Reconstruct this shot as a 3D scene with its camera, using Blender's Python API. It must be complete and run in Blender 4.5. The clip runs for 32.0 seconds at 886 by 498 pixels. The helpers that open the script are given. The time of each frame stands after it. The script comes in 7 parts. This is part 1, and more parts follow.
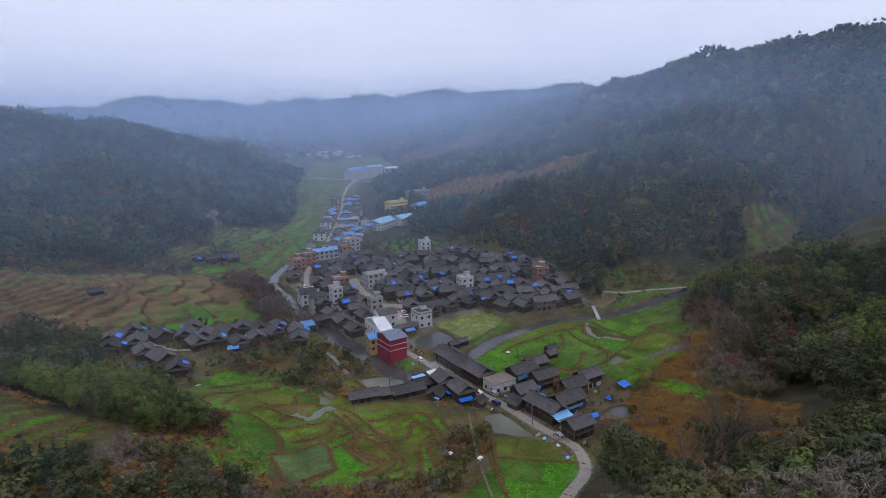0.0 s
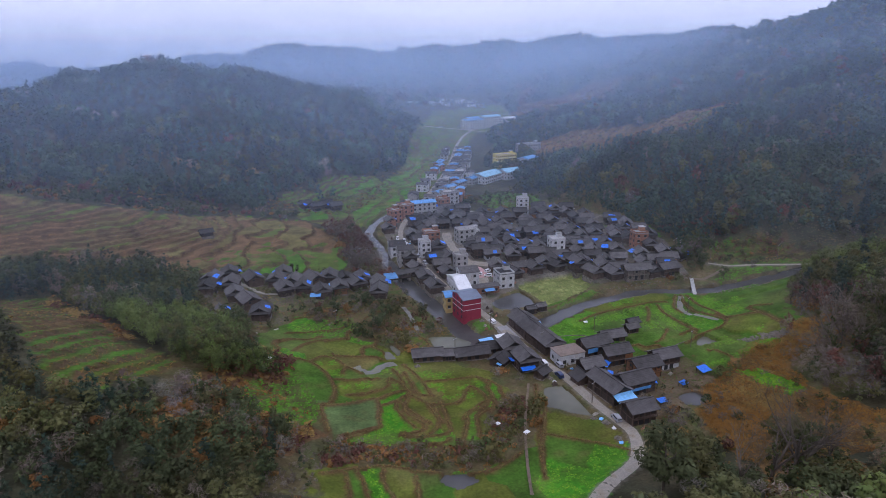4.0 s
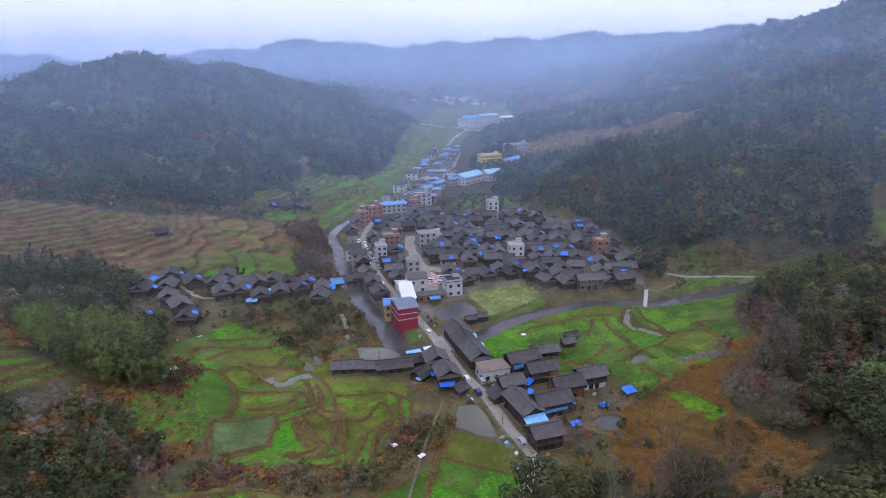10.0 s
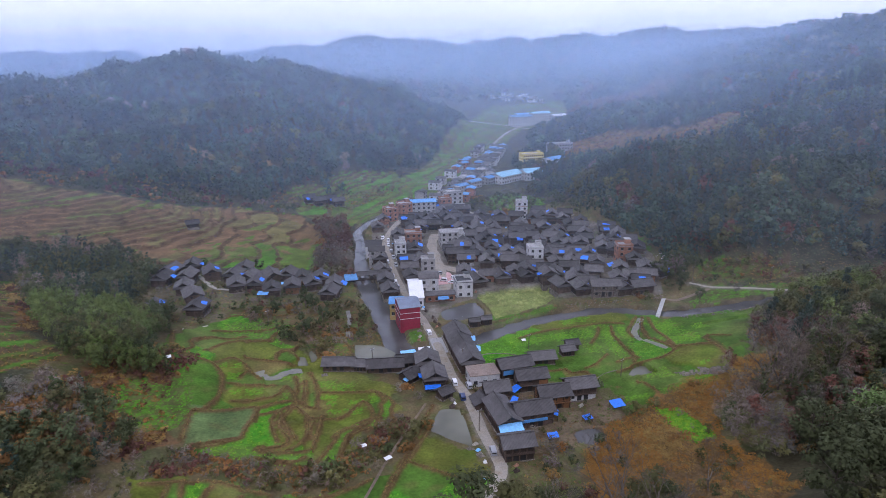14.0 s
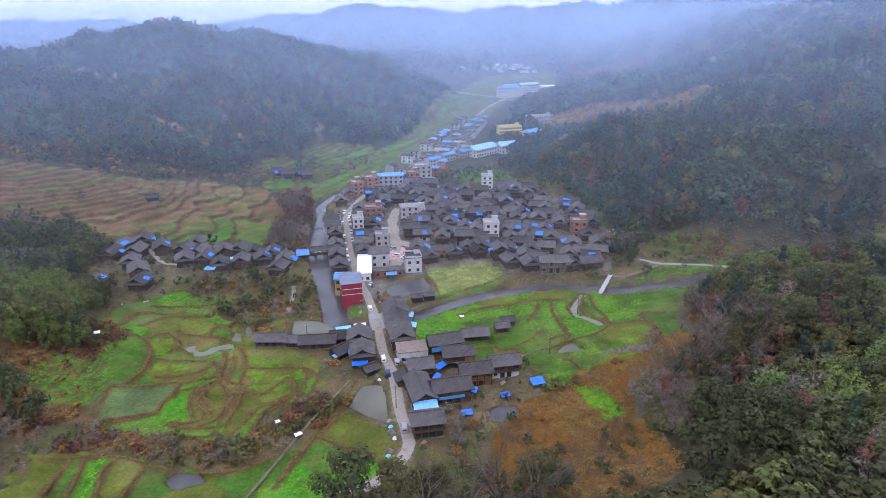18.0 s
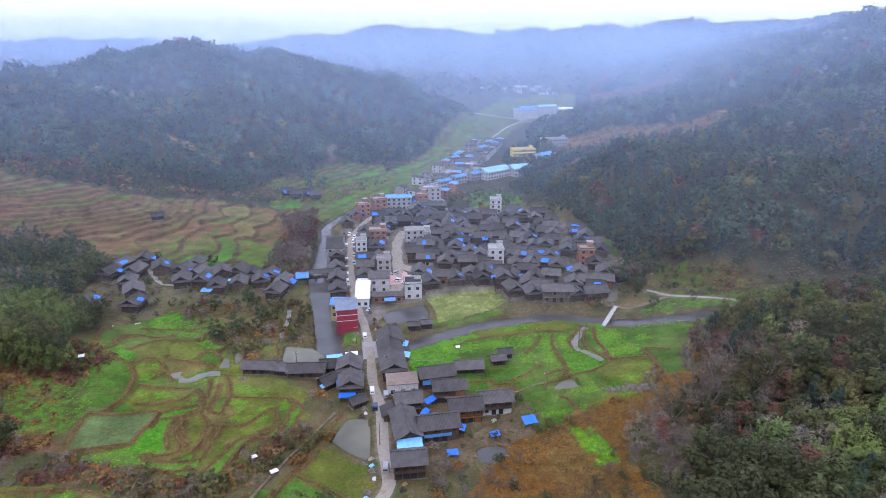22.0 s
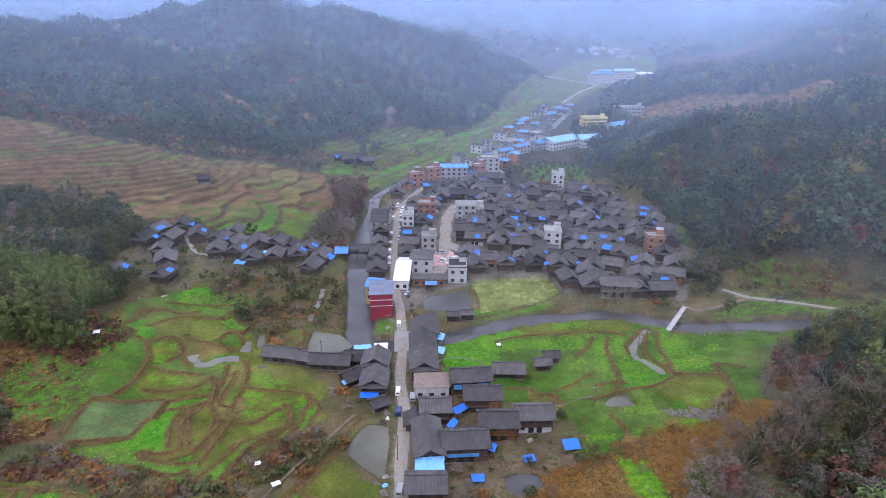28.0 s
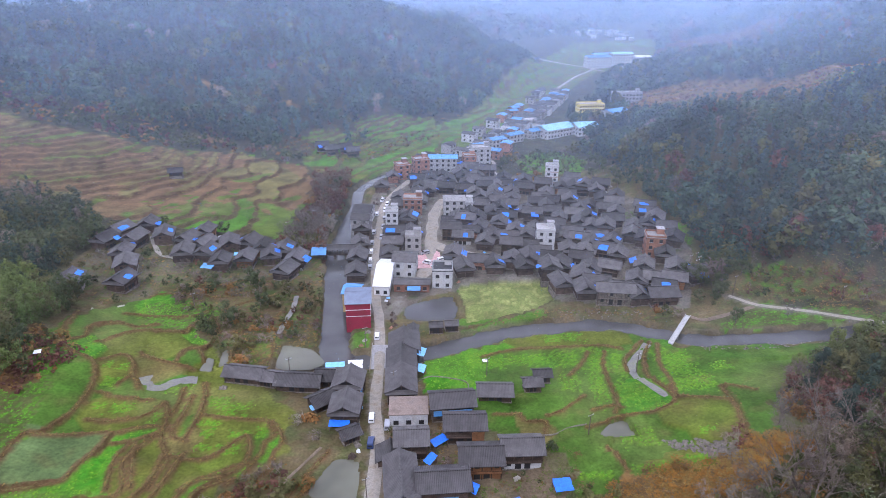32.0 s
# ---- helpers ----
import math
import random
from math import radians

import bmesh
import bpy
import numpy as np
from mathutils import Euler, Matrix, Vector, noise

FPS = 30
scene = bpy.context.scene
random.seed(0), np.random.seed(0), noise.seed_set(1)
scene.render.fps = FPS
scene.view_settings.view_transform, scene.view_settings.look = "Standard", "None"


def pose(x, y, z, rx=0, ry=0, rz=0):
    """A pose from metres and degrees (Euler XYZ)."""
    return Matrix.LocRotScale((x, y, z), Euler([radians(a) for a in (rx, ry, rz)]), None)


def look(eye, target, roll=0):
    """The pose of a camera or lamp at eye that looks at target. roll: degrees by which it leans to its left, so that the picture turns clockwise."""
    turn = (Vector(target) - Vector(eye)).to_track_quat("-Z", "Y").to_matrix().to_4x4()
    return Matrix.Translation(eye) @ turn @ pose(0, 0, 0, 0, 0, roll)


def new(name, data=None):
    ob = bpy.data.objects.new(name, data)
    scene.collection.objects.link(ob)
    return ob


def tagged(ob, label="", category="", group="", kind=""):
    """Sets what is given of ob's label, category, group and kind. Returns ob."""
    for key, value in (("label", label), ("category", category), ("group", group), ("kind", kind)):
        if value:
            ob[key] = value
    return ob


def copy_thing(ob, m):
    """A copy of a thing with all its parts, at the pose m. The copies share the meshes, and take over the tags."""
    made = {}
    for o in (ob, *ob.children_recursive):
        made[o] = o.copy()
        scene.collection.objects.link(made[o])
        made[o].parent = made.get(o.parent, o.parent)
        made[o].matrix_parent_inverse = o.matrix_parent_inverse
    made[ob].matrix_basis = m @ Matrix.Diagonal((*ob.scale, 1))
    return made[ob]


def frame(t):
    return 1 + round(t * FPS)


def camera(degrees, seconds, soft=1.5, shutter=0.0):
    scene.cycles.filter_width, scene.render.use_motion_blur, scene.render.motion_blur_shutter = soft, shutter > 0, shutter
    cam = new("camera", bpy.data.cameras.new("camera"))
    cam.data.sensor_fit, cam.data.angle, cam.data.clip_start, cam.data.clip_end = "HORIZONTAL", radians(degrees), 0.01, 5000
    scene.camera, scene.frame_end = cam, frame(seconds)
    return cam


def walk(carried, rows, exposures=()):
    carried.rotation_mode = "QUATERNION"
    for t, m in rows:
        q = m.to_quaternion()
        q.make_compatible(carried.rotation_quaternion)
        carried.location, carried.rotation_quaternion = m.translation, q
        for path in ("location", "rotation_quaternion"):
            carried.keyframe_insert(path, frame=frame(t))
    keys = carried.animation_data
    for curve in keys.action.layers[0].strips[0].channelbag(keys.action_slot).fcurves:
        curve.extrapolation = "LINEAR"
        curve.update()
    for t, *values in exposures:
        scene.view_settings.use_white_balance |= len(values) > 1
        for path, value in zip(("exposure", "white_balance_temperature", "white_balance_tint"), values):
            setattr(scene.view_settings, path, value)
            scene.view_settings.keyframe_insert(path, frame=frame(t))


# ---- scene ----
cam = camera(71.66, 32.0, 0.9)
PATH = [
    (0, pose(-139.01, -2.77, 109.55, 77.393, 0.707, -28.880)),
    (0.5, pose(-136.21, -3.18, 109.94, 77.415, 0.892, -25.330)),
    (1, pose(-133.42, -3.53, 110.31, 77.449, 0.792, -23.189)),
    (1.5, pose(-130.64, -3.81, 110.67, 77.469, 0.820, -21.348)),
    (2, pose(-127.89, -3.99, 111.00, 75.833, 0.811, -19.452)),
    (2.5, pose(-125.15, -4.07, 111.31, 75.027, 0.736, -18.405)),
    (3, pose(-122.40, -4.06, 111.62, 74.489, 0.705, -17.847)),
    (3.5, pose(-119.62, -3.99, 111.90, 73.213, 0.713, -17.464)),
    (5.5, pose(-107.83, -3.18, 112.56, 72.564, 0.606, -15.008)),
    (6, pose(-104.76, -3.06, 112.67, 72.560, 0.585, -14.832)),
    (6.5, pose(-101.67, -2.96, 112.77, 72.553, 0.557, -14.781)),
    (7, pose(-98.59, -2.90, 112.83, 72.568, 0.595, -14.789)),
    (7.5, pose(-95.54, -2.87, 112.88, 72.586, 0.574, -14.804)),
    (8, pose(-92.52, -2.86, 112.92, 72.583, 0.506, -14.809)),
    (8.5, pose(-89.51, -2.90, 112.96, 72.579, 0.414, -14.841)),
    (9, pose(-86.49, -2.97, 113.02, 72.580, 0.383, -14.893)),
    (9.5, pose(-83.46, -3.10, 113.10, 72.567, 0.300, -14.974)),
    (10, pose(-80.40, -3.30, 113.19, 72.544, 0.298, -15.048)),
    (10.5, pose(-77.33, -3.58, 113.30, 72.524, 0.314, -14.721)),
    (11, pose(-74.25, -3.93, 113.40, 72.522, 0.361, -12.663)),
    (11.5, pose(-71.13, -4.30, 113.50, 72.504, 0.340, -11.899)),
    (12, pose(-68.00, -4.67, 113.59, 72.489, 0.358, -11.731)),
    (12.5, pose(-64.86, -5.02, 113.69, 72.491, 0.392, -10.096)),
    (13, pose(-61.69, -5.33, 113.78, 72.477, 0.362, -8.521)),
    (13.5, pose(-58.52, -5.60, 113.86, 72.461, 0.296, -8.454)),
    (14, pose(-55.32, -5.82, 113.94, 72.254, 0.261, -8.881)),
    (14.5, pose(-52.09, -5.99, 114.04, 69.553, 0.262, -9.589)),
    (15, pose(-48.79, -6.17, 114.16, 69.549, 0.277, -10.165)),
    (15.5, pose(-45.43, -6.37, 114.30, 69.566, 0.287, -10.591)),
    (17.5, pose(-31.14, -8.02, 115.03, 69.593, 0.421, -10.432)),
    (18, pose(-28.95, -8.18, 115.30, 69.602, 0.208, -8.477)),
    (18.5, pose(-27.05, -8.24, 115.57, 69.649, 0.088, -5.558)),
    (19, pose(-25.48, -8.13, 115.78, 69.785, -0.076, -5.479)),
    (19.5, pose(-24.15, -7.81, 115.92, 69.749, 0.050, -5.620)),
    (20, pose(-22.97, -7.23, 116.01, 69.706, 0.053, -5.710)),
    (20.5, pose(-21.86, -6.31, 116.07, 69.715, -0.125, -5.820)),
    (21, pose(-20.78, -5.00, 116.10, 69.693, -0.139, -6.229)),
    (21.5, pose(-19.74, -3.35, 116.09, 69.664, -0.195, -6.297)),
    (22, pose(-18.72, -1.49, 116.07, 71.352, -0.226, -6.295)),
    (22.5, pose(-17.73, 0.47, 116.01, 71.785, -0.379, -6.242)),
    (23, pose(-16.77, 2.46, 115.93, 71.758, -0.387, -6.244)),
    (23.5, pose(-15.81, 4.43, 115.84, 71.707, -0.385, -3.270)),
    (24, pose(-14.85, 6.42, 115.76, 71.669, -0.384, -0.584)),
    (24.5, pose(-13.91, 8.50, 115.66, 71.669, -0.417, 0.201)),
    (25, pose(-13.04, 10.63, 115.55, 71.474, -0.472, 0.456)),
    (25.5, pose(-12.22, 12.78, 115.42, 68.398, -0.523, 0.563)),
    (27.5, pose(-9.29, 22.33, 115.23, 67.852, -0.709, 0.498)),
    (28, pose(-8.64, 24.83, 115.20, 67.799, -0.728, 0.423)),
    (28.5, pose(-7.98, 27.36, 115.15, 67.789, -0.743, 0.370)),
    (29, pose(-7.33, 29.92, 115.10, 67.748, -0.753, 0.329)),
    (29.5, pose(-6.67, 32.55, 115.03, 67.729, -0.745, 0.264)),
    (30, pose(-6.03, 35.21, 114.96, 67.696, -0.767, 0.231)),
    (30.5, pose(-5.41, 37.91, 114.89, 67.679, -0.762, 0.183)),
    (31, pose(-4.82, 40.62, 114.82, 67.210, -0.745, 0.138)),
    (31.5, pose(-4.24, 43.36, 114.75, 66.737, -0.742, 0.079)),
    (32, pose(-3.66, 46.07, 114.68, 66.284, -0.699, 0.065)),
]
walk(cam, PATH, [(t, stops + 0.05, 5930 + 55 * max(0, 4 - t), 19 - 1.5 * max(0, 4 - t)) for t, stops in ((0, 0.0), (2, -0.02), (6, 0.42), (9, 0.5), (15, 0.55), (18, 0.92), (21, 1.0), (25, 0.66), (28, 0.95), (32, 1.12))])


# ---- sky and light: an overcast winter day ----
world = bpy.data.worlds.new("overcast_sky")
scene.world = world
world.use_nodes = True
wn, wl = world.node_tree.nodes, world.node_tree.links
wn.clear()
sky = wn.new("ShaderNodeTexSky")
sky.sky_type, sky.sun_disc, sky.sun_elevation, sky.sun_rotation = "NISHITA", False, radians(52), radians(200)
clouds = wn.new("ShaderNodeTexNoise")
clouds.inputs["Scale"].default_value, clouds.inputs["Detail"].default_value = 2.2, 5
cloud_tone = wn.new("ShaderNodeValToRGB")
cloud_tone.color_ramp.elements[0].position, cloud_tone.color_ramp.elements[0].color = 0.3, (6.9, 7.3, 9.0, 1)
cloud_tone.color_ramp.elements[1].position, cloud_tone.color_ramp.elements[1].color = 0.75, (8.4, 8.6, 10.0, 1)
stretch = wn.new("ShaderNodeMapping")
stretch.inputs["Scale"].default_value = (1, 1, 4)
where = wn.new("ShaderNodeTexCoord")
wl.new(where.outputs["Generated"], stretch.inputs["Vector"])
wl.new(stretch.outputs[0], clouds.inputs["Vector"])
wl.new(clouds.outputs["Fac"], cloud_tone.inputs["Fac"])
cover_mix = wn.new("ShaderNodeMix")
cover_mix.data_type = "RGBA"
cover_mix.inputs["Factor"].default_value = 0.93
wl.new(sky.outputs[0], cover_mix.inputs["A"])
wl.new(cloud_tone.outputs[0], cover_mix.inputs["B"])
back = wn.new("ShaderNodeBackground")
back.inputs["Strength"].default_value = 0.1
wl.new(cover_mix.outputs["Result"], back.inputs["Color"])
wl.new(back.outputs[0], wn.new("ShaderNodeOutputWorld").inputs["Surface"])

sun = new("sun", bpy.data.lights.new("sun", "SUN"))
sun.data.energy, sun.data.angle, sun.data.color = 0.5, radians(14), (1.0, 0.97, 0.93)
sun.matrix_world = look((-120, -260, 560), (0, 200, 0))


# ---- materials ----
def material(name, colour, rough=0.85, vary=0.35, grain=1.0, fine=8.0, bump=0.3, metal=0.0, shine=0.5, dirt=None, per_object=0.0, per_island=0.0, attribute=""):
    """A surface with variation at two scales: broad stains, and fine grain with relief. grain, fine: bumps per metre."""
    m = bpy.data.materials.new(name)
    m.use_nodes = True
    n, l = m.node_tree.nodes, m.node_tree.links
    out = n["Principled BSDF"]
    out.inputs["Roughness"].default_value, out.inputs["Metallic"].default_value = rough, metal
    out.inputs["Specular IOR Level"].default_value = shine
    pos = n.new("ShaderNodeNewGeometry")
    broad, small = n.new("ShaderNodeTexNoise"), n.new("ShaderNodeTexNoise")
    broad.inputs["Scale"].default_value, broad.inputs["Detail"].default_value = grain, 4
    small.inputs["Scale"].default_value, small.inputs["Detail"].default_value = fine, 3
    for k in (broad, small):
        l.new(pos.outputs["Position"], k.inputs["Vector"])
    last = None
    if attribute:
        a = n.new("ShaderNodeVertexColor")
        a.layer_name = attribute
        last = a.outputs["Color"]
    else:
        c = n.new("ShaderNodeRGB")
        c.outputs[0].default_value = (*colour, 1)
        last = c.outputs[0]
    if dirt:
        ramp = n.new("ShaderNodeMapRange")
        ramp.inputs["From Min"].default_value, ramp.inputs["From Max"].default_value = 0.5, 0.68
        l.new(broad.outputs["Fac"], ramp.inputs["Value"])
        mix = n.new("ShaderNodeMix")
        mix.data_type = "RGBA"
        mix.inputs["B"].default_value = (*dirt, 1)
        l.new(ramp.outputs[0], mix.inputs["Factor"])
        l.new(last, mix.inputs["A"])
        last = mix.outputs["Result"]

    def scaled(value, low, high, lo=0.3, hi=0.7):
        nonlocal last
        r = n.new("ShaderNodeMapRange")
        r.inputs["From Min"].default_value, r.inputs["From Max"].default_value = lo, hi
        r.inputs["To Min"].default_value, r.inputs["To Max"].default_value = low, high
        l.new(value, r.inputs["Value"])
        h = n.new("ShaderNodeVectorMath")
        h.operation = "SCALE"
        l.new(last, h.inputs[0])
        l.new(r.outputs[0], h.inputs["Scale"])
        last = h.outputs[0]

    scaled(broad.outputs["Fac"], 1 - vary, 1 + vary)
    scaled(small.outputs["Fac"], 1 - vary * 0.7, 1 + vary * 0.7)
    if per_object:
        o = n.new("ShaderNodeObjectInfo")
        scaled(o.outputs["Random"], 1 - per_object, 1 + per_object, 0, 1)
    if per_island:
        scaled(pos.outputs["Random Per Island"], 1 - per_island, 1 + per_island, 0, 1)
    l.new(last, out.inputs["Base Color"])
    if bump:
        b = n.new("ShaderNodeBump")
        b.inputs["Strength"].default_value, b.inputs["Distance"].default_value = bump, 0.5 / fine
        l.new(small.outputs["Fac"], b.inputs["Height"])
        l.new(b.outputs[0], out.inputs["Normal"])
    return m


def striped(m, per_metre, depth=0.6, along="X"):
    """Adds relief of parallel ridges (tile courses, boards, corrugation) to a material, in the object's own axes."""
    n, l = m.node_tree.nodes, m.node_tree.links
    out = n["Principled BSDF"]
    c = n.new("ShaderNodeTexCoord")
    w = n.new("ShaderNodeTexWave")
    w.bands_direction = along
    w.inputs["Scale"].default_value, w.inputs["Distortion"].default_value = per_metre * 0.314, 0.6
    l.new(c.outputs["Object"], w.inputs["Vector"])
    b = n.new("ShaderNodeBump")
    b.inputs["Strength"].default_value, b.inputs["Distance"].default_value = depth, 0.05
    l.new(w.outputs["Fac"], b.inputs["Height"])
    if out.inputs["Normal"].links:
        l.new(out.inputs["Normal"].links[0].from_socket, b.inputs["Normal"])
    l.new(b.outputs[0], out.inputs["Normal"])
    return m


M = {
    "ground": material("land", (0.1, 0.1, 0.05), 0.95, 0.3, 0.12, 1.3, 0.6, shine=0.1, attribute="cover"),
    "leaf": material("leaves", (0.05, 0.08, 0.03), 0.8, 0.25, 0.03, 0.6, 0, per_island=0.14, shine=0.15, attribute="tint"),
    "bark": material("bark", (0.125, 0.100, 0.078), 0.95, 0.35, 2, 12, 0.6, per_object=0.3),
    "road": material("concrete road", (0.31, 0.275, 0.225), 0.9, 0.24, 0.35, 2.5, 0.2, dirt=(0.21, 0.17, 0.12)),
    "tile": striped(material("grey clay roof tiles", (0.078, 0.072, 0.070), 0.85, 0.2, 0.5, 7, 0.5, per_object=0.42, shine=0.3), 2.4, 1.0),
    "dyke": material("dry bank grass", (0.130, 0.084, 0.036), 0.95, 0.4, 0.5, 4, 0.8, dirt=(0.115, 0.100, 0.034), shine=0.1),
    "timber": striped(material("weathered fir boards", (0.078, 0.054, 0.041), 0.85, 0.35, 0.6, 7, 0.3, per_object=0.4), 5.0),
    "amber": striped(material("oiled fir boards", (0.22, 0.105, 0.045), 0.7, 0.3, 0.6, 7, 0.3, per_object=0.25), 5.0),
    "stone": material("rubble stone", (0.165, 0.142, 0.118), 0.95, 0.4, 0.8, 3, 0.8),
    "white": material("white render", (0.50, 0.50, 0.50), 0.85, 0.2, 0.35, 2.5, 0.1, dirt=(0.38, 0.365, 0.34)),
    "grey": material("bare concrete", (0.33, 0.32, 0.31), 0.9, 0.2, 0.3, 2, 0.2, dirt=(0.24, 0.23, 0.22), per_object=0.2),
    "pale": material("pale worn concrete", (0.46, 0.45, 0.43), 0.9, 0.2, 0.4, 2.5, 0.2, dirt=(0.33, 0.32, 0.29)),
    "worn": material("stained brown concrete", (0.23, 0.175, 0.14), 0.9, 0.3, 0.4, 2.5, 0.2, dirt=(0.15, 0.12, 0.10)),
    "brick": material("red brick", (0.30, 0.15, 0.10), 0.9, 0.25, 0.5, 4, 0.4, per_object=0.25),
    "red": material("red render", (0.25, 0.018, 0.04), 0.7, 0.15, 0.3, 2, 0.1),
    "yellow": material("yellow render", (0.70, 0.55, 0.14), 0.8, 0.1, 0.2, 2, 0.1),
    "ochre": material("ochre render", (0.42, 0.30, 0.12), 0.85, 0.15, 0.3, 2, 0.1),
    "pink": material("pink paving", (0.55, 0.33, 0.31), 0.9, 0.2, 0.3, 2, 0.2),
    "blue": striped(material("blue steel sheet", (0.09, 0.27, 0.54), 0.5, 0.15, 0.4, 3, 0.1, per_object=0.2), 4.0),
    "blue_grey": striped(material("blue-grey steel sheet", (0.16, 0.19, 0.25), 0.55, 0.15, 0.4, 3, 0.1), 4.0),
    "pale_blue": material("pale blue steel sheet", (0.25, 0.50, 0.66), 0.5, 0.12, 0.3, 3, 0.1),
    "tarp": material("blue tarpaulin", (0.02, 0.17, 0.72), 0.55, 0.2, 1.2, 3, 0.6, per_object=0.2),
    "pale_tarp": material("pale blue sheeting", (0.22, 0.52, 0.85), 0.5, 0.15, 1.2, 3, 0.5),
    "sheet": material("white steel sheet", (0.70, 0.70, 0.70), 0.5, 0.08, 0.3, 2, 0.1),
    "dark": material("near-black, also for unlit openings", (0.02, 0.02, 0.022), 0.6, 0.2, 1, 4, 0),
    "earth": material("trodden earth", (0.155, 0.115, 0.078), 0.95, 0.25, 0.5, 3, 0.4),
    "silt": material("wet grey silt", (0.165, 0.155, 0.135), 0.6, 0.25, 0.3, 2, 0.3, dirt=(0.15, 0.15, 0.10)),
    "sand": material("silt", (0.33, 0.30, 0.25), 0.9, 0.2, 0.4, 2.5, 0.3),
}


def glassy(name, colour, rough, relief, size):
    m = bpy.data.materials.new(name)
    m.use_nodes = True
    n, l = m.node_tree.nodes, m.node_tree.links
    out = n["Principled BSDF"]
    out.inputs["Roughness"].default_value, out.inputs["IOR"].default_value = rough, 1.33
    pos, w, tone = n.new("ShaderNodeNewGeometry"), n.new("ShaderNodeTexNoise"), n.new("ShaderNodeTexNoise")
    w.inputs["Scale"].default_value, w.inputs["Detail"].default_value = size, 4
    tone.inputs["Scale"].default_value = 0.08
    ramp = n.new("ShaderNodeValToRGB")
    ramp.color_ramp.elements[0].position, ramp.color_ramp.elements[0].color = 0.35, (*colour, 1)
    ramp.color_ramp.elements[1].position, ramp.color_ramp.elements[1].color = 0.7, (*[c * 1.6 for c in colour], 1)
    b = n.new("ShaderNodeBump")
    b.inputs["Strength"].default_value, b.inputs["Distance"].default_value = relief, 0.1
    for k in (w, tone):
        l.new(pos.outputs["Position"], k.inputs["Vector"])
    l.new(tone.outputs["Fac"], ramp.inputs["Fac"])
    l.new(ramp.outputs[0], out.inputs["Base Color"])
    l.new(w.outputs["Fac"], b.inputs["Height"])
    l.new(b.outputs[0], out.inputs["Normal"])
    return m


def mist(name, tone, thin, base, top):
    """Painted haze for an added sheet: tinted, mostly clear, thinner over the valley floor, thicker at the hill tops
    and gone above the cloud base.
    """
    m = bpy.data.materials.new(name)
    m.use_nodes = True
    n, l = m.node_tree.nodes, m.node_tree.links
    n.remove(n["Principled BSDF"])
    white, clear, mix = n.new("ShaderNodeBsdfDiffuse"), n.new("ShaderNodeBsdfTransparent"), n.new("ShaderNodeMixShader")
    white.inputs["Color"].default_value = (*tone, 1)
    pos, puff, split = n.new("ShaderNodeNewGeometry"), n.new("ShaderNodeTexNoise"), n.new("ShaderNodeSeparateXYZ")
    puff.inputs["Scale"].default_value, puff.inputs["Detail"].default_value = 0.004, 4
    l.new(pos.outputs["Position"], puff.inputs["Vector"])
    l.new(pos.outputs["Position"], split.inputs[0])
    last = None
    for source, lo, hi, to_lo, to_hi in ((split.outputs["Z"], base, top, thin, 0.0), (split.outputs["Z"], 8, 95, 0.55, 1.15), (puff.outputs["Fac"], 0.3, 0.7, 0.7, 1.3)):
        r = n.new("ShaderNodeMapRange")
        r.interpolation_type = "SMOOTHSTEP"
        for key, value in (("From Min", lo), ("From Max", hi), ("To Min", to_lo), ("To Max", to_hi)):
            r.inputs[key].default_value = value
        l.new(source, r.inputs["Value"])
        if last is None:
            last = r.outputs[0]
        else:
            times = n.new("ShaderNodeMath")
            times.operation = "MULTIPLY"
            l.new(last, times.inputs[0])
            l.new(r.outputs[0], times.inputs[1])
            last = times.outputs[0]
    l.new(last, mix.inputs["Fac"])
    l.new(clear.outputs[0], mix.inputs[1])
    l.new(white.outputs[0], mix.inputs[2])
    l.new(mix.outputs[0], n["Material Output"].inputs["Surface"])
    return m


M["water"] = glassy("river water", (0.055, 0.053, 0.050), 0.10, 0.2, 1.2)
M["pond"] = glassy("silty pond water", (0.10, 0.098, 0.070), 0.1, 0.05, 0.8)


# ---- lie of the land ----
def soft(v, s):
    return s * np.logaddexp(0.0, np.asarray(v, float) / s)


def sig(v):
    return 1.0 / (1.0 + np.exp(-np.clip(v, -40, 40)))


def ease(a, b, v):
    k = np.clip((np.asarray(v, float) - a) / (b - a), 0, 1)
    return k * k * (3 - 2 * k)


def waves(x, y, size, seed):
    """Smooth unevenness of about -1 to 1 with bumps of that size in metres."""
    r = np.random.RandomState(seed)
    out = 0.0
    for k in range(9):
        a, p, f = r.uniform(0, 6.283), r.uniform(0, 6.283), 6.283 / size * r.uniform(0.55, 1.7)
        out = out + np.sin((x * math.cos(a) + y * math.sin(a)) * f + p + 1.3 * np.sin((y * math.cos(a) - x * math.sin(a)) * f * 0.6 + p * 2))
    return out / 4.0


SPINE_U = (-700, -450, -330, -260, -200, -150, -105, -60, 0, 50, 108, 170, 240, 300, 355, 420)
SPINE_Z = (112, 104, 87, 76, 84, 84, 85, 98, 118, 110, 97, 92, 71, 54, 28, -12)


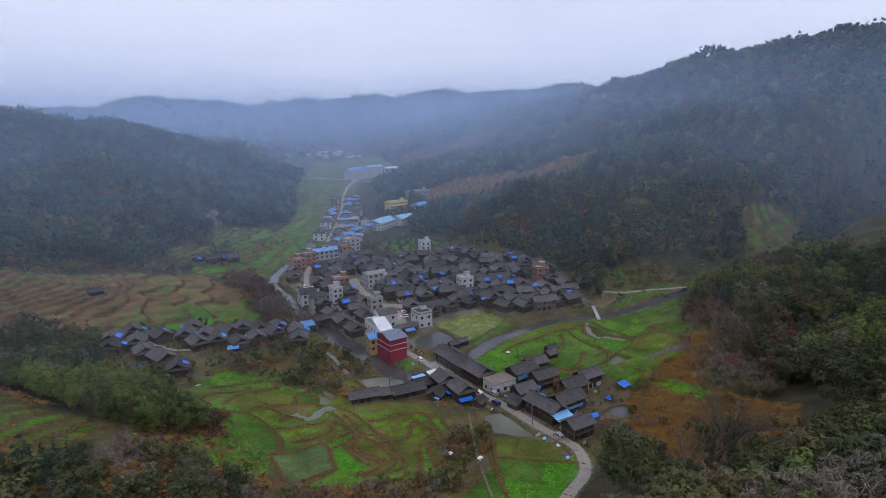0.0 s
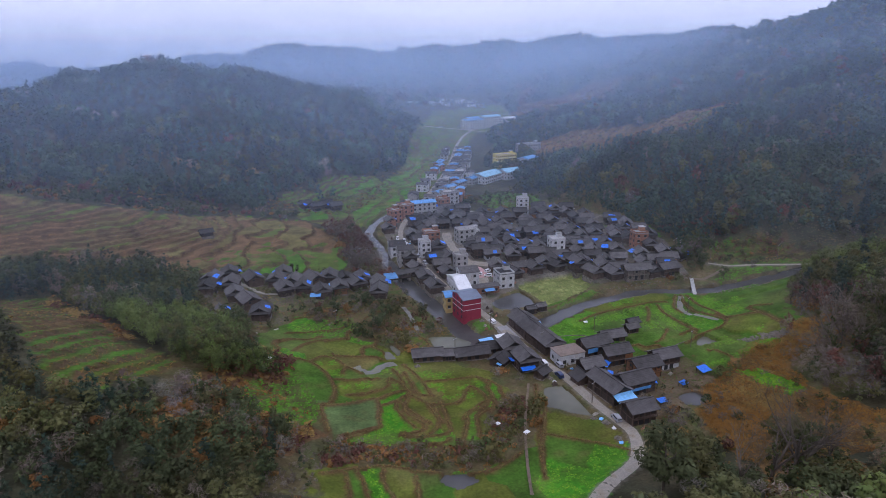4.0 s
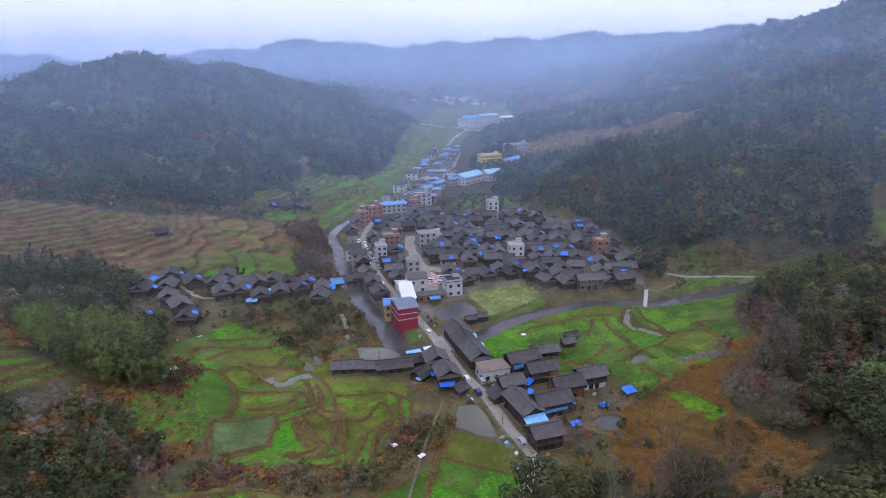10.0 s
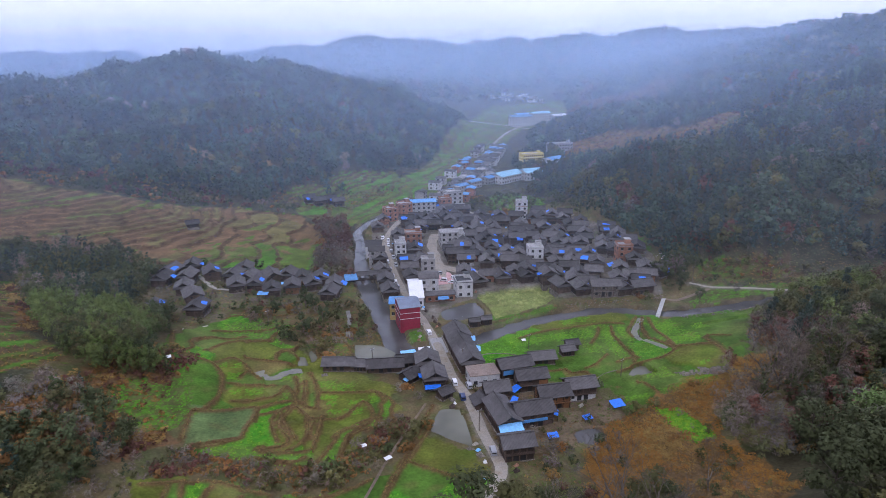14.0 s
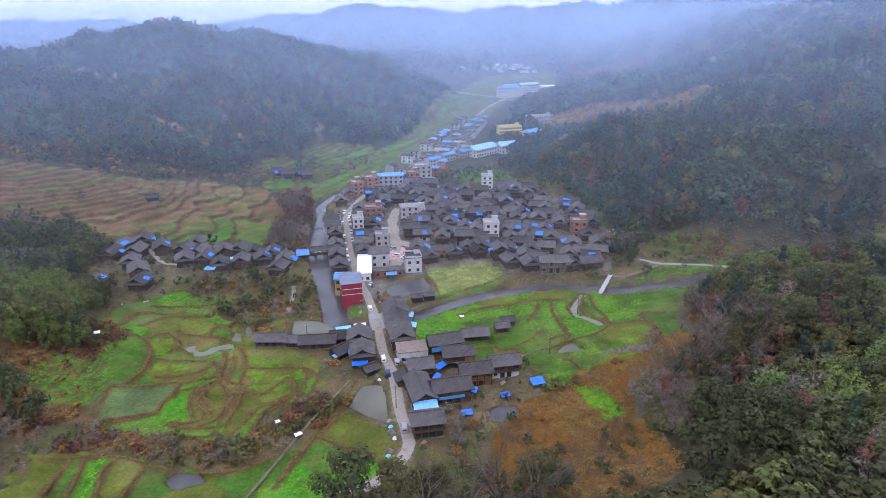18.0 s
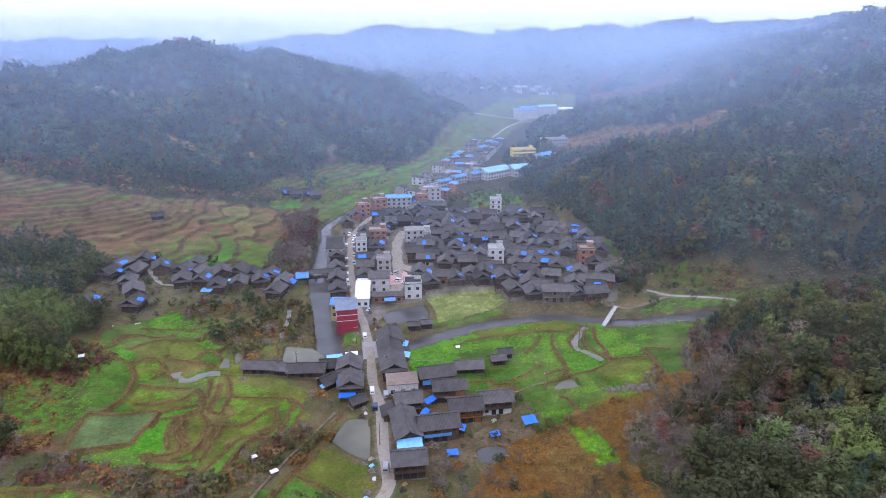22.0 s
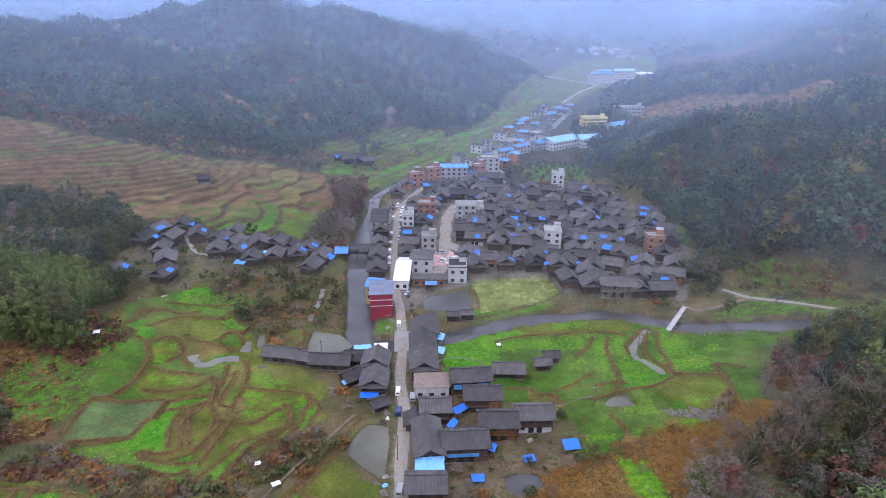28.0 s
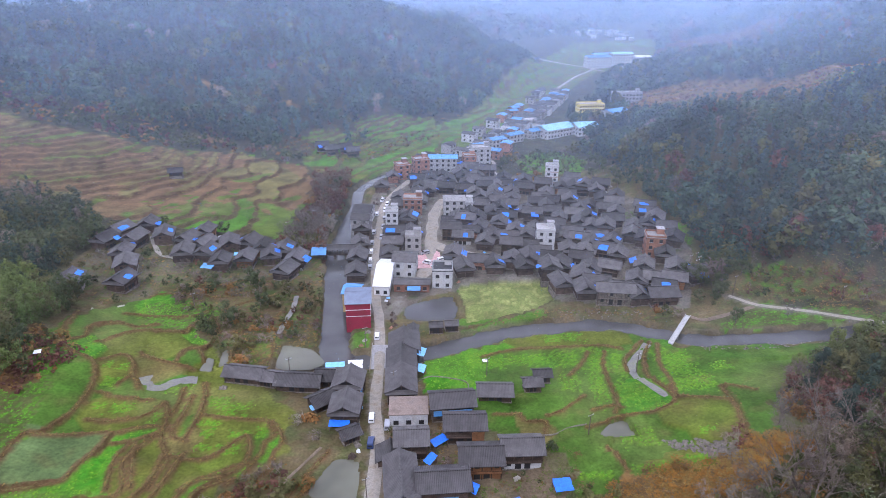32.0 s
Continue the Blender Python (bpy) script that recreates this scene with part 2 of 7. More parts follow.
def hills(x, y):
    """Height of the smooth land, without terraces, road beds or the river's bed."""
    x, y = np.asarray(x, float), np.asarray(y, float)
    floor = 0.045 * np.minimum(soft(225 - y, 15), 200) + 0.05 * soft(x + 10, 15) * sig((430 - y) / 40) * sig((320 - x) / 40)
    floor = floor + 26 * np.tanh(0.1 * soft(-50 - x, 12) / 26) * sig((560 - y) / 60) + 0.014 * np.minimum(soft(y - 300, 30), 1200)
    foot = 90 + 75 * ease(400, 520, y) + 0.35 * soft(y - 600, 40) + 110 * ease(780, 900, y) + 45 * ease(580, 700, y) * (1 - ease(800, 900, y))
    east = (x - foot) * 0.85 + (np.minimum(y, 900) - 270) * 0.15
    right = 0.36 * soft(east, 10) * sig((y - 250 - 0.12 * (x - 100)) / 7)
    top = 235 - 125 * ease(620, 1250, y)
    right = top - soft(top - right, 30)
    right = right + 14 * np.exp(-(((y - 372 + 0.1 * (x - 150)) / 30) ** 2)) * sig((x - 108) / 8) * sig((300 - x) / 30)
    right = right + 13 * np.exp(-(((x - 245) / 75) ** 2) - ((y - 470) / 65) ** 2) - 6 * np.exp(-(((x - 215) / 50) ** 2) - ((y - 385) / 28) ** 2)
    near = 0.3 * soft((x - 45) * 0.8 + (150 - y) * 0.35, 6) * sig((203 - y - 0.06 * (x - 100)) / 8)
    near = 70 * np.tanh(near / 70)
    back = 55 * np.tanh(0.45 * soft(112 - y - 0.1 * np.abs(x + 20), 8) / 55) * sig((x + 300) / 60)
    west = 30 * np.tanh(0.26 * soft(-100 - 25 * ease(190, 240, y) - x, 8) / 30) * sig((250 - y) / 12)
    spur = 15 * ease(115, 215, -x) * ease(335, 395, y) * (1 - 0.6 * ease(398, 440, y))
    u, v = (x + 201) * 0.816 + (y - 691) * 0.579, (x + 201) * 0.579 - (y - 691) * 0.816
    wide = np.interp(u, (-700, 0, 300, 420), (240, 220, 130, 90))
    ridge = np.interp(u, SPINE_U, SPINE_Z) - 6
    left = np.maximum(ridge, 0) * soft(1 - np.sqrt(v * v + 400) / wide, 0.05)
    r = np.hypot(x - 100, y - 100)
    az = np.arctan2(x, y)
    skyline = np.interp(np.degrees(az), (-90, -40, -26, -12, -5, -1, 5, 9, 13, 16, 18, 24, 30, 36, 60, 90), (70, 60, 85, 60, 104, 142, 132, 126, 125, 132, 152, 158, 166, 178, 182, 186))
    far = (skyline + 9 * np.sin(az * 31) + 6 * np.sin(az * 57 + 1)) * ease(1500, 2700, r)
    far = far + 26 * np.exp(-(((x - 20) / 200) ** 2) - ((y - 1500) / 160) ** 2) + 30 * np.exp(-(((x + 500) / 300) ** 2) - ((y - 1500) / 300) ** 2)
    far = np.maximum(far - right, 0)
    steep = np.clip((right + near + left + far + west) / 40, 0, 1)
    rough = steep * (7 * waves(x, y, 170, 3) + 2.5 * waves(x, y, 55, 4) + 3.5 * waves(x, y, 95, 6)) + 0.0 * x
    return floor + right + near + back + west + spur + left + far + rough


def along(points, step=3.0):
    """A smooth line through a few points, as an array of x, y."""
    p = np.array(points, float)
    p = np.vstack([2 * p[0] - p[1], p, 2 * p[-1] - p[-2]])
    out = []
    for a, b, c, d in zip(p, p[1:], p[2:], p[3:]):
        k = max(2, int(np.hypot(*(c - b)) / step))
        for t in np.arange(k) / k:
            out.append(0.5 * (2 * b + (c - a) * t + (2 * a - 5 * b + 4 * c - d) * t * t + (3 * b - a - 3 * c + d) * t ** 3))
    return np.array([*out, p[-2]])


def beside(x, y, line):
    """Distance of places from a line, and the number of its nearest point."""
    best, near = np.full(x.shape, 1e9), np.zeros(x.shape, int)
    lo, hi = line.min(0) - 9, line.max(0) + 9
    inside = (x > lo[0]) & (x < hi[0]) & (y > lo[1]) & (y < hi[1])
    xi, yi = x[inside], y[inside]
    for i in range(0, xi.size, 4000):
        dd = (xi[i:i + 4000, None] - line[None, :, 0]) ** 2 + (yi[i:i + 4000, None] - line[None, :, 1]) ** 2
        xi[i:i + 4000], yi[i:i + 4000] = np.sqrt(dd.min(1)), dd.argmin(1)
    best[inside], near[inside] = xi, yi.astype(int)
    return best, near


def within(x, y, polygon):
    out = np.zeros(np.shape(x), bool)
    for (ax, ay), (bx, by) in zip(polygon, [*polygon[1:], polygon[0]]):
        if ay != by:
            out ^= ((ay > y) != (by > y)) & (x < (bx - ax) * (y - ay) / (by - ay) + ax)
    return out


ROAD = along([(-60, 92), (-41, 109), (-26.5, 118), (-18.6, 130), (-18, 139), (-19, 150), (-19.5, 172), (-22, 190), (-23, 213), (-25.8, 241), (-28.5, 256), (-31.5, 281), (-33.5, 307), (-34.6, 338), (-35, 362), (-27, 395), (-14, 425), (2, 455), (24, 500), (52, 560), (86, 640), (125, 740), (165, 830), (205, 905), (215, 960)])
STREET = along([(-16, 268), (-9, 285), (-8.5, 303), (-8, 330), (-7, 351), (-2, 372)])
MARKET = along([(-9, 312), (-1, 304.5), (11.6, 295.6), (22, 293)])
LANE = along([(24, 462), (31, 445), (29, 424), (37, 408), (46, 399), (58, 392)])
TRACK = along([(104, 249), (107, 246.5), (112, 242.4), (128, 237), (151, 227), (178, 222), (215, 228)])
RIVER = along([(60, 520), (20, 478), (-25, 440), (-50, 395), (-50, 361), (-51, 333), (-49, 290), (-44.5, 262), (-41.5, 240), (-38, 217), (-34, 213)])
BROOK = along([(250, 245), (190, 232), (128, 223.5), (107, 222.5), (87, 223), (72.5, 228), (56, 235), (34.6, 234), (20, 232), (5.4, 226.4), (-8.4, 219.5), (-22, 215), (-36, 214), (-52, 210)])
POND = [(-30, 167), (-23.3, 166.5), (-22.3, 143.5), (-35, 155.5)]
MIDPOND = [(-57, 223), (-46, 220), (-40.5, 212.5), (-44, 208.5), (-55.5, 208.5)]
UPPOND = [(-16.5, 241), (-16.5, 252), (-9, 256), (1, 260.5), (3, 250), (1.5, 240)]
GREENPOND = [(3, 268), (20, 272), (38, 272), (43, 265), (40, 254), (28, 246), (16, 241), (5.5, 238), (6, 250)]
LOWPOND = [(-80.5, 124.6), (-78.5, 127.8), (-72, 126.3), (-69.4, 122.3), (-76.6, 119.5)]
TRIPOND = [(39.1, 175.4), (42.8, 179.5), (47.3, 181.5), (48.9, 172.9), (42.7, 173.3)]
SPLITPOOL = [(-77.8, 204), (-77.6, 211.4), (-75.2, 210.4), (-73.8, 203.8)]
STRIPPOOL = [(-72.5, 205.8), (-74.4, 215.4), (-72.9, 217), (-70.6, 210.6)]
YARDPOND = [(7, 141), (8, 146), (15, 147), (18, 141), (12, 138)]


def rounded(area):
    """The outline with its corners cut twice, as a shore wears."""
    p = np.array(area, float)
    for cut in (0.12, 0.22):
        q = np.roll(p, -1, axis=0)
        p = np.stack([p * (1 - cut) + q * cut, p * cut + q * (1 - cut)], 1).reshape(-1, 2)
    return [tuple(v) for v in p]


POND, MIDPOND, UPPOND, GREENPOND, LOWPOND, TRIPOND, YARDPOND, SPLITPOOL, STRIPPOOL = (rounded(a) for a in (POND, MIDPOND, UPPOND, GREENPOND, LOWPOND, TRIPOND, YARDPOND, SPLITPOOL, STRIPPOOL))
BEDS = ((POND, 3.0), (MIDPOND, 0.9), (UPPOND, 0.6), (GREENPOND, 0.9), (LOWPOND, 0.5), (TRIPOND, 0.5), (YARDPOND, 0.6), (SPLITPOOL, 0.5), (STRIPPOOL, 0.5))
WEST = [(-128, 205), (-126, 226), (-106, 250), (-84, 222), (-62, 204), (-43, 184), (-44, 168), (-53, 157), (-60, 145), (-76, 140), (-104, 147), (-112, 180)]
LOW = [(-112, 131), (-95, 134), (-82, 129), (-70, 126), (-58, 130), (-45, 140), (-36, 153), (-24, 142), (-22, 128), (-30, 114), (-45, 106), (-75, 108), (-112, 112)]
EAST = [(-8, 195), (-9, 213), (4, 218), (22, 227), (61, 230), (75, 219), (96, 216), (128, 214), (121, 203), (106, 193), (91, 188), (80, 168), (61, 158), (40, 158), (31, 150), (24, 162), (8, 172), (4, 190), (-2, 193)]
ORANGE = [(4, 128), (16, 145), (26, 149), (36, 154), (47, 161), (66, 160), (74, 166), (84, 164), (72, 150), (52, 147), (46, 128), (46, 100), (25, 92), (-2, 98)]
TOWN = [(-42, 255), (-44, 330), (-42, 386), (-22, 432), (0, 453), (30, 424), (58, 398), (82, 385), (103, 325), (103, 284), (88, 243), (38, 254), (38, 272), (8, 266), (-10, 258), (-22, 240)]
HAMLET = [(-145, 236), (-148, 300), (-110, 308), (-80, 300), (-58, 288), (-60, 274), (-85, 266), (-105, 262), (-112, 242)]
ROWS = [(-17, 140), (-18, 172), (-20, 205), (-11, 205), (-8, 193), (8, 178), (30, 168), (28, 150), (8, 138)]
YELLOWS = [(-75, 312), (-132, 312), (-166, 316), (-228, 345), (-300, 350), (-330, 400), (-250, 402), (-180, 402), (-135, 436), (-90, 424), (-66, 366)]
PLAIN = [(-60, 395), (-95, 430), (-90, 470), (-30, 520), (20, 600), (60, 720), (110, 860), (150, 1000), (230, 1200), (420, 1300), (330, 1050), (270, 900), (190, 850), (120, 700), (60, 560), (10, 480), (-30, 430)]
CLEARING = [(168, 556), (186, 535), (192, 470), (206, 444), (228, 430), (262, 428), (256, 450), (226, 458), (213, 482), (206, 530), (186, 570)]
SIDE = [(110, 252), (118, 263), (134, 260), (158, 254), (160, 240), (125, 245)]
LEFTFIELD = [(-228, 282), (-208, 284), (-190, 243), (-166, 198), (-149, 189), (-147, 180), (-153, 172), (-160, 164), (-172, 157), (-185, 180), (-203, 220)]


KNOLL = [(-215, 326), (-199, 338), (-163, 312), (-139, 268), (-118, 196), (-117, 181), (-132, 176), (-146, 180), (-160, 199), (-184, 240), (-200, 268), (-260, 285), (-260, 320)]
RUSSET = [(-110, 205), (-116, 180), (-108, 150), (-118, 136), (-150, 138), (-148, 160), (-140, 172), (-136, 195), (-128, 215)]
UPSLOPE = [(-208, 287), (-200, 270), (-184, 242), (-160, 200), (-165, 197), (-190, 243), (-212, 282)]
GARDEN = [(36, 152), (43, 148), (45, 131), (38, 130)]
PLOTS = [(-131, 166), (-127, 181), (-117, 180), (-115, 193), (-110, 182), (-105, 163), (-110, 155), (-118, 152)]
YARDS = [(-109, 238), (-95, 246), (-79, 239), (-88, 227), (-103, 225)]
YELLOWPLOT = [(-69.8, 210.4), (-69.6, 219.1), (-61.2, 223.3), (-58.8, 213.7), (-61.1, 208.8)]
TILLED = [(-72.2, 234.6), (-70.0, 241.7), (-66.4, 239.8), (-68.6, 232.6)]
FOOTFRONT = [(-122, 446), (-110, 482), (-88, 474), (-70, 492), (-45, 503), (-8, 546), (-6, 520), (-36, 470), (-58, 440)]
FOOT = [(-105, 480), (-100, 500), (-70, 512), (-72, 538), (-45, 568), (-10, 578), (-8, 545), (-45, 505), (-70, 495), (-88, 476)]
TERRACED = [(229, 246), (248, 270), (303, 274), (322, 267), (270, 242)]
BROWNS = [(150, 600), (172, 640), (215, 615), (235, 560), (250, 500), (288, 458), (282, 424), (240, 400), (205, 398), (172, 418), (158, 450), (165, 520), (150, 560)]
FARBROWN = [(262, 770), (320, 762), (372, 778), (440, 780), (530, 1010), (430, 1080), (366, 1120), (300, 980)]
PARCELS = [(48, 455), (60, 470), (84, 470), (88, 425), (79, 400), (48, 418)]
EDGE = [(82, 342), (97, 332), (110, 298), (103, 290), (91, 316)]
VERGE = [(92, 226.5), (112, 229), (128, 230), (150, 226), (165, 232), (130, 240), (112, 243), (100, 236)]
# the earth banks between the plots
EAST_BANKS = [along(b, 0.8) for b in (
    [(10.5, 214.6), (22.3, 218.8), (37.6, 219.2), (49.1, 219.5), (56.2, 217.5)],
    [(50.2, 216.1), (48.0, 208.4), (47.6, 198.1), (47.4, 188.9), (45.7, 184.5)],
    [(66.3, 220.8), (61.4, 210.9), (60.3, 200.4), (63.1, 193.4), (63.2, 188.0), (60.0, 184.6), (54.6, 182.6), (48.2, 181.9), (43.2, 180.8), (36.3, 178.2)],
    [(68.2, 219.4), (65.1, 206.7), (65.1, 196.4), (63.7, 187.9)],
    [(64.4, 188.8), (70.1, 186.3), (76.4, 184.7)],
    [(77.3, 190.4), (76.5, 179.7), (73.3, 168.2), (71.4, 162.0)],
    [(26.5, 183.2), (31.5, 186.0), (35.5, 189.6), (38.9, 193.0)])]
EAST_BANKS += [along(b, 0.8) for b in (
    [(19.0, 183.8), (20.5, 181.1), (25.5, 180.8), (25.0, 176.0)],
    [(39.7, 170.1), (40.9, 166.2), (42.2, 160.5)],
    [(36.5, 203.2), (42.7, 211.5), (44.5, 215.8)],
    [(39.5, 185.5), (45.7, 187.7), (47.7, 185.8)],
    [(77.6, 192.2), (84.2, 186.5)],
    [(54.5, 204.6), (55.7, 211.5), (60.3, 217.4), (64.0, 221.6)],
    [(11.9, 184.5), (19.1, 184.3)])]
WEST_BANKS = [along(b, 0.8) for b in (
    [(-127.0, 229.0), (-121.9, 209.3), (-114.9, 203.4), (-107.6, 200.4), (-103.9, 195.7), (-101.3, 188.9), (-100.2, 181.1), (-100.3, 176.3), (-102.0, 170.3), (-103.0, 167.6), (-105.9, 165.9), (-105.7, 158.5), (-105.2, 151.1)],
    [(-111.3, 211.1), (-110.2, 215.9), (-105.9, 220.4), (-97.8, 223.5), (-89.5, 224.4), (-88.4, 230.3), (-83.6, 235.7)],
    [(-121.6, 209.5), (-116.4, 213.1), (-118.1, 219.1), (-116.6, 223.5), (-111.0, 225.4), (-105.2, 223.8), (-99.3, 227.1)],
    [(-112.9, 231.5), (-103.1, 231.7), (-93.1, 234.0), (-86.9, 239.3)],
    [(-106.3, 202.8), (-101.2, 206.3), (-96.6, 202.7), (-94.2, 196.7), (-95.9, 191.3)],
    [(-85.8, 207.2), (-85.3, 213.0), (-81.6, 214.5), (-76.9, 207.4)],
    [(-105.9, 165.9), (-98.9, 167.6), (-87.8, 171.5), (-77.9, 175.3), (-75.5, 172.3)])]
WEST_BANKS += [along(b, 0.8) for b in (
    [(-87.8, 171.5), (-87.7, 165.7), (-89.2, 159.2), (-90.0, 153.7), (-93.3, 152.2), (-102.0, 148.5)],
    [(-75.9, 172.2), (-80.9, 169.2), (-82.5, 164.1), (-81.8, 158.8), (-79.6, 152.1)],
    [(-80.7, 168.7), (-78.5, 162.5), (-74.5, 153.2)],
    [(-76.0, 172.8), (-72.9, 167.4), (-70.3, 163.0), (-70.9, 158.3), (-70.8, 153.6)],
    [(-80.3, 185.8), (-77.4, 181.0), (-75.7, 172.9)],
    [(-77.6, 192.7), (-76.5, 185.9), (-76.9, 178.5)],
    [(-74.2, 190.0), (-73.5, 182.0), (-73.2, 173.3), (-68.8, 171.0)])]
WEST_BANKS += [along(b, 0.8) for b in (
    [(-72.8, 196.4), (-70.3, 188.3), (-69.4, 178.9), (-69.5, 171.4)],
    [(-96.2, 175.6), (-88.9, 176.3), (-82.7, 179.3), (-80.3, 185.8)],
    [(-71.2, 165.4), (-67.0, 164.3), (-60.9, 165.5), (-57.0, 171.5), (-54.0, 174.4), (-51.7, 168.6), (-52.3, 163.1), (-56.0, 158.9), (-60.2, 157.3), (-63.7, 153.9)],
    [(-50.5, 181.1), (-47.4, 175.0), (-48.9, 172.5), (-48.9, 167.9), (-50.2, 162.9), (-51.2, 159.2), (-53.8, 156.4)],
    [(-49.2, 181.0), (-46.3, 177.3), (-44.5, 172.6), (-45.7, 168.2), (-45.2, 162.5), (-47.7, 159.2), (-50.7, 155.2)],
    [(-68.3, 182.5), (-61.7, 181.6), (-55.2, 181.2), (-49.6, 180.9)],
    [(-98.7, 187.5), (-92.4, 185.5), (-84.2, 186.7)])]
WEST_BANKS += [along(b, 0.8) for b in (
    [(-94.2, 196.7), (-89.3, 190.4)],
    [(-83.6, 235.7), (-78.3, 223.6), (-80.1, 215.6)],
    [(-97.0, 208.8), (-90.7, 206.4), (-82.0, 204.2), (-79.1, 203.5)],
    [(-85.9, 167.9), (-80.6, 169.8), (-76.9, 172.8), (-74.4, 176.5)],
    [(-84.4, 148.7), (-78.0, 150.4), (-76.6, 153.7), (-80.2, 162.2), (-77.0, 171.8)],
    [(-85.0, 147.6), (-77.6, 146.8), (-73.3, 150.3), (-71.5, 156.6), (-72.3, 165.3)],
    [(-67.6, 166.4), (-68.8, 153.2), (-70.4, 147.5), (-74.6, 145.7), (-83.8, 146.3)])]
WEST_BANKS += [along(b, 0.8) for b in (
    [(-85.8, 143.4), (-81.1, 142.4), (-74.3, 141.5), (-71.4, 143.5)],
    [(-74.5, 139.6), (-70.0, 139.0), (-66.3, 145.5), (-63.1, 152.1), (-61.4, 156.6), (-55.1, 162.3), (-50.0, 164.7)],
    [(-62.2, 141.7), (-60.9, 148.7), (-59.0, 154.8), (-55.8, 157.2), (-51.2, 159.0)])]
WASTE_BANKS = [along(b, 0.8) for b in (
    [(-78.6, 223.5), (-72.4, 228.5), (-65.3, 231.7), (-61.9, 242.7)], [(-82.4, 234.9), (-77.7, 246.7), (-67.2, 256)], [(-79.7, 239.5), (-73.1, 234.4), (-71.3, 224.7)],
    [(-70.4, 210), (-70.2, 219.6), (-61, 224), (-58.2, 214), (-60.6, 208)], [(-110, 246), (-98, 251), (-86, 250), (-76, 258)], [(-104, 255), (-92, 259), (-80, 266), (-70, 266)])]
LOW_BANKS = [along(b, 0.8) for b in (
    [(-31.9, 169.6), (-45.6, 137.7), (-52.8, 119.3)], [(-109.2, 129.4), (-94.8, 132.9), (-82, 128.3), (-70, 125.3), (-61.2, 128.3), (-54.1, 132.1)],
    [(-104, 114), (-103.6, 124.7), (-103.4, 130)], [(-99, 112), (-99.6, 125.3), (-100.5, 131.3)], [(-92, 112), (-94.7, 126), (-93.3, 131.5)], [(-88, 112), (-86, 127)], [(-50, 126), (-44.6, 137.6), (-35, 155.5)], [(-44, 140), (-28, 128), (-23, 122)])]


def strips(x, y):
    """Narrow garden strips that follow the lie of the plots: a number for each strip, and one for each plot of strips."""
    a = 0.5 + 0.9 * waves(x, y, 120, 48)
    u, v = x * np.cos(a) + y * np.sin(a), y * np.cos(a) - x * np.sin(a)
    plot = np.floor(u / 11 + 0.35 * waves(x, y, 25, 49)) * 7.13 + np.floor(v / 9) * 3.71
    strip = plot * 1.7 + np.floor(u / 3.4 + 0.2 * np.sin(v * 0.5 + plot)) * 5.3 + np.floor(v / 1.9) * 2.9
    return np.abs(np.sin(strip * 12.9898) * 43758.5453) % 1.0, np.abs(np.sin(plot * 78.233) * 24634.6345) % 1.0


# one place in each plot, and what grows there: g bright crop, e young crop, d dull green, o olive stubble, p pale seedlings, b bare
WEST_PLOTS = [(-109, 189, "d"), (-122, 214, "d"), (-115, 229, "d"), (-101, 237, "g"), (-84, 239, "o"), (-110, 219, "d"), (-85, 226, "e"), (-115, 208, "g"), (-104, 212, "o"), (-92, 215, "o"), (-76, 208, "o"), (-82, 209, "d"), (-100, 198, "o"), (-91, 203, "b"), (-91, 181, "o"), (-97, 188, "d"), (-99, 170, "d"), (-94, 161, "p"), (-87, 168, "g"), (-86, 155, "g"), (-80, 158, "o"), (-76, 165, "o"), (-74, 157, "o"), (-67, 159, "o"), (-82, 183, "o"), (-79, 188, "d"), (-76, 187, "o"), (-73, 176, "o"), (-72, 187, "o"), (-70, 177, "d"), (-62, 189, "o"), (-57, 163, "o"), (-59, 178, "o"), (-50, 168, "d"), (-47, 162, "e"), (-46, 172, "g"), (-94, 176, "o"), (-68, 168, "b"), (-82, 157, "g"), (-77, 161, "o"), (-74, 159, "o"), (-79, 144, "g"), (-70, 156, "o"), (-66, 153, "o"), (-63, 149, "e"), (-63, 166, "o"), (-56, 151, "o")]
EAST_PLOTS = [(17, 205, "d"), (10, 212, "e"), (29, 200, "d"), (41, 202, "d"), (50, 205, "d"), (53, 192, "g"), (64, 211, "d"), (74, 202, "d"), (66, 177, "o"), (78, 179, "d"), (33, 170, "d"), (51, 172, "d"), (34, 184, "d"), (22, 179, "b"), (14, 178, "d"), (38, 223, "o"), (33, 193, "d"), (85, 220, "d"), (53, 156, "o"), (39, 158, "d")]
LOW_PLOTS = [(-3, 200, "g"), (-1, 209, "e"), (-107, 120, "o"), (-101, 121, "d"), (-97, 122, "g"), (-90, 121, "o"), (-82, 123, "d"), (-70, 118, "o"), (-62, 122, "d"), (-48, 118, "g"), (-40, 130, "d"), (-38, 146, "o"), (-30, 138, "o"), (-30, 122, "g")]
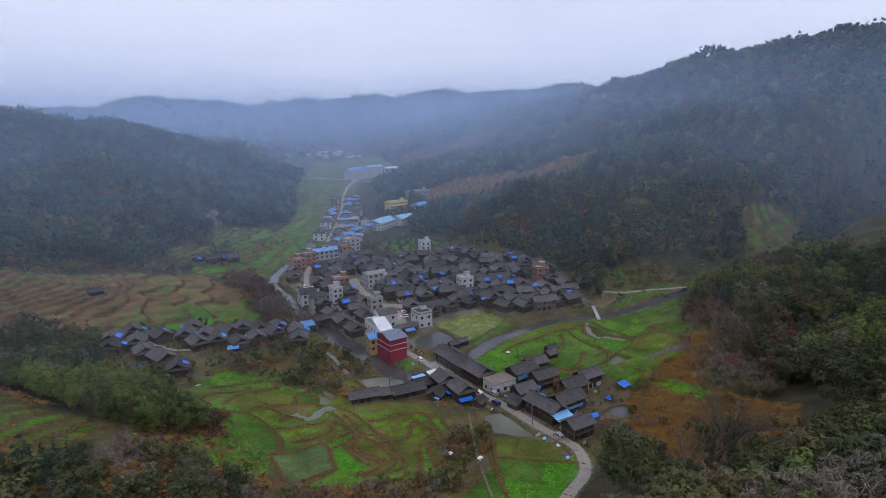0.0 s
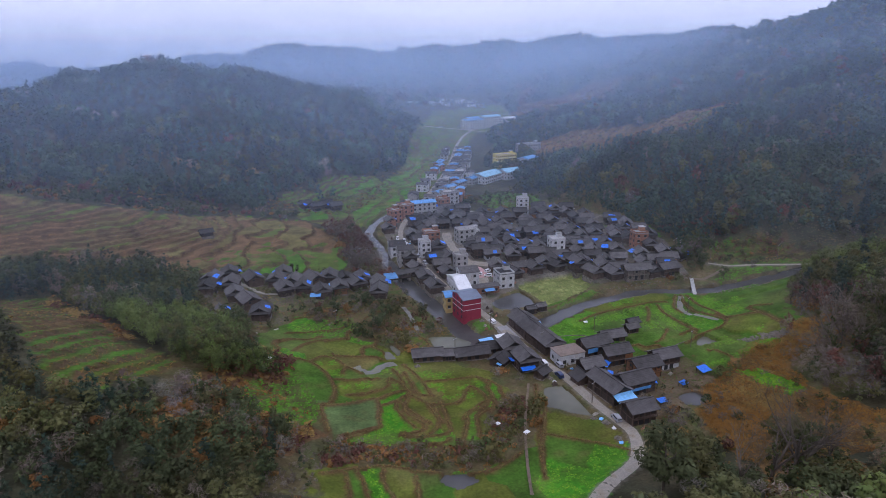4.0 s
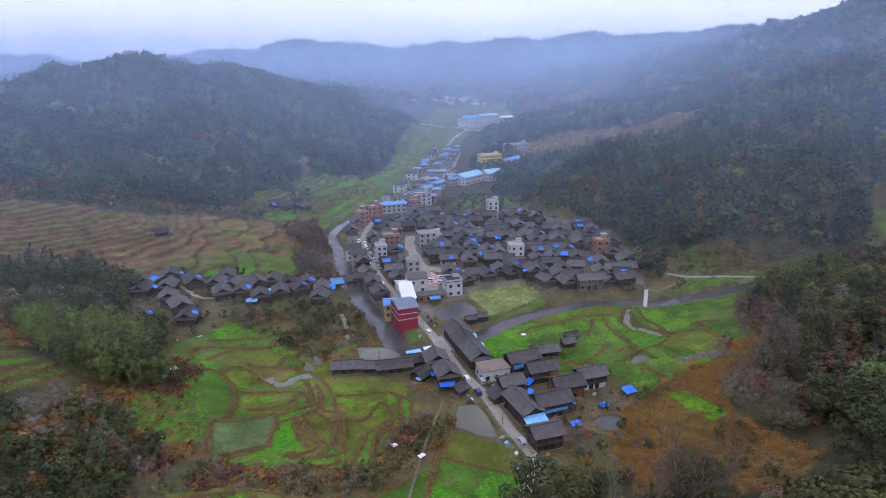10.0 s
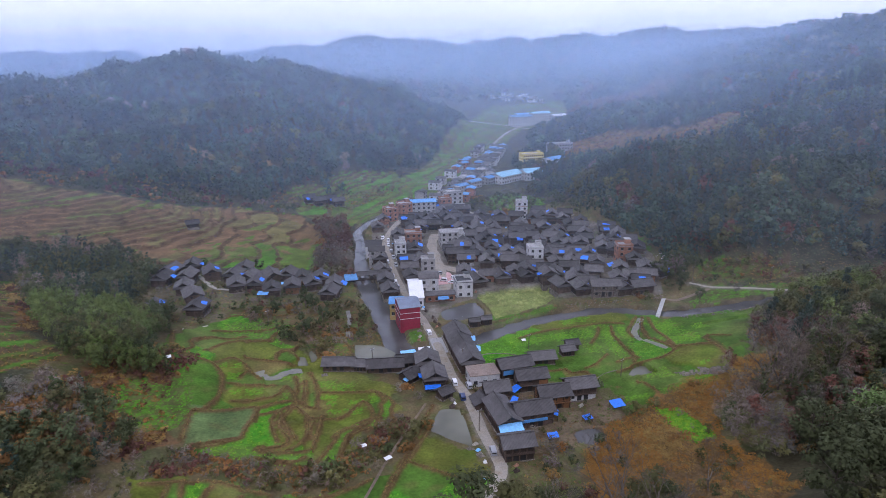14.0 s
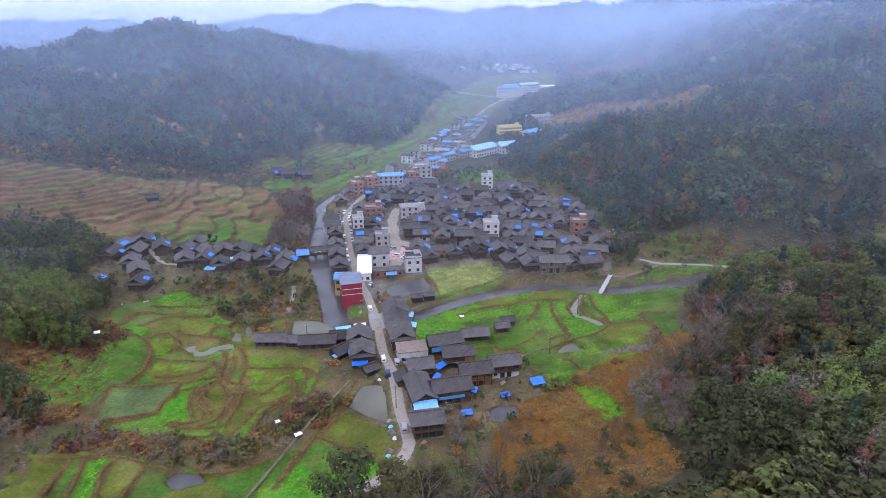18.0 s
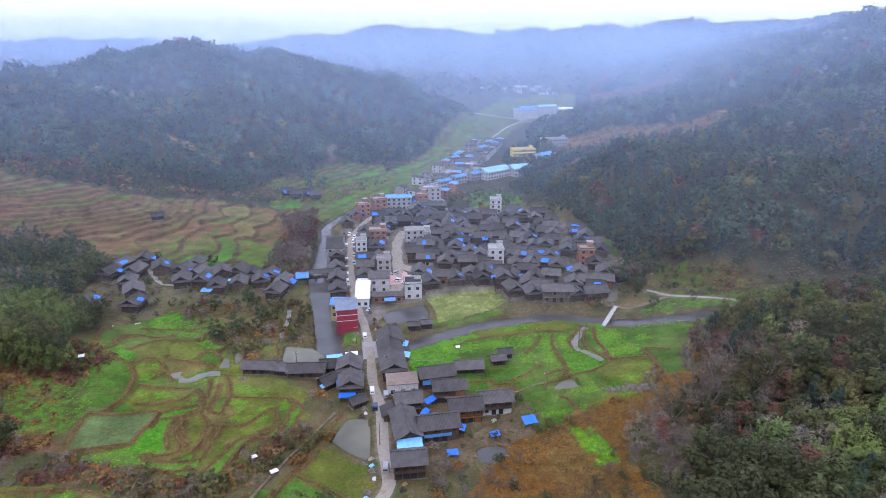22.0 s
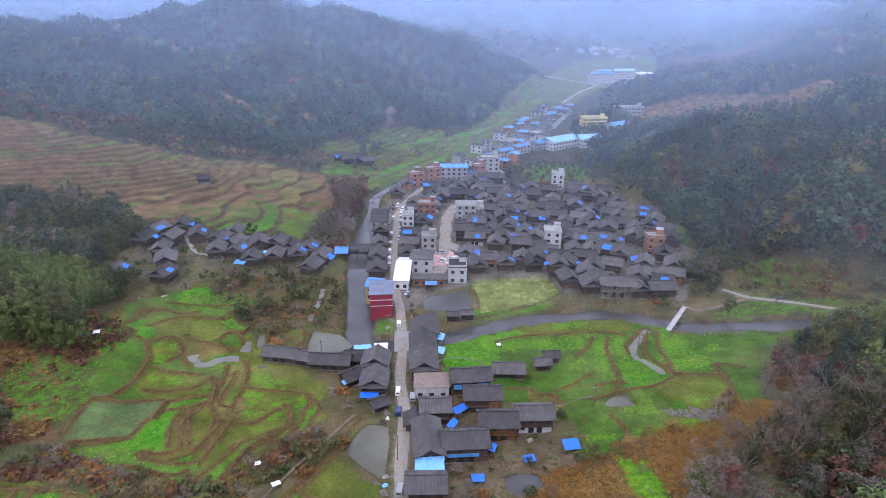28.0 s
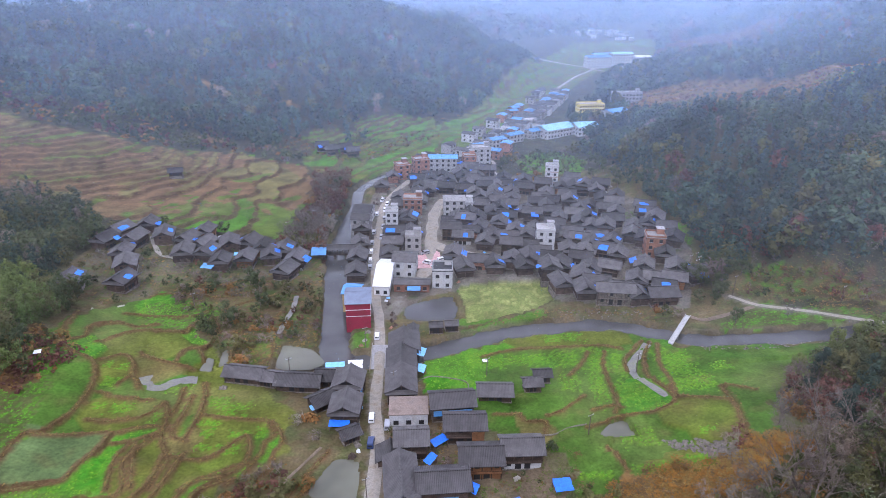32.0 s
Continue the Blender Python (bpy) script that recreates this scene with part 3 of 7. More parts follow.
# beds of vegetables: centre and half sizes
WEST_BEDS = [(-103.1, 201.1, 1.3, 1.8), (-98.3, 200.1, 1.4, 1.7), (-98.0, 192.4, 2.7, 2.5), (-86.4, 186.4, 1.3, 1.2), (-80.7, 192.1, 1.5, 1.7), (-76.9, 192.9, 1.3, 2.9), (-75.9, 184.1, 1.3, 1.4), (-79.9, 178.6, 1.0, 2.5), (-67.4, 189.3, 3.2, 2.4), (-61.7, 186.9, 3.9, 2.8), (-66.4, 179.3, 3.2, 1.2), (-65.0, 175.2, 1.5, 2.0), (-56.6, 175.0, 3.0, 1.2), (-50.9, 176.5, 1.3, 2.0), (-57.1, 169.4, 2.8, 1.9), (-63.7, 169.1, 2.2, 1.3), (-70.2, 165.2, 1.3, 1.2), (-89.7, 181.4, 2.9, 2.0), (-96.0, 181.8, 1.7, 1.3), (-102.5, 235.0, 7.5, 4.0), (-80.9, 236.7, 1.8, 3.4)]
EAST_BEDS = [(46.4, 211.9, 2.9, 7.4), (44.3, 195.5, 2.4, 8.1), (36.4, 212.4, 4.5, 4.6), (35.7, 199.3, 2.6, 4.0), (52.8, 208.2, 1.7, 7.6), (53.1, 193.4, 4.8, 4.2), (70.1, 206.2, 5.1, 8.4), (70.3, 195.2, 6.1, 4.0), (48.6, 173.0, 4.0, 3.7), (25.3, 213.1, 8.4, 3.0), (8.6, 214.0, 3.7, 2.5), (60.4, 185.8, 2.1, 1.8), (66.0, 172.4, 2.4, 1.3), (48.0, 161.4, 4.5, 0.8), (60.3, 161.5, 3.0, 1.2), (34.9, 159.0, 3.4, 1.4), (37.9, 226.2, 5.8, 2.9), (82.3, 203.8, 3.0, 2.2), (12.1, 210.9, 5.5, 2.4)]
PLOT_TONES = {"g": (0.052, 0.185, 0.012), "e": (0.070, 0.175, 0.014), "d": (0.060, 0.124, 0.016), "o": (0.100, 0.118, 0.019), "p": (0.088, 0.132, 0.045), "b": (0.128, 0.112, 0.034)}


BANKS = EAST_BANKS + WEST_BANKS + LOW_BANKS


def off_banks(x, y, room=0.9):
    ok = np.ones(np.shape(x), bool)
    for line in BANKS:
        ok &= beside(x, y, line)[0] > room
    return ok


class Plots:
    """The plots of the meadows: each spreads from its place until it meets a bank or another plot."""
    x0, y0, cell = -130.0, 104.0, 0.7

    def __init__(self):
        x, y = np.meshgrid(np.arange(self.x0, 102, self.cell), np.arange(self.y0, 242, self.cell))
        blocked = ~off_banks(x, y, 0.55)
        self.n = np.zeros(x.shape, int)
        self.tones = [PLOT_TONES["o"]]
        self.kind = ["o"]
        for px, py, tone in WEST_PLOTS + EAST_PLOTS + LOW_PLOTS:
            self.kind.append(tone)
            self.tones.append(PLOT_TONES[tone])
            self.n[int((py - self.y0) / self.cell), int((px - self.x0) / self.cell)] = len(self.kind) - 1
        for rounds, barred in ((110, True), (8, False)):
            for _ in range(rounds):
                m = self.n
                near = m.copy()
                for moved in (np.roll(m, 1, 0), np.roll(m, -1, 0), np.roll(m, 1, 1), np.roll(m, -1, 1)):
                    near = np.where(near == 0, moved, near)
                self.n = np.where((m == 0) & ~(blocked & barred), near, m)
        h = hills(x, y)
        count = np.bincount(self.n.ravel(), minlength=len(self.kind))
        self.mean = np.bincount(self.n.ravel(), h.ravel(), minlength=len(self.kind)) / np.maximum(count, 1)
        self.tones, self.kind = np.array(self.tones), np.array(self.kind)

    def at(self, x, y):
        j = np.clip(((y - self.y0) / self.cell).astype(int), 0, self.n.shape[0] - 1)
        i = np.clip(((x - self.x0) / self.cell).astype(int), 0, self.n.shape[1] - 1)
        return self.n[j, i]


PLOTTED = Plots()


def in_beds(x, y):
    """True in the vegetable beds, with ragged edges."""
    out = np.zeros(np.shape(x), bool)
    ragged = 0.35 * waves(x, y, 3.2, 57) + 0.25 * waves(x, y, 1.4, 58)
    for cx, cy, rx, ry in WEST_BEDS + EAST_BEDS:
        out |= np.maximum(np.abs(x - cx) / rx, np.abs(y - cy) / ry) < 1.0 + ragged
    return out & (waves(x, y, 1.9, 59) > -0.35)


def crop_here(x, y):
    """True where a bright winter crop stands."""
    lush = np.isin(PLOTTED.kind[PLOTTED.at(x, y)], ("g", "e"))
    return (lush & (waves(x, y, 5, 50) > -0.1)) | in_beds(x, y)


def terraces(x, y, h):
    """Steps of the cultivated land: new heights, nearness to a bank (0 to 1), the number of the step and of the plot."""
    dry = within(x, y, YELLOWS) | within(x, y, SIDE) | within(x, y, LEFTFIELD) | within(x, y, CLEARING) | within(x, y, FOOT) | within(x, y, TERRACED)
    step = np.where(dry, 1.7, np.where(within(x, y, PLAIN), 0.6, 1.0))
    amp = np.where(dry, 0.55, 0.6)

    def lie(px, py):
        return hills(px, py) + amp * waves(px, py, 42, 11) + 0.14 * waves(px, py, 14, 12)

    g = lie(x, y)
    rows = within(x, y, LEFTFIELD)
    valley = within(x, y, PLAIN)
    g = np.where(valley, -0.045 * (0.9 * x - 0.45 * y) + 0.3 * waves(x, y, 80, 14) + 0.1 * waves(x, y, 30, 15), g)
    g = np.where(rows, -0.30 * (0.87 * x - 0.5 * y) + 0.3 * waves(x, y, 26, 13), g)
    slope = np.where(valley, 0.1, np.where(rows, 0.3, np.hypot(lie(x + 0.5, y) - g, lie(x, y + 0.5) - g) / 0.5 + 0.012))
    level = g / step
    k = np.floor(level)
    f = level - k
    bank = np.clip(np.where(dry, 1.9, 1.25) * slope / step, 0.04, 0.42)
    plot = np.floor((x * np.sin(k * 2.4) + y * np.cos(k * 2.4)) / (15 + 6 * np.sin(k * 5.1)))
    rise_ = np.clip((f - 1 + bank) / bank, 0, 1)
    return h + step * (rise_ * rise_ * (3 - 2 * rise_) - f) + 0.18 * np.clip(1 - np.abs(f - 1 + bank * 1.2) / bank * 2, 0, 1), np.clip((f - 1 + 1.5 * bank) / (0.3 * bank), 0, 1), k, plot


ROADS = ((ROAD, 1.9), (STREET, 3.2), (MARKET, 3.8), (LANE, 1.3), (TRACK, 1.6))


def land(x, y, full=False):
    """Height of the ground as it stands, and with full also the colour of what covers it."""
    x, y = np.asarray(x, float), np.asarray(y, float)
    h = hills(x, y)
    ax, ay = x + 2.2 * waves(x, y, 13, 51), y + 2.2 * waves(x, y, 13, 52)
    fields = np.zeros(x.shape, bool)
    for area in (WEST, LOW, EAST, YELLOWS, PLAIN, SIDE, LEFTFIELD, CLEARING, FOOT, TERRACED):
        fields |= within(ax, ay, area)
    fields &= ~within(x, y, TOWN)
    stepped, f, k, plot = terraces(x, y, h)
    meadow = within(ax, ay, WEST) | within(ax, ay, EAST) | within(ax, ay, LOW)
    z = np.where(fields & ~meadow, stepped, h)
    plot_no = PLOTTED.at(x, y)
    z = np.where(meadow & fields & (plot_no > 0), h + 0.7 * np.clip(PLOTTED.mean[plot_no] - h, -0.7, 0.7), z)
    z = z + np.where(fields, 0, 0.25 * waves(x, y, 9, 21))
    bank = np.zeros(x.shape)
    for lines, wide in ((EAST_BANKS, 0.8), (WEST_BANKS, 0.95), (LOW_BANKS, 0.85), (WASTE_BANKS, 0.7)):
        for line in lines:
            d, _ = beside(x, y, line)
            bank = np.maximum(bank, 1 - ease(wide * 0.55, wide * 1.5, d + 0.25 * waves(x, y, 4, 23)))
    z = z + 0.35 * bank
    dr, dw = np.full(x.shape, 1e9), np.full(x.shape, 1e9)
    for line, half in ((RIVER, 4.8), (BROOK, 4.6)):
        d, i = beside(x, y, line)
        lz = hills(line[:, 0], line[:, 1])
        bed, shallow = lz[i] - 2.6, half < 4.7
        half = half - 2.0 * ease(300, 345, y) if half > 4.7 else half
        z = z + (bed - z) * (1 - ease(half - 0.8, half + 2.2, d + (0.45 + 0.45 * shallow) * waves(x, y, 14, 33) + 0.3 * waves(x, y, 3.5, 34) + 0.5 * shallow))
        dw = np.minimum(dw, d - half)
    for area, _ in BEDS:
        inside = within(x, y, area)
        cx, cy = np.mean(area, axis=0)
        z = np.where(inside, hills(cx, cy) - 1.5, z)
        if full:
            dw = np.where(inside, -1, dw)
    for line, half in ROADS:
        d, i = beside(x, y, line)
        lz = hills(line[:, 0], line[:, 1]) + 0.25
        on = 1 - ease(half + 0.3, half + 2.5, d)
        z = z + (lz[i] - 0.14 - z) * on * np.where(dw < 1.0, 0, 1)
        dr = np.minimum(dr, d - half)
    if not full:
        return z
    # what covers it
    n1, n2, n3 = waves(x, y, 60, 41), waves(x, y, 17, 42), waves(x, y, 5, 43)
    c = np.empty((*x.shape, 3))
    c[:] = (0.050, 0.051, 0.029)

    def lay(colour, amount):
        nonlocal c
        c = c + (np.array(colour) - c) * np.clip(amount, 0, 1)[..., None]

    flat = within(x, y, [(-150, 120), (-150, 300), (-60, 300), (-40, 420), (120, 400), (120, 200), (60, 120)])
    lay((0.125, 0.094, 0.045), 0.8 * flat)
    lay((0.11, 0.075, 0.036), np.where(flat, 0.7, 0.3) * sig((n1 + n2 * 0.6 - 0.3) * 3))
    lay((0.055, 0.075, 0.03), 0.6 * sig((n2 - 0.4) * 4) * flat)
    lay((0.085, 0.105, 0.034), 0.55 * flat * sig((n3 + 0.6 * n2 - 0.2) * 4))
    lay((0.15, 0.12, 0.075), 0.5 * flat * sig((waves(x, y, 7, 53) + 0.5 * waves(x, y, 2.5, 54) - 0.7) * 4))
    lay((0.19, 0.105, 0.034), within(ax + 3 * n2, ay + 3 * n2, ORANGE) * (0.78 + 0.2 * n3))
    r = np.abs(np.sin(k * 12.9898 + plot * 78.233) * 43758.5453) % 1.0
    r2 = np.abs(np.sin(k * 39.346 + plot * 11.135) * 24634.6345) % 1.0
    wet = np.zeros((*x.shape, 3))
    for lo, hi, colour in ((0, 0.3, (0.080, 0.115, 0.018)), (0.3, 0.62, (0.066, 0.135, 0.018)), (0.62, 0.8, (0.115, 0.115, 0.025)), (0.8, 1.01, (0.066, 0.165, 0.014))):
        wet[(r >= lo) & (r < hi)] = colour
    n4, n5 = waves(x, y * 1.5, 24, 44), waves(x * 1.4, y, 13, 45)
    plain = PLOTTED.tones[plot_no] * (1 + 0.14 * n2 + 0.10 * n3 + 0.10 * waves(x, y, 2.2, 56))[..., None] + np.clip(n4, -1, 1)[..., None] * np.array((0.012, -0.004, 0.003)) * (plot_no % 3)[..., None] / 2
    wet = np.where(meadow[..., None], plain, wet)
    dry = np.zeros((*x.shape, 3))
    for lo, hi, colour in ((0, 0.46, (0.150, 0.092, 0.044)), (0.46, 0.66, (0.125, 0.105, 0.036)), (0.66, 0.86, (0.150, 0.128, 0.045)), (0.86, 1.01, (0.095, 0.125, 0.024))):
        dry[(r >= lo) & (r < hi)] = colour
    wet = np.where((within(x, y, LEFTFIELD) & (r < 0.15))[..., None], np.array((0.150, 0.085, 0.035)), wet)
    green = fields & ~within(x, y, YELLOWS)
    half_way = within(x, y, YELLOWS) & ((x > -140 + 22 * n2) & (y < 356 + 22 * n2))
    for mask, tone in ((fields & ~green & ~half_way, dry), (green | half_way, wet)):
        c = np.where(mask[..., None], tone, c)
    lay((0.15, 0.078, 0.036), (0.7 + 0.25 * n3) * (within(ax + 2 * n2, ay, RUSSET) | within(ax, ay, UPSLOPE)) * ~meadow)
    crop = np.where(meadow, crop_here(x, y), (r2 > 0.45) * sig((n3 + 0.8 * n2 - 0.35) * 5)) * (green | half_way)
    lay((0.076, 0.205, 0.013), np.where(meadow | within(x, y, LEFTFIELD), 0.6, 0.4) * crop)
    lay((0.110, 0.225, 0.014), 0.6 * meadow * in_beds(x, y))
    lay((0.090, 0.066, 0.036), 0.6 * within(ax, ay, SIDE))
    for area in ([(112, 263), (128, 263), (130, 258.5), (113, 258)], [(116, 254.6), (136, 254.6), (137, 249.6), (117, 250)], [(140, 250), (154, 247), (154, 243), (141, 246)]):
        lay((0.070, 0.165, 0.018), 0.85 * within(ax, ay, area))
    lay((0.15, 0.13, 0.045), 0.4 * meadow * sig((waves(x, y, 9, 46) + n4 - 1.2) * 4))
    lay((0.06, 0.22, 0.012), 0.9 * within(ax, ay, GARDEN))
    for area in (BROWNS, FARBROWN, *[[(a - r, b), (a, b - r * 0.4), (a + r, b + r * 0.2), (a, b + r * 0.5)] for a, b, r in ((-175, 512, 17), (-40, 695, 18), (-205, 412, 12), (-155, 448, 13), (-120, 520, 9))]):
        lay((0.185, 0.115, 0.048), (0.75 + 0.2 * n2) * within(ax, ay, area) * ~fields)
    lay((0.13, 0.16, 0.03), 0.85 * within(ax, ay, YELLOWPLOT))
    lay((0.19, 0.085, 0.045), 0.85 * within(x + 0.4 * n3, y, TILLED))
    strips_here = flat & ~fields & within(x, y, [(-122, 236), (-104, 252), (-84, 224), (-62, 206), (-54, 226), (-50, 262), (-56, 292), (-146, 306), (-146, 250)])
    lay((0.075, 0.115, 0.024), 0.75 * strips_here * (strips(x * 0.9, y * 0.9)[0] > 0.62))
    lay((0.115, 0.075, 0.04), 0.6 * strips_here * (strips(x * 0.9 + 40, y * 0.9)[1] > 0.7))
    for area in (PLOTS, YARDS, PARCELS, EDGE, VERGE):
        inside = within(ax, ay, area)
        lay((0.085, 0.10, 0.03), 0.85 * inside)
        lay((0.075, 0.20, 0.014), 0.8 * inside * (strips(x * 1.3, y * 1.3)[0] > 0.6))
    for area in ([(2, 240.5), (18.6, 244), (17.4, 239), (2, 235.6)], [(-34, 231), (-28.4, 233.4), (-27, 221.4), (-34, 222)], [(3.5, 232.3), (33.9, 246.6), (35.4, 241.6), (5.4, 228.6)], [(-9.1, 254.5), (1, 259), (-1.4, 248.3), (-7.9, 247)], [(1, 270), (8.4, 271.4), (8, 264.4), (1.4, 261.8)]):
        lay((0.075, 0.18, 0.018), 0.8 * within(x + 0.5 * n3, y, area))
    lay((0.15, 0.14, 0.055), 0.5 * fields * sig((n1 - 0.7) * 4))
    lay((0.125, 0.112, 0.05), 0.6 * fields * ease(520, 640, y) * sig((n1 + n4 + 0.5) * 2))
    lay((0.112, 0.064, 0.030), 0.97 * bank * (dw > 0.5))
    lay((0.092, 0.060, 0.033), (0.9 + 0.2 * n3) * fields * f * ~meadow * (1 - 0.25 * within(x, y, PLAIN)))
    lay((0.125, 0.108, 0.088), 0.9 * within(x, y, TOWN))
    lay((0.19, 0.175, 0.15), 0.6 * within(x, y, TOWN) * sig((n2 + n3 - 0.4) * 4))
    lay((0.07, 0.10, 0.03), 0.7 * within(x, y, TOWN) * sig((waves(x, y, 11, 55) + 0.5 * n3 - 1.0) * 6))
    lay((0.13, 0.11, 0.08), 0.75 * within(ax, ay, HAMLET) * sig((n2 + 0.2) * 4))
    lay((0.135, 0.098, 0.066), 0.75 * within(ax, ay, ROWS))
    lay((0.165, 0.20, 0.055), within(x, y, GREENPOND) * 0.9)
    lay((0.25, 0.26, 0.085), 0.8 * within(x, y, GREENPOND) * (np.abs(waves(x, y, 13, 47) + 0.25 * n3) < 0.2))
    lay((0.13, 0.13, 0.05), 0.6 * within(x, y, GREENPOND) * sig((waves(x, y, 15, 49) + 0.4 * n3 - 0.7) * 5))
    lay((0.11, 0.09, 0.06), 0.85 * (1 - ease(0.0, 2.5, dw)) * (n3 > -0.5) * ~within(x, y, GREENPOND))
    lay((0.17, 0.15, 0.12), 0.8 * (1 - ease(-0.2, 1.0, dr + 0.4 * n3)))
    return z, c


def mesh(name, verts, faces, mats=(), index=None, smooth=False):
    me = bpy.data.meshes.new(name)
    me.from_pydata([tuple(v) for v in verts], [], [tuple(f) for f in faces])
    for m in mats:
        me.materials.append(m)
    if index is not None:
        me.polygons.foreach_set("material_index", index)
    if smooth:
        me.polygons.foreach_set("use_smooth", [True] * len(me.polygons))
    me.update()
    return me


def spaced(marks, out, grow):
    """Grid lines: (from, to, step) stretches, then ever wider to both sides."""
    core = np.concatenate([np.arange(*m) for m in marks])

    def side(step):
        got, edge = [], 0.0
        while edge < out:
            step = min(step * grow, 130)
            edge += step
            got.append(edge)
        return np.array(got)

    return np.concatenate([(core[0] - side(marks[0][2]))[::-1], core, core[-1] + side(marks[-1][2])])


GX = spaced(((-240, -138, 1.9), (-138, 104, 0.76), (104, 180, 1.9), (180, 280, 5)), 4300, 1.12)
GY = spaced(((88, 112, 1.2), (112, 244, 0.7), (244, 450, 1.8), (450, 640, 3.2), (640, 960, 8)), 4600, 1.1)
GY = GY[GY > -900]
gx, gy = np.meshgrid(GX, GY)
gz, gc = land(gx, gy, True)
nx, ny = len(GX), len(GY)
ground_mesh = bpy.data.meshes.new("ground")
ground_mesh.vertices.add(nx * ny)
ground_mesh.vertices.foreach_set("co", np.stack([gx, gy, gz], -1).astype(np.float32).ravel())
idx = np.arange(nx * ny, dtype=np.int32).reshape(ny, nx)
cells = np.stack([idx[:-1, :-1], idx[:-1, 1:], idx[1:, 1:], idx[1:, :-1]], -1).reshape(-1, 4)
ground_mesh.loops.add(cells.size)
ground_mesh.loops.foreach_set("vertex_index", cells.ravel())
ground_mesh.polygons.add(len(cells))
ground_mesh.polygons.foreach_set("loop_start", np.arange(len(cells), dtype=np.int32) * 4)
ground_mesh.update(calc_edges=True)
ground_mesh.polygons.foreach_set("use_smooth", [True] * len(cells))
layer = ground_mesh.color_attributes.new("cover", "FLOAT_COLOR", "POINT")
layer.data.foreach_set("color", np.concatenate([gc, np.ones((ny, nx, 1))], -1).astype(np.float32).ravel())
ground_mesh.materials.append(M["ground"])
tagged(new("ground", ground_mesh), "valley floor with terraced green fields and wooded hills", "ground", kind="structure")


def ribbon(name, line, half, lift, mat, label, category, uneven=0.0, crown=0.05, height=hills):
    d = np.gradient(line, axis=0)
    d /= np.linalg.norm(d, axis=1)[:, None]
    side = np.stack([d[:, 1], -d[:, 0]], 1)
    z = height(line[:, 0], line[:, 1]) + lift
    cuts = (-1, -0.5, 0, 0.5, 1)
    w = half + uneven * np.array([noise.noise((k * 0.35, half, 3)) for k in range(len(line))])
    v = np.concatenate([np.column_stack([line + side * (c * w)[:, None], z + crown * (1 - c * c)]) for c in cuts])
    k = len(line)
    f = [(i + j * k, i + 1 + j * k, i + 1 + (j + 1) * k, i + (j + 1) * k) for j in range(len(cuts) - 1) for i in range(k - 1)]
    f = [q[::-1] for q in f]
    return tagged(new(name, mesh(name, v, f, [mat], smooth=True)), label, category, kind="structure")


ribbon("road", ROAD, 1.75, 0.25, M["road"], "pale dusty concrete village road", "road", 0.3)
ribbon("street", STREET, 2.8, 0.25, M["road"], "pale concrete street between the houses", "street", 0.8)
ribbon("market_street", MARKET, 3.6, 0.27, M["road"], "pale paved market street in the old town", "street", 0.6)
ribbon("far_road", along([(126, 1010), (142, 968), (160, 938), (184, 904), (206, 864), (224, 836)], 5), 2.4, 0.5, M["road"], "pale road across the valley floor", "road", 0.3)
ribbon("lane", LANE, 1.1, 0.25, M["road"], "narrow pale concrete lane", "lane", 0.2)
ribbon("track", TRACK, 1.0, 0.25, M["road"], "pale concrete track along the hill foot", "track", 0.3)
ribbon("earth_path", along([(85.5, 237.5), (89, 234.5), (95, 236), (103, 239), (110, 241.6)], 1.5), 1.0, 0.3, M["earth"], "trodden brown earth path from the footbridge", "path", 0.4)
ribbon("river", RIVER, 6.0, -1.7, M["water"], "still grey river between grassy banks", "river")
ribbon("brook", BROOK, 6.0, -1.7, M["water"], "shallow grey river with a stony bed", "river")


def sheet_of_water(name, area, lift, mat, label, category="pond"):
    cx, cy = np.mean(area, axis=0)
    z = float(hills(cx, cy)) + lift
    v = [(cx + (px - cx) * 1.04, cy + (py - cy) * 1.04, z) for px, py in area]
    return tagged(new(name, mesh(name, v, [tuple(range(len(v)))[::-1]], [mat])), label, category, kind="structure")


def upward(me):
    if me.polygons[0].normal.z < 0:
        me.flip_normals()


ribbon("creek", along([(65, 219), (60, 213), (56.3, 207), (56.6, 200.5), (59.5, 195), (62, 190.5)], 1.0), 1.3, 0.16, M["silt"], "dry grey creek bed winding through the meadow", "creek", 0.5, 0.05, land)
ribbon("silt_pan", along([(-90.6, 197.4), (-88.6, 193.4), (-84.5, 192.6), (-81, 196), (-75.6, 197.6)], 0.6), 1.7, 0.16, M["silt"], "grey silt pan in the terraced meadow", "silt", 1.0, 0.05, land)
ribbon("ditch", along([(-59.1, 226.8), (-58.9, 234.6), (-58.3, 245.8), (-59, 256)], 1.0), 0.9, 0.5, M["silt"], "wet grey ditch between grassy edges", "ditch", 0.4, 0.05, land)
ribbon("threshing_floor", along([(-124, 231), (-119, 233), (-115.5, 239)], 1.0), 1.8, 0.12, M["sand"], "pale trodden threshing floor", "yard", 0.5)
ribbon("footpath", along([(-34, 171), (-46, 147), (-54, 128), (-60, 112)], 2.0), 0.4, 0.42, M["earth"], "narrow earth footpath on the field dyke", "path", 0.15)
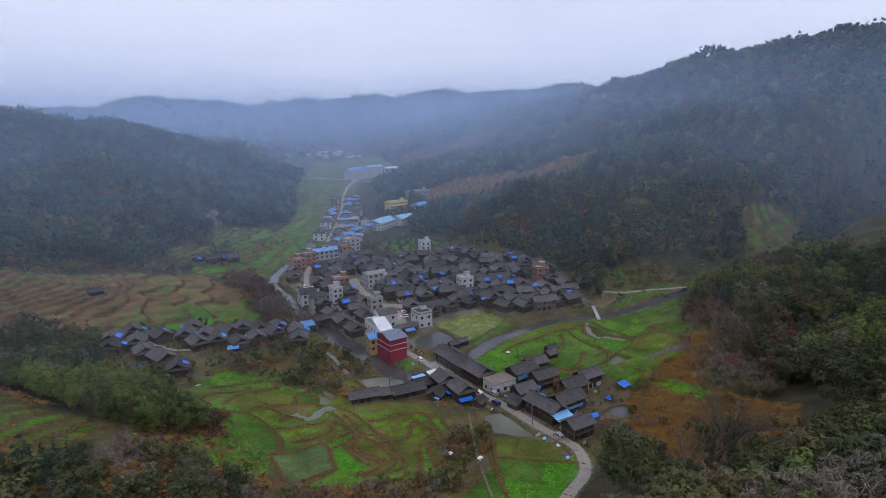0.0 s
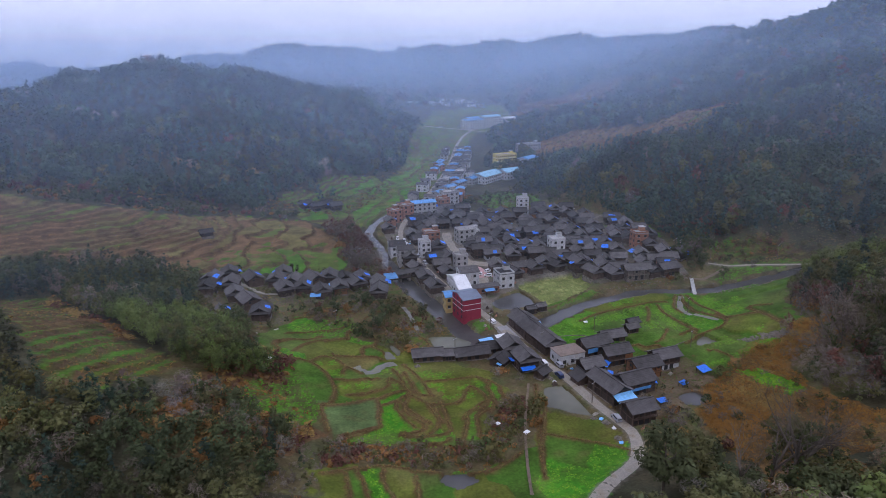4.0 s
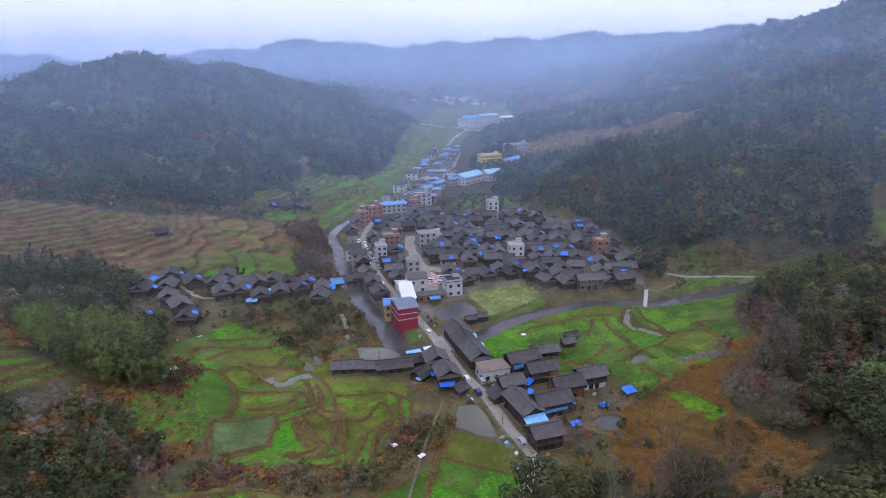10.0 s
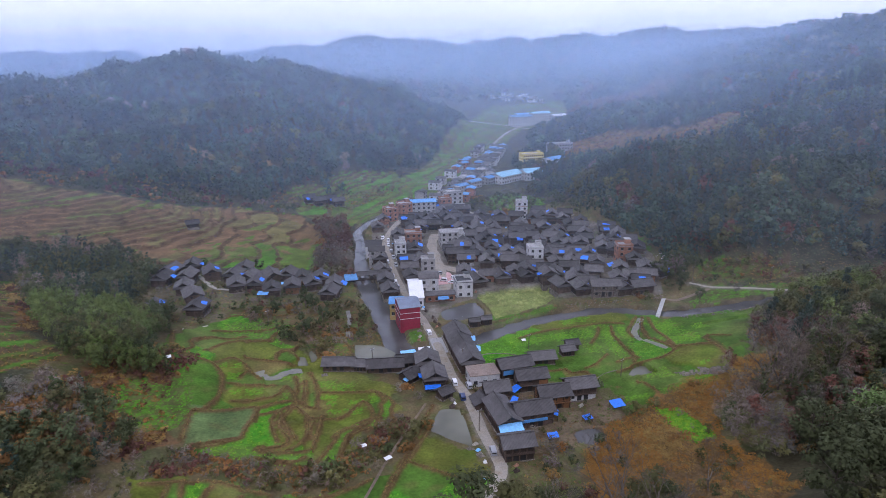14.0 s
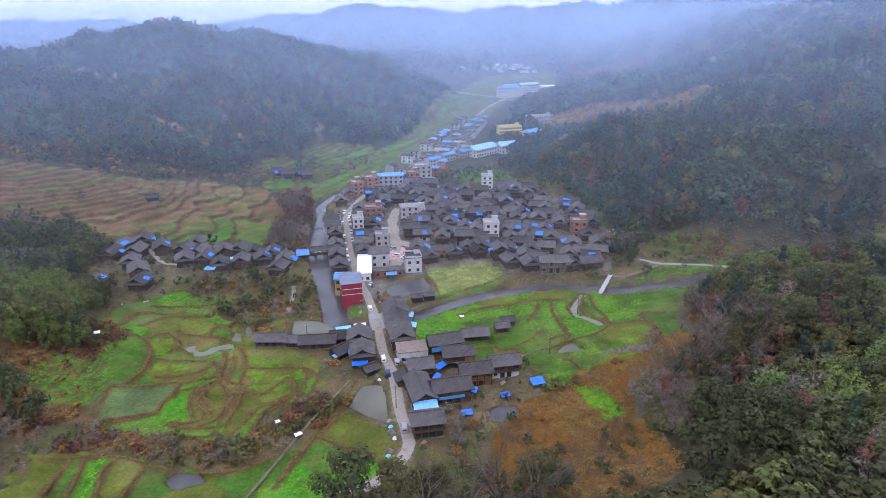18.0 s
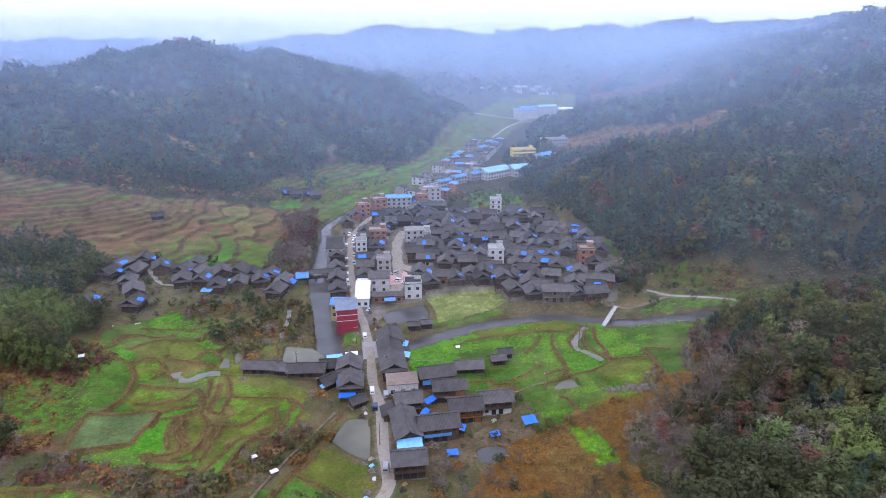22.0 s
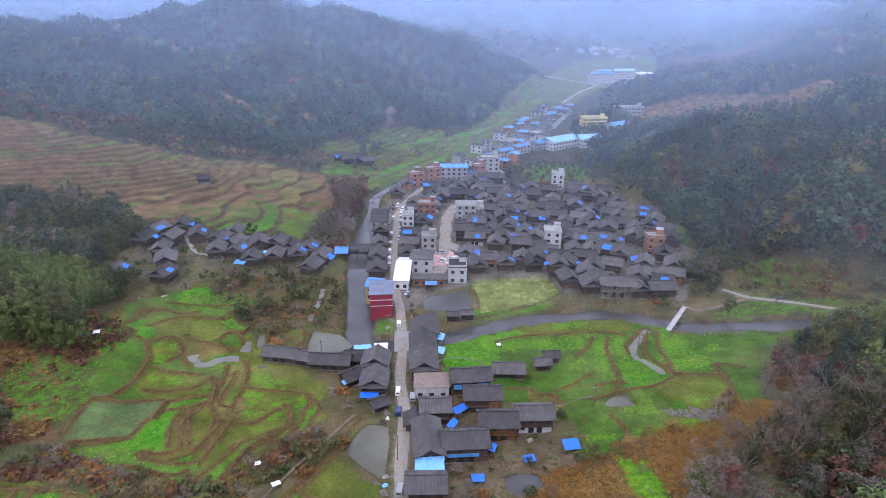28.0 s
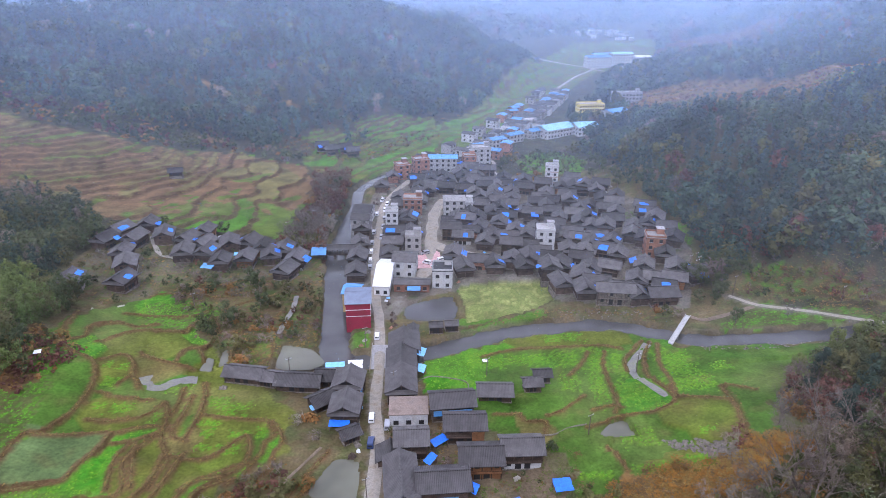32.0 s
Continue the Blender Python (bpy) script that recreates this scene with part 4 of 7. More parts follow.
for nm, area, mt, lb in (("pond_1", POND, "pond", "silty olive fish pond beside the road"), ("pond_2", MIDPOND, "pond", "flooded paddy with still grey water"), ("pond_3", UPPOND, "water", "dark still pond behind the river bank"), ("pond_4", LOWPOND, "water", "dark flooded corner of a paddy"), ("pond_5", TRIPOND, "pond", "small grey silted pool in the meadow"), ("pond_6", YARDPOND, "water", "small grey pool below the houses"), ("pond_7", SPLITPOOL, "pond", "small grey pool at the meadow's edge"), ("pond_8", STRIPPOOL, "pond", "narrow strip of grey water beside the barn")):
    upward(sheet_of_water(nm, area, -0.55, M[mt], lb).data)
for lines in (EAST_BANKS, WEST_BANKS, LOW_BANKS, WASTE_BANKS):
    for line in lines:
        ribbon("field_dyke", line, 0.42, -0.15, M["dyke"], "low earth dyke with dry grass between the plots", "dyke", 0.35, 0.4, land)
for line in ([(-11.2, 199.8), (-8.9, 202.9), (-5.7, 204.3), (-0.5, 203.3), (4.3, 201.3), (5.2, 198.2), (4.1, 195.9)], [(22.0, 175.6), (26.8, 175.4), (31.5, 178.1), (36.5, 179.3)]):
    ribbon("stone_dyke", along(line, 0.8), 0.2, 0.2, M["stone"], "narrow pale stone edging round a plot", "dyke", 0.1, 0.3)
ribbon("hamlet_path", along([(-132, 298), (-127, 289), (-121, 281), (-114, 279)], 1.0), 1.0, 0.3, M["sand"], "pale trodden path between the hamlet houses", "path", 0.4)


# ---- buildings ----
def part(name, data, parent, label=""):
    ob = new(name, data)
    ob.parent = parent
    if label:
        ob["label"] = label
    return ob


def thing(name, label, category, group=""):
    return tagged(new(name), label, category, group)


class Solid:
    """Collects boxes and plates into one mesh."""

    def __init__(self):
        self.v, self.f = [], []

    def box(self, x0, y0, z0, x1, y1, z1):
        k = len(self.v)
        self.v += [(x, y, z) for z in (z0, z1) for y in (y0, y1) for x in (x0, x1)]
        self.f += [tuple(k + i for i in q) for q in ((0, 2, 3, 1), (4, 5, 7, 6), (0, 1, 5, 4), (2, 6, 7, 3), (0, 4, 6, 2), (1, 3, 7, 5))]
        return self

    def prism(self, ring, shift):
        """A plate: a ring of points and its copy moved by shift."""
        k, n = len(self.v), len(ring)
        self.v += [tuple(p) for p in ring] + [tuple(np.add(p, shift)) for p in ring]
        self.f += [tuple(range(k + n - 1, k - 1, -1)), tuple(range(k + n, k + 2 * n))]
        self.f += [(k + i, k + (i + 1) % n, k + n + (i + 1) % n, k + n + i) for i in range(n)]
        return self

    def mesh(self, name, mat):
        me = mesh(name, self.v, self.f, [mat])
        bm = bmesh.new()
        bm.from_mesh(me)
        bmesh.ops.recalc_face_normals(bm, faces=bm.faces)
        bm.to_mesh(me)
        bm.free()
        return me


def extruded(name, ring, x0, x1, mat):
    """A bar along x with the cross-section ring of y, z."""
    n = len(ring)
    v = [(x, a, b) for x in (x0, x1) for a, b in ring]
    f = [(i, (i + 1) % n, n + (i + 1) % n, n + i) for i in range(n)] + [tuple(range(n))[::-1], tuple(range(n, 2 * n))]
    me = mesh(name, v, f, [mat])
    bm = bmesh.new()
    bm.from_mesh(me)
    bmesh.ops.recalc_face_normals(bm, faces=bm.faces)
    bm.to_mesh(me)
    bm.free()
    return me


def roof_mesh(w, d, z, rise, over, mat, sag=0.18, ridge=0.3):
    """A gabled roof, slightly hollow, with its ridge along x. w, d: the walls' size; z: the eaves' height."""
    X, Y = w / 2 + over, d / 2 + over
    e = z - rise * over / (d / 2) * 0.75
    m = z + rise * 0.5 - rise * over / (d / 2) * 0.4 - sag
    r = z + rise
    ring = [(-Y, e), (-Y, e + 0.17), (-Y / 2, m + 0.17), (-0.2, r + 0.12), (-0.17, r + 0.15 + ridge), (0.17, r + 0.15 + ridge), (0.2, r + 0.12), (Y / 2, m + 0.17), (Y, e + 0.17), (Y, e), (Y / 2, m), (0, r), (-Y / 2, m)]
    return extruded("roof", ring, -X, X, mat)


def timber_house(w=11, d=7.5, storeys=2, wall="timber", base="stone", skirt=True, name="timber_house", label="", group="timber houses of the village", roof="tile", lower=None, eaves=1.0, sheeting=None, storey=2.5):
    """A village house of boards on a stone base: gabled tile roof, posts, gallery, doors and windows."""
    ob = thing(name, label or "dark weathered timber house with a grey tile roof", "house", group)
    h = storey * storeys + 0.3
    rise = d * 0.27
    part("base", Solid().box(-w / 2 - 0.3, -d / 2 - 0.3, -2.5, w / 2 + 0.3, d / 2 + 0.3, 0.25).mesh("base", M[base]), ob)
    low = 0.25
    if lower:
        part("ground_floor", Solid().box(-w / 2 + 0.02, -d / 2 + 0.02, 0.25, w / 2 - 0.02, d / 2 - 0.02, storey + 0.2).mesh("ground_floor", M[lower]), ob, "white rendered lower storey")
        low = storey + 0.2
    part("wall", extruded("wall", [(-d / 2, low), (-d / 2, h), (0, h + rise - 0.12), (d / 2, h), (d / 2, low)], -w / 2, w / 2, M[wall]), ob)
    timbers = Solid()
    for k in range(5):
        px = -w / 2 + w * k / 4
        for e in (-1, 1):
            timbers.box(px - 0.11, e * (d / 2 + 0.06) - 0.11, low, px + 0.11, e * (d / 2 + 0.06) + 0.11, h + 0.1)
    for e in (-1, 1):
        for fl in range(1, storeys + 1):
            zz = 0.25 + storey * fl
            timbers.box(-w / 2 - 0.1, e * (d / 2 + 0.08) - 0.08, zz - 0.12, w / 2 + 0.1, e * (d / 2 + 0.08) + 0.08, zz + 0.06)
            timbers.box(e * (w / 2 + 0.05) - 0.08, -d / 2, zz - 0.12, e * (w / 2 + 0.05) + 0.08, d / 2, zz + 0.06)
        timbers.box(e * (w / 2 + 0.05) - 0.08, -0.1, low, e * (w / 2 + 0.05) + 0.08, 0.1, h + rise - 0.4)
    tagged(part("timber_frame", timbers.mesh("timber_frame", M["timber"]), ob), kind="stuff")
    part("roof", roof_mesh(w, d, h, rise, eaves, M[roof]), ob)
    for e in (-1, 1):
        gx_ = e * (w / 2 + 0.03)
        # no hole: a near-black plate paints the shade inside the open gable
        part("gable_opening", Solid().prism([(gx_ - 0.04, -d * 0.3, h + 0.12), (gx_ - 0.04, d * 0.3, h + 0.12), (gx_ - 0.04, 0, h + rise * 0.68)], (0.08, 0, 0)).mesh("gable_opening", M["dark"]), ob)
    if skirt:
        Y = d / 2 + eaves
        for e in (-1, 1):
            a, b = e * (w / 2 + 0.02), e * (w / 2 + 1.35)
            part("skirt_roof", Solid().prism([(a, -Y * 0.9, h - 0.05), (b, -Y * 0.97, h - 0.8), (b, Y * 0.97, h - 0.8), (a, Y * 0.9, h - 0.05)], (0, 0, 0.15)).mesh("skirt_roof", M[roof]), ob)
    # doors and windows: near-black plates painted as unlit openings
    for fl in range(storeys):
        z0 = 0.25 + storey * fl
        for k in range(4):
            px = -w / 2 + w * (k + 0.5) / 4
            door = fl == 0 and k in (1, 2)
            if door or (k + fl) % 2 == 0:
                half = 0.75 if door else 0.55
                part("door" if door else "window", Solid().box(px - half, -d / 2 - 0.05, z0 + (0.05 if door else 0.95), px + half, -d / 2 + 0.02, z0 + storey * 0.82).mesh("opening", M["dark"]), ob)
        for e in (-1, 1) if fl else ():
            xx = e * (w / 2 + 0.015)
            part("window", Solid().box(xx - 0.04, d * 0.16 - 0.5, z0 + 0.9, xx + 0.04, d * 0.16 + 0.5, z0 + storey * 0.8).mesh("opening", M["dark"]), ob)
    if sheeting:
        mat_, x0_, x1_, z0_, z1_ = sheeting
        part("sheeting", Solid().box(x0_ * w / 2, -d / 2 - 0.95, z0_, x1_ * w / 2, -d / 2 - 0.86, z1_).mesh("sheeting", M[mat_]), ob, "sheeting hung along the gallery")
    if storeys > 1:
        y = -d / 2 - 0.8
        part("gallery", Solid().box(-w / 2, y, storey + 0.1, w / 2, -d / 2 - 0.2, storey + 0.24).mesh("gallery", M[wall]), ob)
        rail = Solid().box(-w / 2, y - 0.04, storey + 1.0, w / 2, y + 0.04, storey + 1.1)
        for k in range(int(w / 0.6) + 1):
            px = -w / 2 + k * w / int(w / 0.6)
            rail.box(px - 0.03, y - 0.03, storey + 0.2, px + 0.03, y + 0.03, storey + 1.0)
        tagged(part("railing", rail.mesh("railing", M[wall]), ob), kind="stuff")
    return ob


def block_building(w, d, storeys, wall, name="concrete_house", label="", flat="grey", parapet=True, group="concrete houses of the village", roof=None, columns=None, band=None, store=3.1, ends=True, front=True, bands=None):
    """A flat-roofed or sheet-roofed building with rows of windows on all sides."""
    ob = thing(name, label, "building", group)
    h = store * storeys
    part("wall", Solid().box(-w / 2, -d / 2, -2, w / 2, d / 2, h).mesh("wall", M[wall]), ob)
    if roof:
        part("roof", roof_mesh(w, d, h + 0.05, d * 0.14, 0.5, M[roof], sag=0, ridge=0.05), ob)
    else:
        part("roof_slab", Solid().box(-w / 2 - 0.25, -d / 2 - 0.25, h, w / 2 + 0.25, d / 2 + 0.25, h + 0.22).mesh("roof_slab", M[flat]), ob)
        if parapet:
            for a in ((-w / 2, -d / 2, w / 2, -d / 2 + 0.2), (-w / 2, d / 2 - 0.2, w / 2, d / 2), (-w / 2, -d / 2 + 0.2, -w / 2 + 0.2, d / 2 - 0.2), (w / 2 - 0.2, -d / 2 + 0.2, w / 2, d / 2 - 0.2)):
                part("parapet", Solid().box(a[0], a[1], h + 0.22, a[2], a[3], h + 1.0).mesh("parapet", M[wall]), ob)
            head = part("stair_head", Solid().box(w / 2 - 3.2, d / 2 - 3.4, h + 0.22, w / 2 - 0.4, d / 2 - 0.5, h + 2.6).mesh("stair_head", M[wall]), ob)
            part("slab", Solid().box(w / 2 - 3.5, d / 2 - 3.7, h + 2.6, w / 2 - 0.1, d / 2 - 0.2, h + 2.78).mesh("slab", M[flat]), head)
    if band:
        for k in bands or range(1, storeys):
            part("floor_band", Solid().box(-w / 2 - 0.06, -d / 2 - 0.06, k * store - 0.12, w / 2 + 0.06, d / 2 + 0.06, k * store + 0.1).mesh("floor_band", M[band]), ob)
    nx_ = columns or max(2, int(w / 3.2))
    ny_ = max(1, int(d / 3.6))
    for fl in range(storeys):
        z0 = fl * store
        for k in range(nx_ if front else 0):
            px = -w / 2 + w * (k + 0.5) / nx_
            for e in (-1,):
                y = e * (d / 2 + 0.01)
                pane = Solid().box(px - 0.7, y - 0.04, z0 + 0.9, px + 0.7, y + 0.04, z0 + 2.3)
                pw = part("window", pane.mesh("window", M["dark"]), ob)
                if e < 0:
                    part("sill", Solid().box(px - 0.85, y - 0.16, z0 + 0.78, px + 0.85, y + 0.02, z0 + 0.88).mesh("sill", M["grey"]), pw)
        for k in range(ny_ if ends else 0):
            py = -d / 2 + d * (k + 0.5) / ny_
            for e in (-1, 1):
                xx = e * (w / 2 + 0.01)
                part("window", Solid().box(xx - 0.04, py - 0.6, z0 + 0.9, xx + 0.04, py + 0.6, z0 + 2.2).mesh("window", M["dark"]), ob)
    return ob


def stand(ob, x, y, turn=0.0, lift=0.0, level=None):
    """Puts a thing on the ground at a place, turned by degrees."""
    z = float(hills(x, y)) if level is None else level
    ob.matrix_basis = pose(x, y, z + lift, 0, 0, turn)
    return ob


def limbs(pieces, sides=5):
    """Tapered round pieces from point to point, as one mesh."""
    v, f = [], []
    for a, b, ra, rb in pieces:
        a, b = Vector(a), Vector(b)
        q = (b - a).to_track_quat("Z", "Y")
        k = len(v)
        for p, r in ((a, ra), (b, rb)):
            v += [tuple(p + q @ Vector((r * math.cos(2 * math.pi * i / sides), r * math.sin(2 * math.pi * i / sides), 0))) for i in range(sides)]
        f += [(k + i, k + (i + 1) % sides, k + sides + (i + 1) % sides, k + sides + i) for i in range(sides)]
    return mesh("limbs", v, f, [M["bark"]], smooth=True)


# the buildings that stand out
PLACED = []


def keep(x, y, r):
    PLACED.append((x, y, r))


# ---- houses along the road, each at its own place ----
def house(x, y, w, d, storeys=2, turn=0.0, label="", **more):
    keep(x, y, max(w, d) * 0.55)
    return stand(timber_house(w, d, storeys, label=label, **more), x, y, turn)


ROAD_ROW = "houses along the road"
house(17, 166, 9.2, 6.2, 2, 3, "grey-roofed timber house with a white lower storey", lower="white", group=ROAD_ROW, skirt=False)
house(6.7, 163, 9.4, 7, 2, 3, "amber oiled timber house with a brown tile roof", wall="amber", group=ROAD_ROW, skirt=False)
house(3.2, 176, 9.8, 6.4, 2, 2, "dark timber house with an amber corner room", group=ROAD_ROW, skirt=False, sheeting=("amber", 0.35, 1.0, 0.6, 4.6))
house(0, 186, 11.2, 6.8, 2, 7, "long dark timber house with blue sheeting under its eaves", group=ROAD_ROW, skirt=False, sheeting=("blue", -1.0, 0.9, 2.7, 4.4))
house(12.6, 193.6, 9.0, 5.6, 1, 0, "low brown timber barn beside a green field", group=ROAD_ROW, skirt=False, name="barn")
house(24, 197, 4.4, 3.6, 1, 5, "small dark timber shed in the field", group=ROAD_ROW, skirt=False, name="shed")
house(27.5, 201.5, 4.2, 3.4, 1, 5, "small dark timber shed on a field bank", group=ROAD_ROW, skirt=False, name="shed")
house(-10.6, 170, 7.4, 6.2, 2, 4, "dark timber house with an open cart space", group=ROAD_ROW, skirt=False)
house(-15.6, 166.5, 4.6, 6.0, 1, 96, "small brown timber store at the roadside", group=ROAD_ROW, skirt=False, name="timber_store")
house(-12.2, 155, 13.5, 6.4, 2, 97, "long brown-roofed timber house along the road", group=ROAD_ROW, skirt=False)
house(-2.6, 154.6, 11.0, 7.0, 2, 5, "two-tiered timber house with blue boards on its gallery", group=ROAD_ROW, sheeting=("blue", -0.9, 0.6, 2.7, 3.7))
house(-12.2, 138, 8.2, 6.0, 2, 2, "dark timber house at the bend of the road", group=ROAD_ROW, skirt=False)
house(-15.2, 217.5, 9.5, 8.6, 2, 95, "dark timber house with a broad tile roof by the bridge", group=ROAD_ROW, skirt=False)
house(-15.4, 206.5, 11.5, 7.8, 2, 94, "dark timber house close to the road", group=ROAD_ROW)
house(-14.8, 195.5, 10.5, 7.6, 2, 94, "dark timber house with a patched tile roof", group=ROAD_ROW)
house(-30.2, 196, 7.0, 7.4, 2, 88, "gabled timber house with blue sheeting in its gable", group=ROAD_ROW)
house(-29.4, 183.8, 7.4, 7.0, 2, 90, "gabled timber house with blue awnings beside the road", group=ROAD_ROW)
house(-36.8, 201.5, 7.4, 5.6, 1, 0, "low timber house with a brown tile roof", group=ROAD_ROW, skirt=False)
house(-45.6, 198.6, 12.2, 6.0, 1, -3, "long low timber barn beside the flooded paddy", group=ROAD_ROW, skirt=False, name="barn")
house(-62.4, 201, 10.5, 5.4, 1, -8, "long low timber barn above the meadow", group=ROAD_ROW, skirt=False, name="barn")
house(-54.6, 199.6, 4.6, 4.6, 1, -10, "small dark timber shed against the barn", group=ROAD_ROW, skirt=False, name="shed")
house(-37.2, 189.5, 6.0, 5.2, 1, 40, "crooked timber shed with striped sheeting", group=ROAD_ROW, skirt=False, name="shed")
house(-27.2, 174.8, 4.0, 3.6, 1, 30, "small timber roof at the pond's corner", group=ROAD_ROW, skirt=False, name="shed")


def block(x, y, w, d, storeys, wall, turn=0.0, label="", **more):
    keep(x, y, max(w, d) * 0.55)
    return stand(block_building(w, d, storeys, wall, label=label, **more), x, y, turn)


house(-150.8, 374, 6.4, 5.0, 1, 20, "small dark timber store among the brown terraces", skirt=False, name="timber_store", group="timber houses of the village")
block(-12, 184, 10.4, 7.6, 1, "white", 3, "low white concrete house with a bare brown roof", flat="worn", parapet=False, store=4.2)
# the tall red house: sheet roof, three red storeys with pale bands
block(-33, 240.5, 8.6, 12.0, 4, "red", 6, "tall dark red house with pale floor bands and a blue-grey roof", name="red_house", band="sheet", roof="blue_grey", store=2.5, front=False, bands=(2, 3))
block(-36.8, 252.5, 6.0, 8.0, 2, "ochre", -6, "narrow ochre house with a blue sheet roof", name="ochre_house", roof="blue", store=3.2)
block(-26.2, 272, 6.0, 25, 1, "sheet", -2, "long white steel shed with a bright sheet roof", name="steel_shed", roof="sheet", store=4.2)
block(-18.5, 281, 9.5, 10.5, 2, "white", -4, "white house with a pale blue upper storey", roof="tile", store=3.6)
block(-15, 265.5, 14, 5.4, 1, "brick", 0, "low brown brick workshop with a tile roof", roof="tile", store=3.4)
block(-2.8, 270, 8.0, 9.0, 2, "white", 0, "white house with a dark flat roof above the pond", flat="dark", store=3.8)
block(43.8, 304, 8.0, 7.6, 3, "white", -4, "pale three-storey house with a white parapet")
block(87.6, 287.5, 7.8, 7.4, 3, "brick", -8, "pale brick house with an open roof terrace", store=3.0)
block(60, 388.5, 7.4, 6.4, 4, "white", -8, "slim white house with reddish balconies", band="brick", store=3.0)
block(-18.5, 351, 9.8, 7.5, 3, "brick", 0, "red brick house with a flat roof", store=3.0)
block(3, 349, 10.8, 8.5, 3, "grey", 2, "cream concrete house with a pale hipped roof", roof="grey", store=3.0)
block(-3, 428, 18, 9, 3, "grey", 2, "long grey house under a blue steel roof", roof="blue", store=3.0)
block(-17, 424, 9.5, 8, 3, "brick", 20, "pink brick house with a flat roof", store=3.0)
block(-28, 412, 8, 8, 3, "brick", 25, "pink brick house at the fields' edge", store=3.0)
block(21.5, 440, 12.5, 9, 4, "grey", 10, "tall bare concrete house", store=3.0)
block(14, 432, 8, 8, 3, "brick", 10, "brick house with a brown flat roof", store=3.0)
block(-28, 331.5, 6.0, 7, 3, "white", 2, "white house with dark windows beside the street", store=3.0)
block(-42, 322, 8.6, 9.0, 3, "grey", -4, "grey concrete house at the river", store=3.0, roof="tile")
block(-43, 340, 9.0, 13.0, 2, "white", -4, "white-gabled house at the river with a long tile roof", store=3.2, roof="tile")
block(-16, 300.5, 7, 6, 3, "grey", 0, "bare concrete house beside the street", store=3.0)
block(10, 352, 6, 6, 2, "white", 0, "small white house with an open front", store=3.0)
for bx, by, bw, bt in ((36, 488, 13, 35), (50, 503, 14, 38), (66, 515, 10, 40), (22, 470, 9, 33)):
    block(bx, by, bw, 8, 2, "grey", bt, "row house under a blue steel roof", roof="blue", store=3.0, group="blue-roofed houses up the valley")
# the school: two long halls, and a yellow classroom block
block(84, 524, 30, 17, 2, "white", 36, "white school hall with a broad pale blue roof", name="school_hall", roof="pale_blue", store=3.3, group="school")
block(108, 527, 18, 17, 2, "white", 14, "short white school hall with a broad pale blue roof", name="school_hall", roof="pale_blue", store=3.3, group="school")
block(122, 573, 22, 10, 4, "yellow", 10, "yellow four-storey school block with rows of windows", name="school_block", band="sheet", store=2.9, group="school", columns=10)
block(138, 552, 20, 12, 2, "white", 35, "white school building under a blue roof", name="school_hall", roof="blue", store=3.2, group="school")
block(160, 600, 26, 9, 3, "grey", 10, "long grey school block with a flat roof", name="school_block", store=3.2, group="school")
# the large blue-and-white compound far up the valley
for bx, by, bw, bd, bs, bt, br in ((205, 905, 34, 14, 4, 12, "blue"), (238, 915, 30, 14, 5, 12, "pale_blue"), (262, 900, 22, 12, 4, 12, "sheet"), (222, 935, 36, 12, 4, 12, "blue")):
    block(bx, by, bw, bd, bs, "white", bt, "large white building with a blue roof up the valley", name="hospital_block", roof=br, store=3.4, group="white compound up the valley", columns=8)

# ---- the old town: timber houses close together ----
KINDS = [
    timber_house(7.8, 6.8, 2, label="dark weathered timber house with a two-tiered grey tile roof", eaves=1.15, storey=2.1),
    timber_house(8.4, 6.6, 2, label="dark timber house with a broad grey tile roof", eaves=1.15, storey=2.1),
    timber_house(7.2, 6.4, 2, label="small dark timber house with a mossy tile roof", eaves=1.15, storey=2.1),
    timber_house(9.6, 6.8, 2, label="long dark timber house with a grey tile roof", skirt=False, eaves=1.15, storey=2.1),
    timber_house(7.8, 6.8, 3, label="tall dark timber house with a grey tile roof", eaves=1.15, storey=2.1),
    timber_house(7.8, 6.2, 2, label="reddish timber house with a grey tile roof", wall="amber", eaves=1.15, storey=2.1),
    timber_house(6.8, 5.6, 1, label="low timber house with a sagging tile roof", skirt=False, eaves=1.15, storey=2.1),
    timber_house(8.0, 6.2, 2, label="timber house with a white lower storey and a tile roof", lower="white", eaves=1.15, storey=2.1),
    timber_house(7.2, 6.0, 2, label="brown brick house with a grey tile roof", wall="brick", eaves=1.15, storey=2.1, skirt=False),
]
rng = random.Random(5)
stock = list(KINDS)
ROOFS = []


def settle(x, y, turn, kind):
    """Puts one of the stock houses, or a copy of it, at a place."""
    m = pose(x, y, float(hills(x, y)), 0, 0, turn)
    if kind in stock:
        stock.remove(kind)
        kind.matrix_basis = m
    else:
        copy_thing(kind, m)
    PLACED.append((x, y, 4.1))
    ROOFS.append((x, y, turn, kind))


def free(x, y, r, margin=1.0):
    return all((x - a) ** 2 + (y - b) ** 2 > (max(r, q) * margin + min(r, q) * 0.72) ** 2 for a, b, q in PLACED)


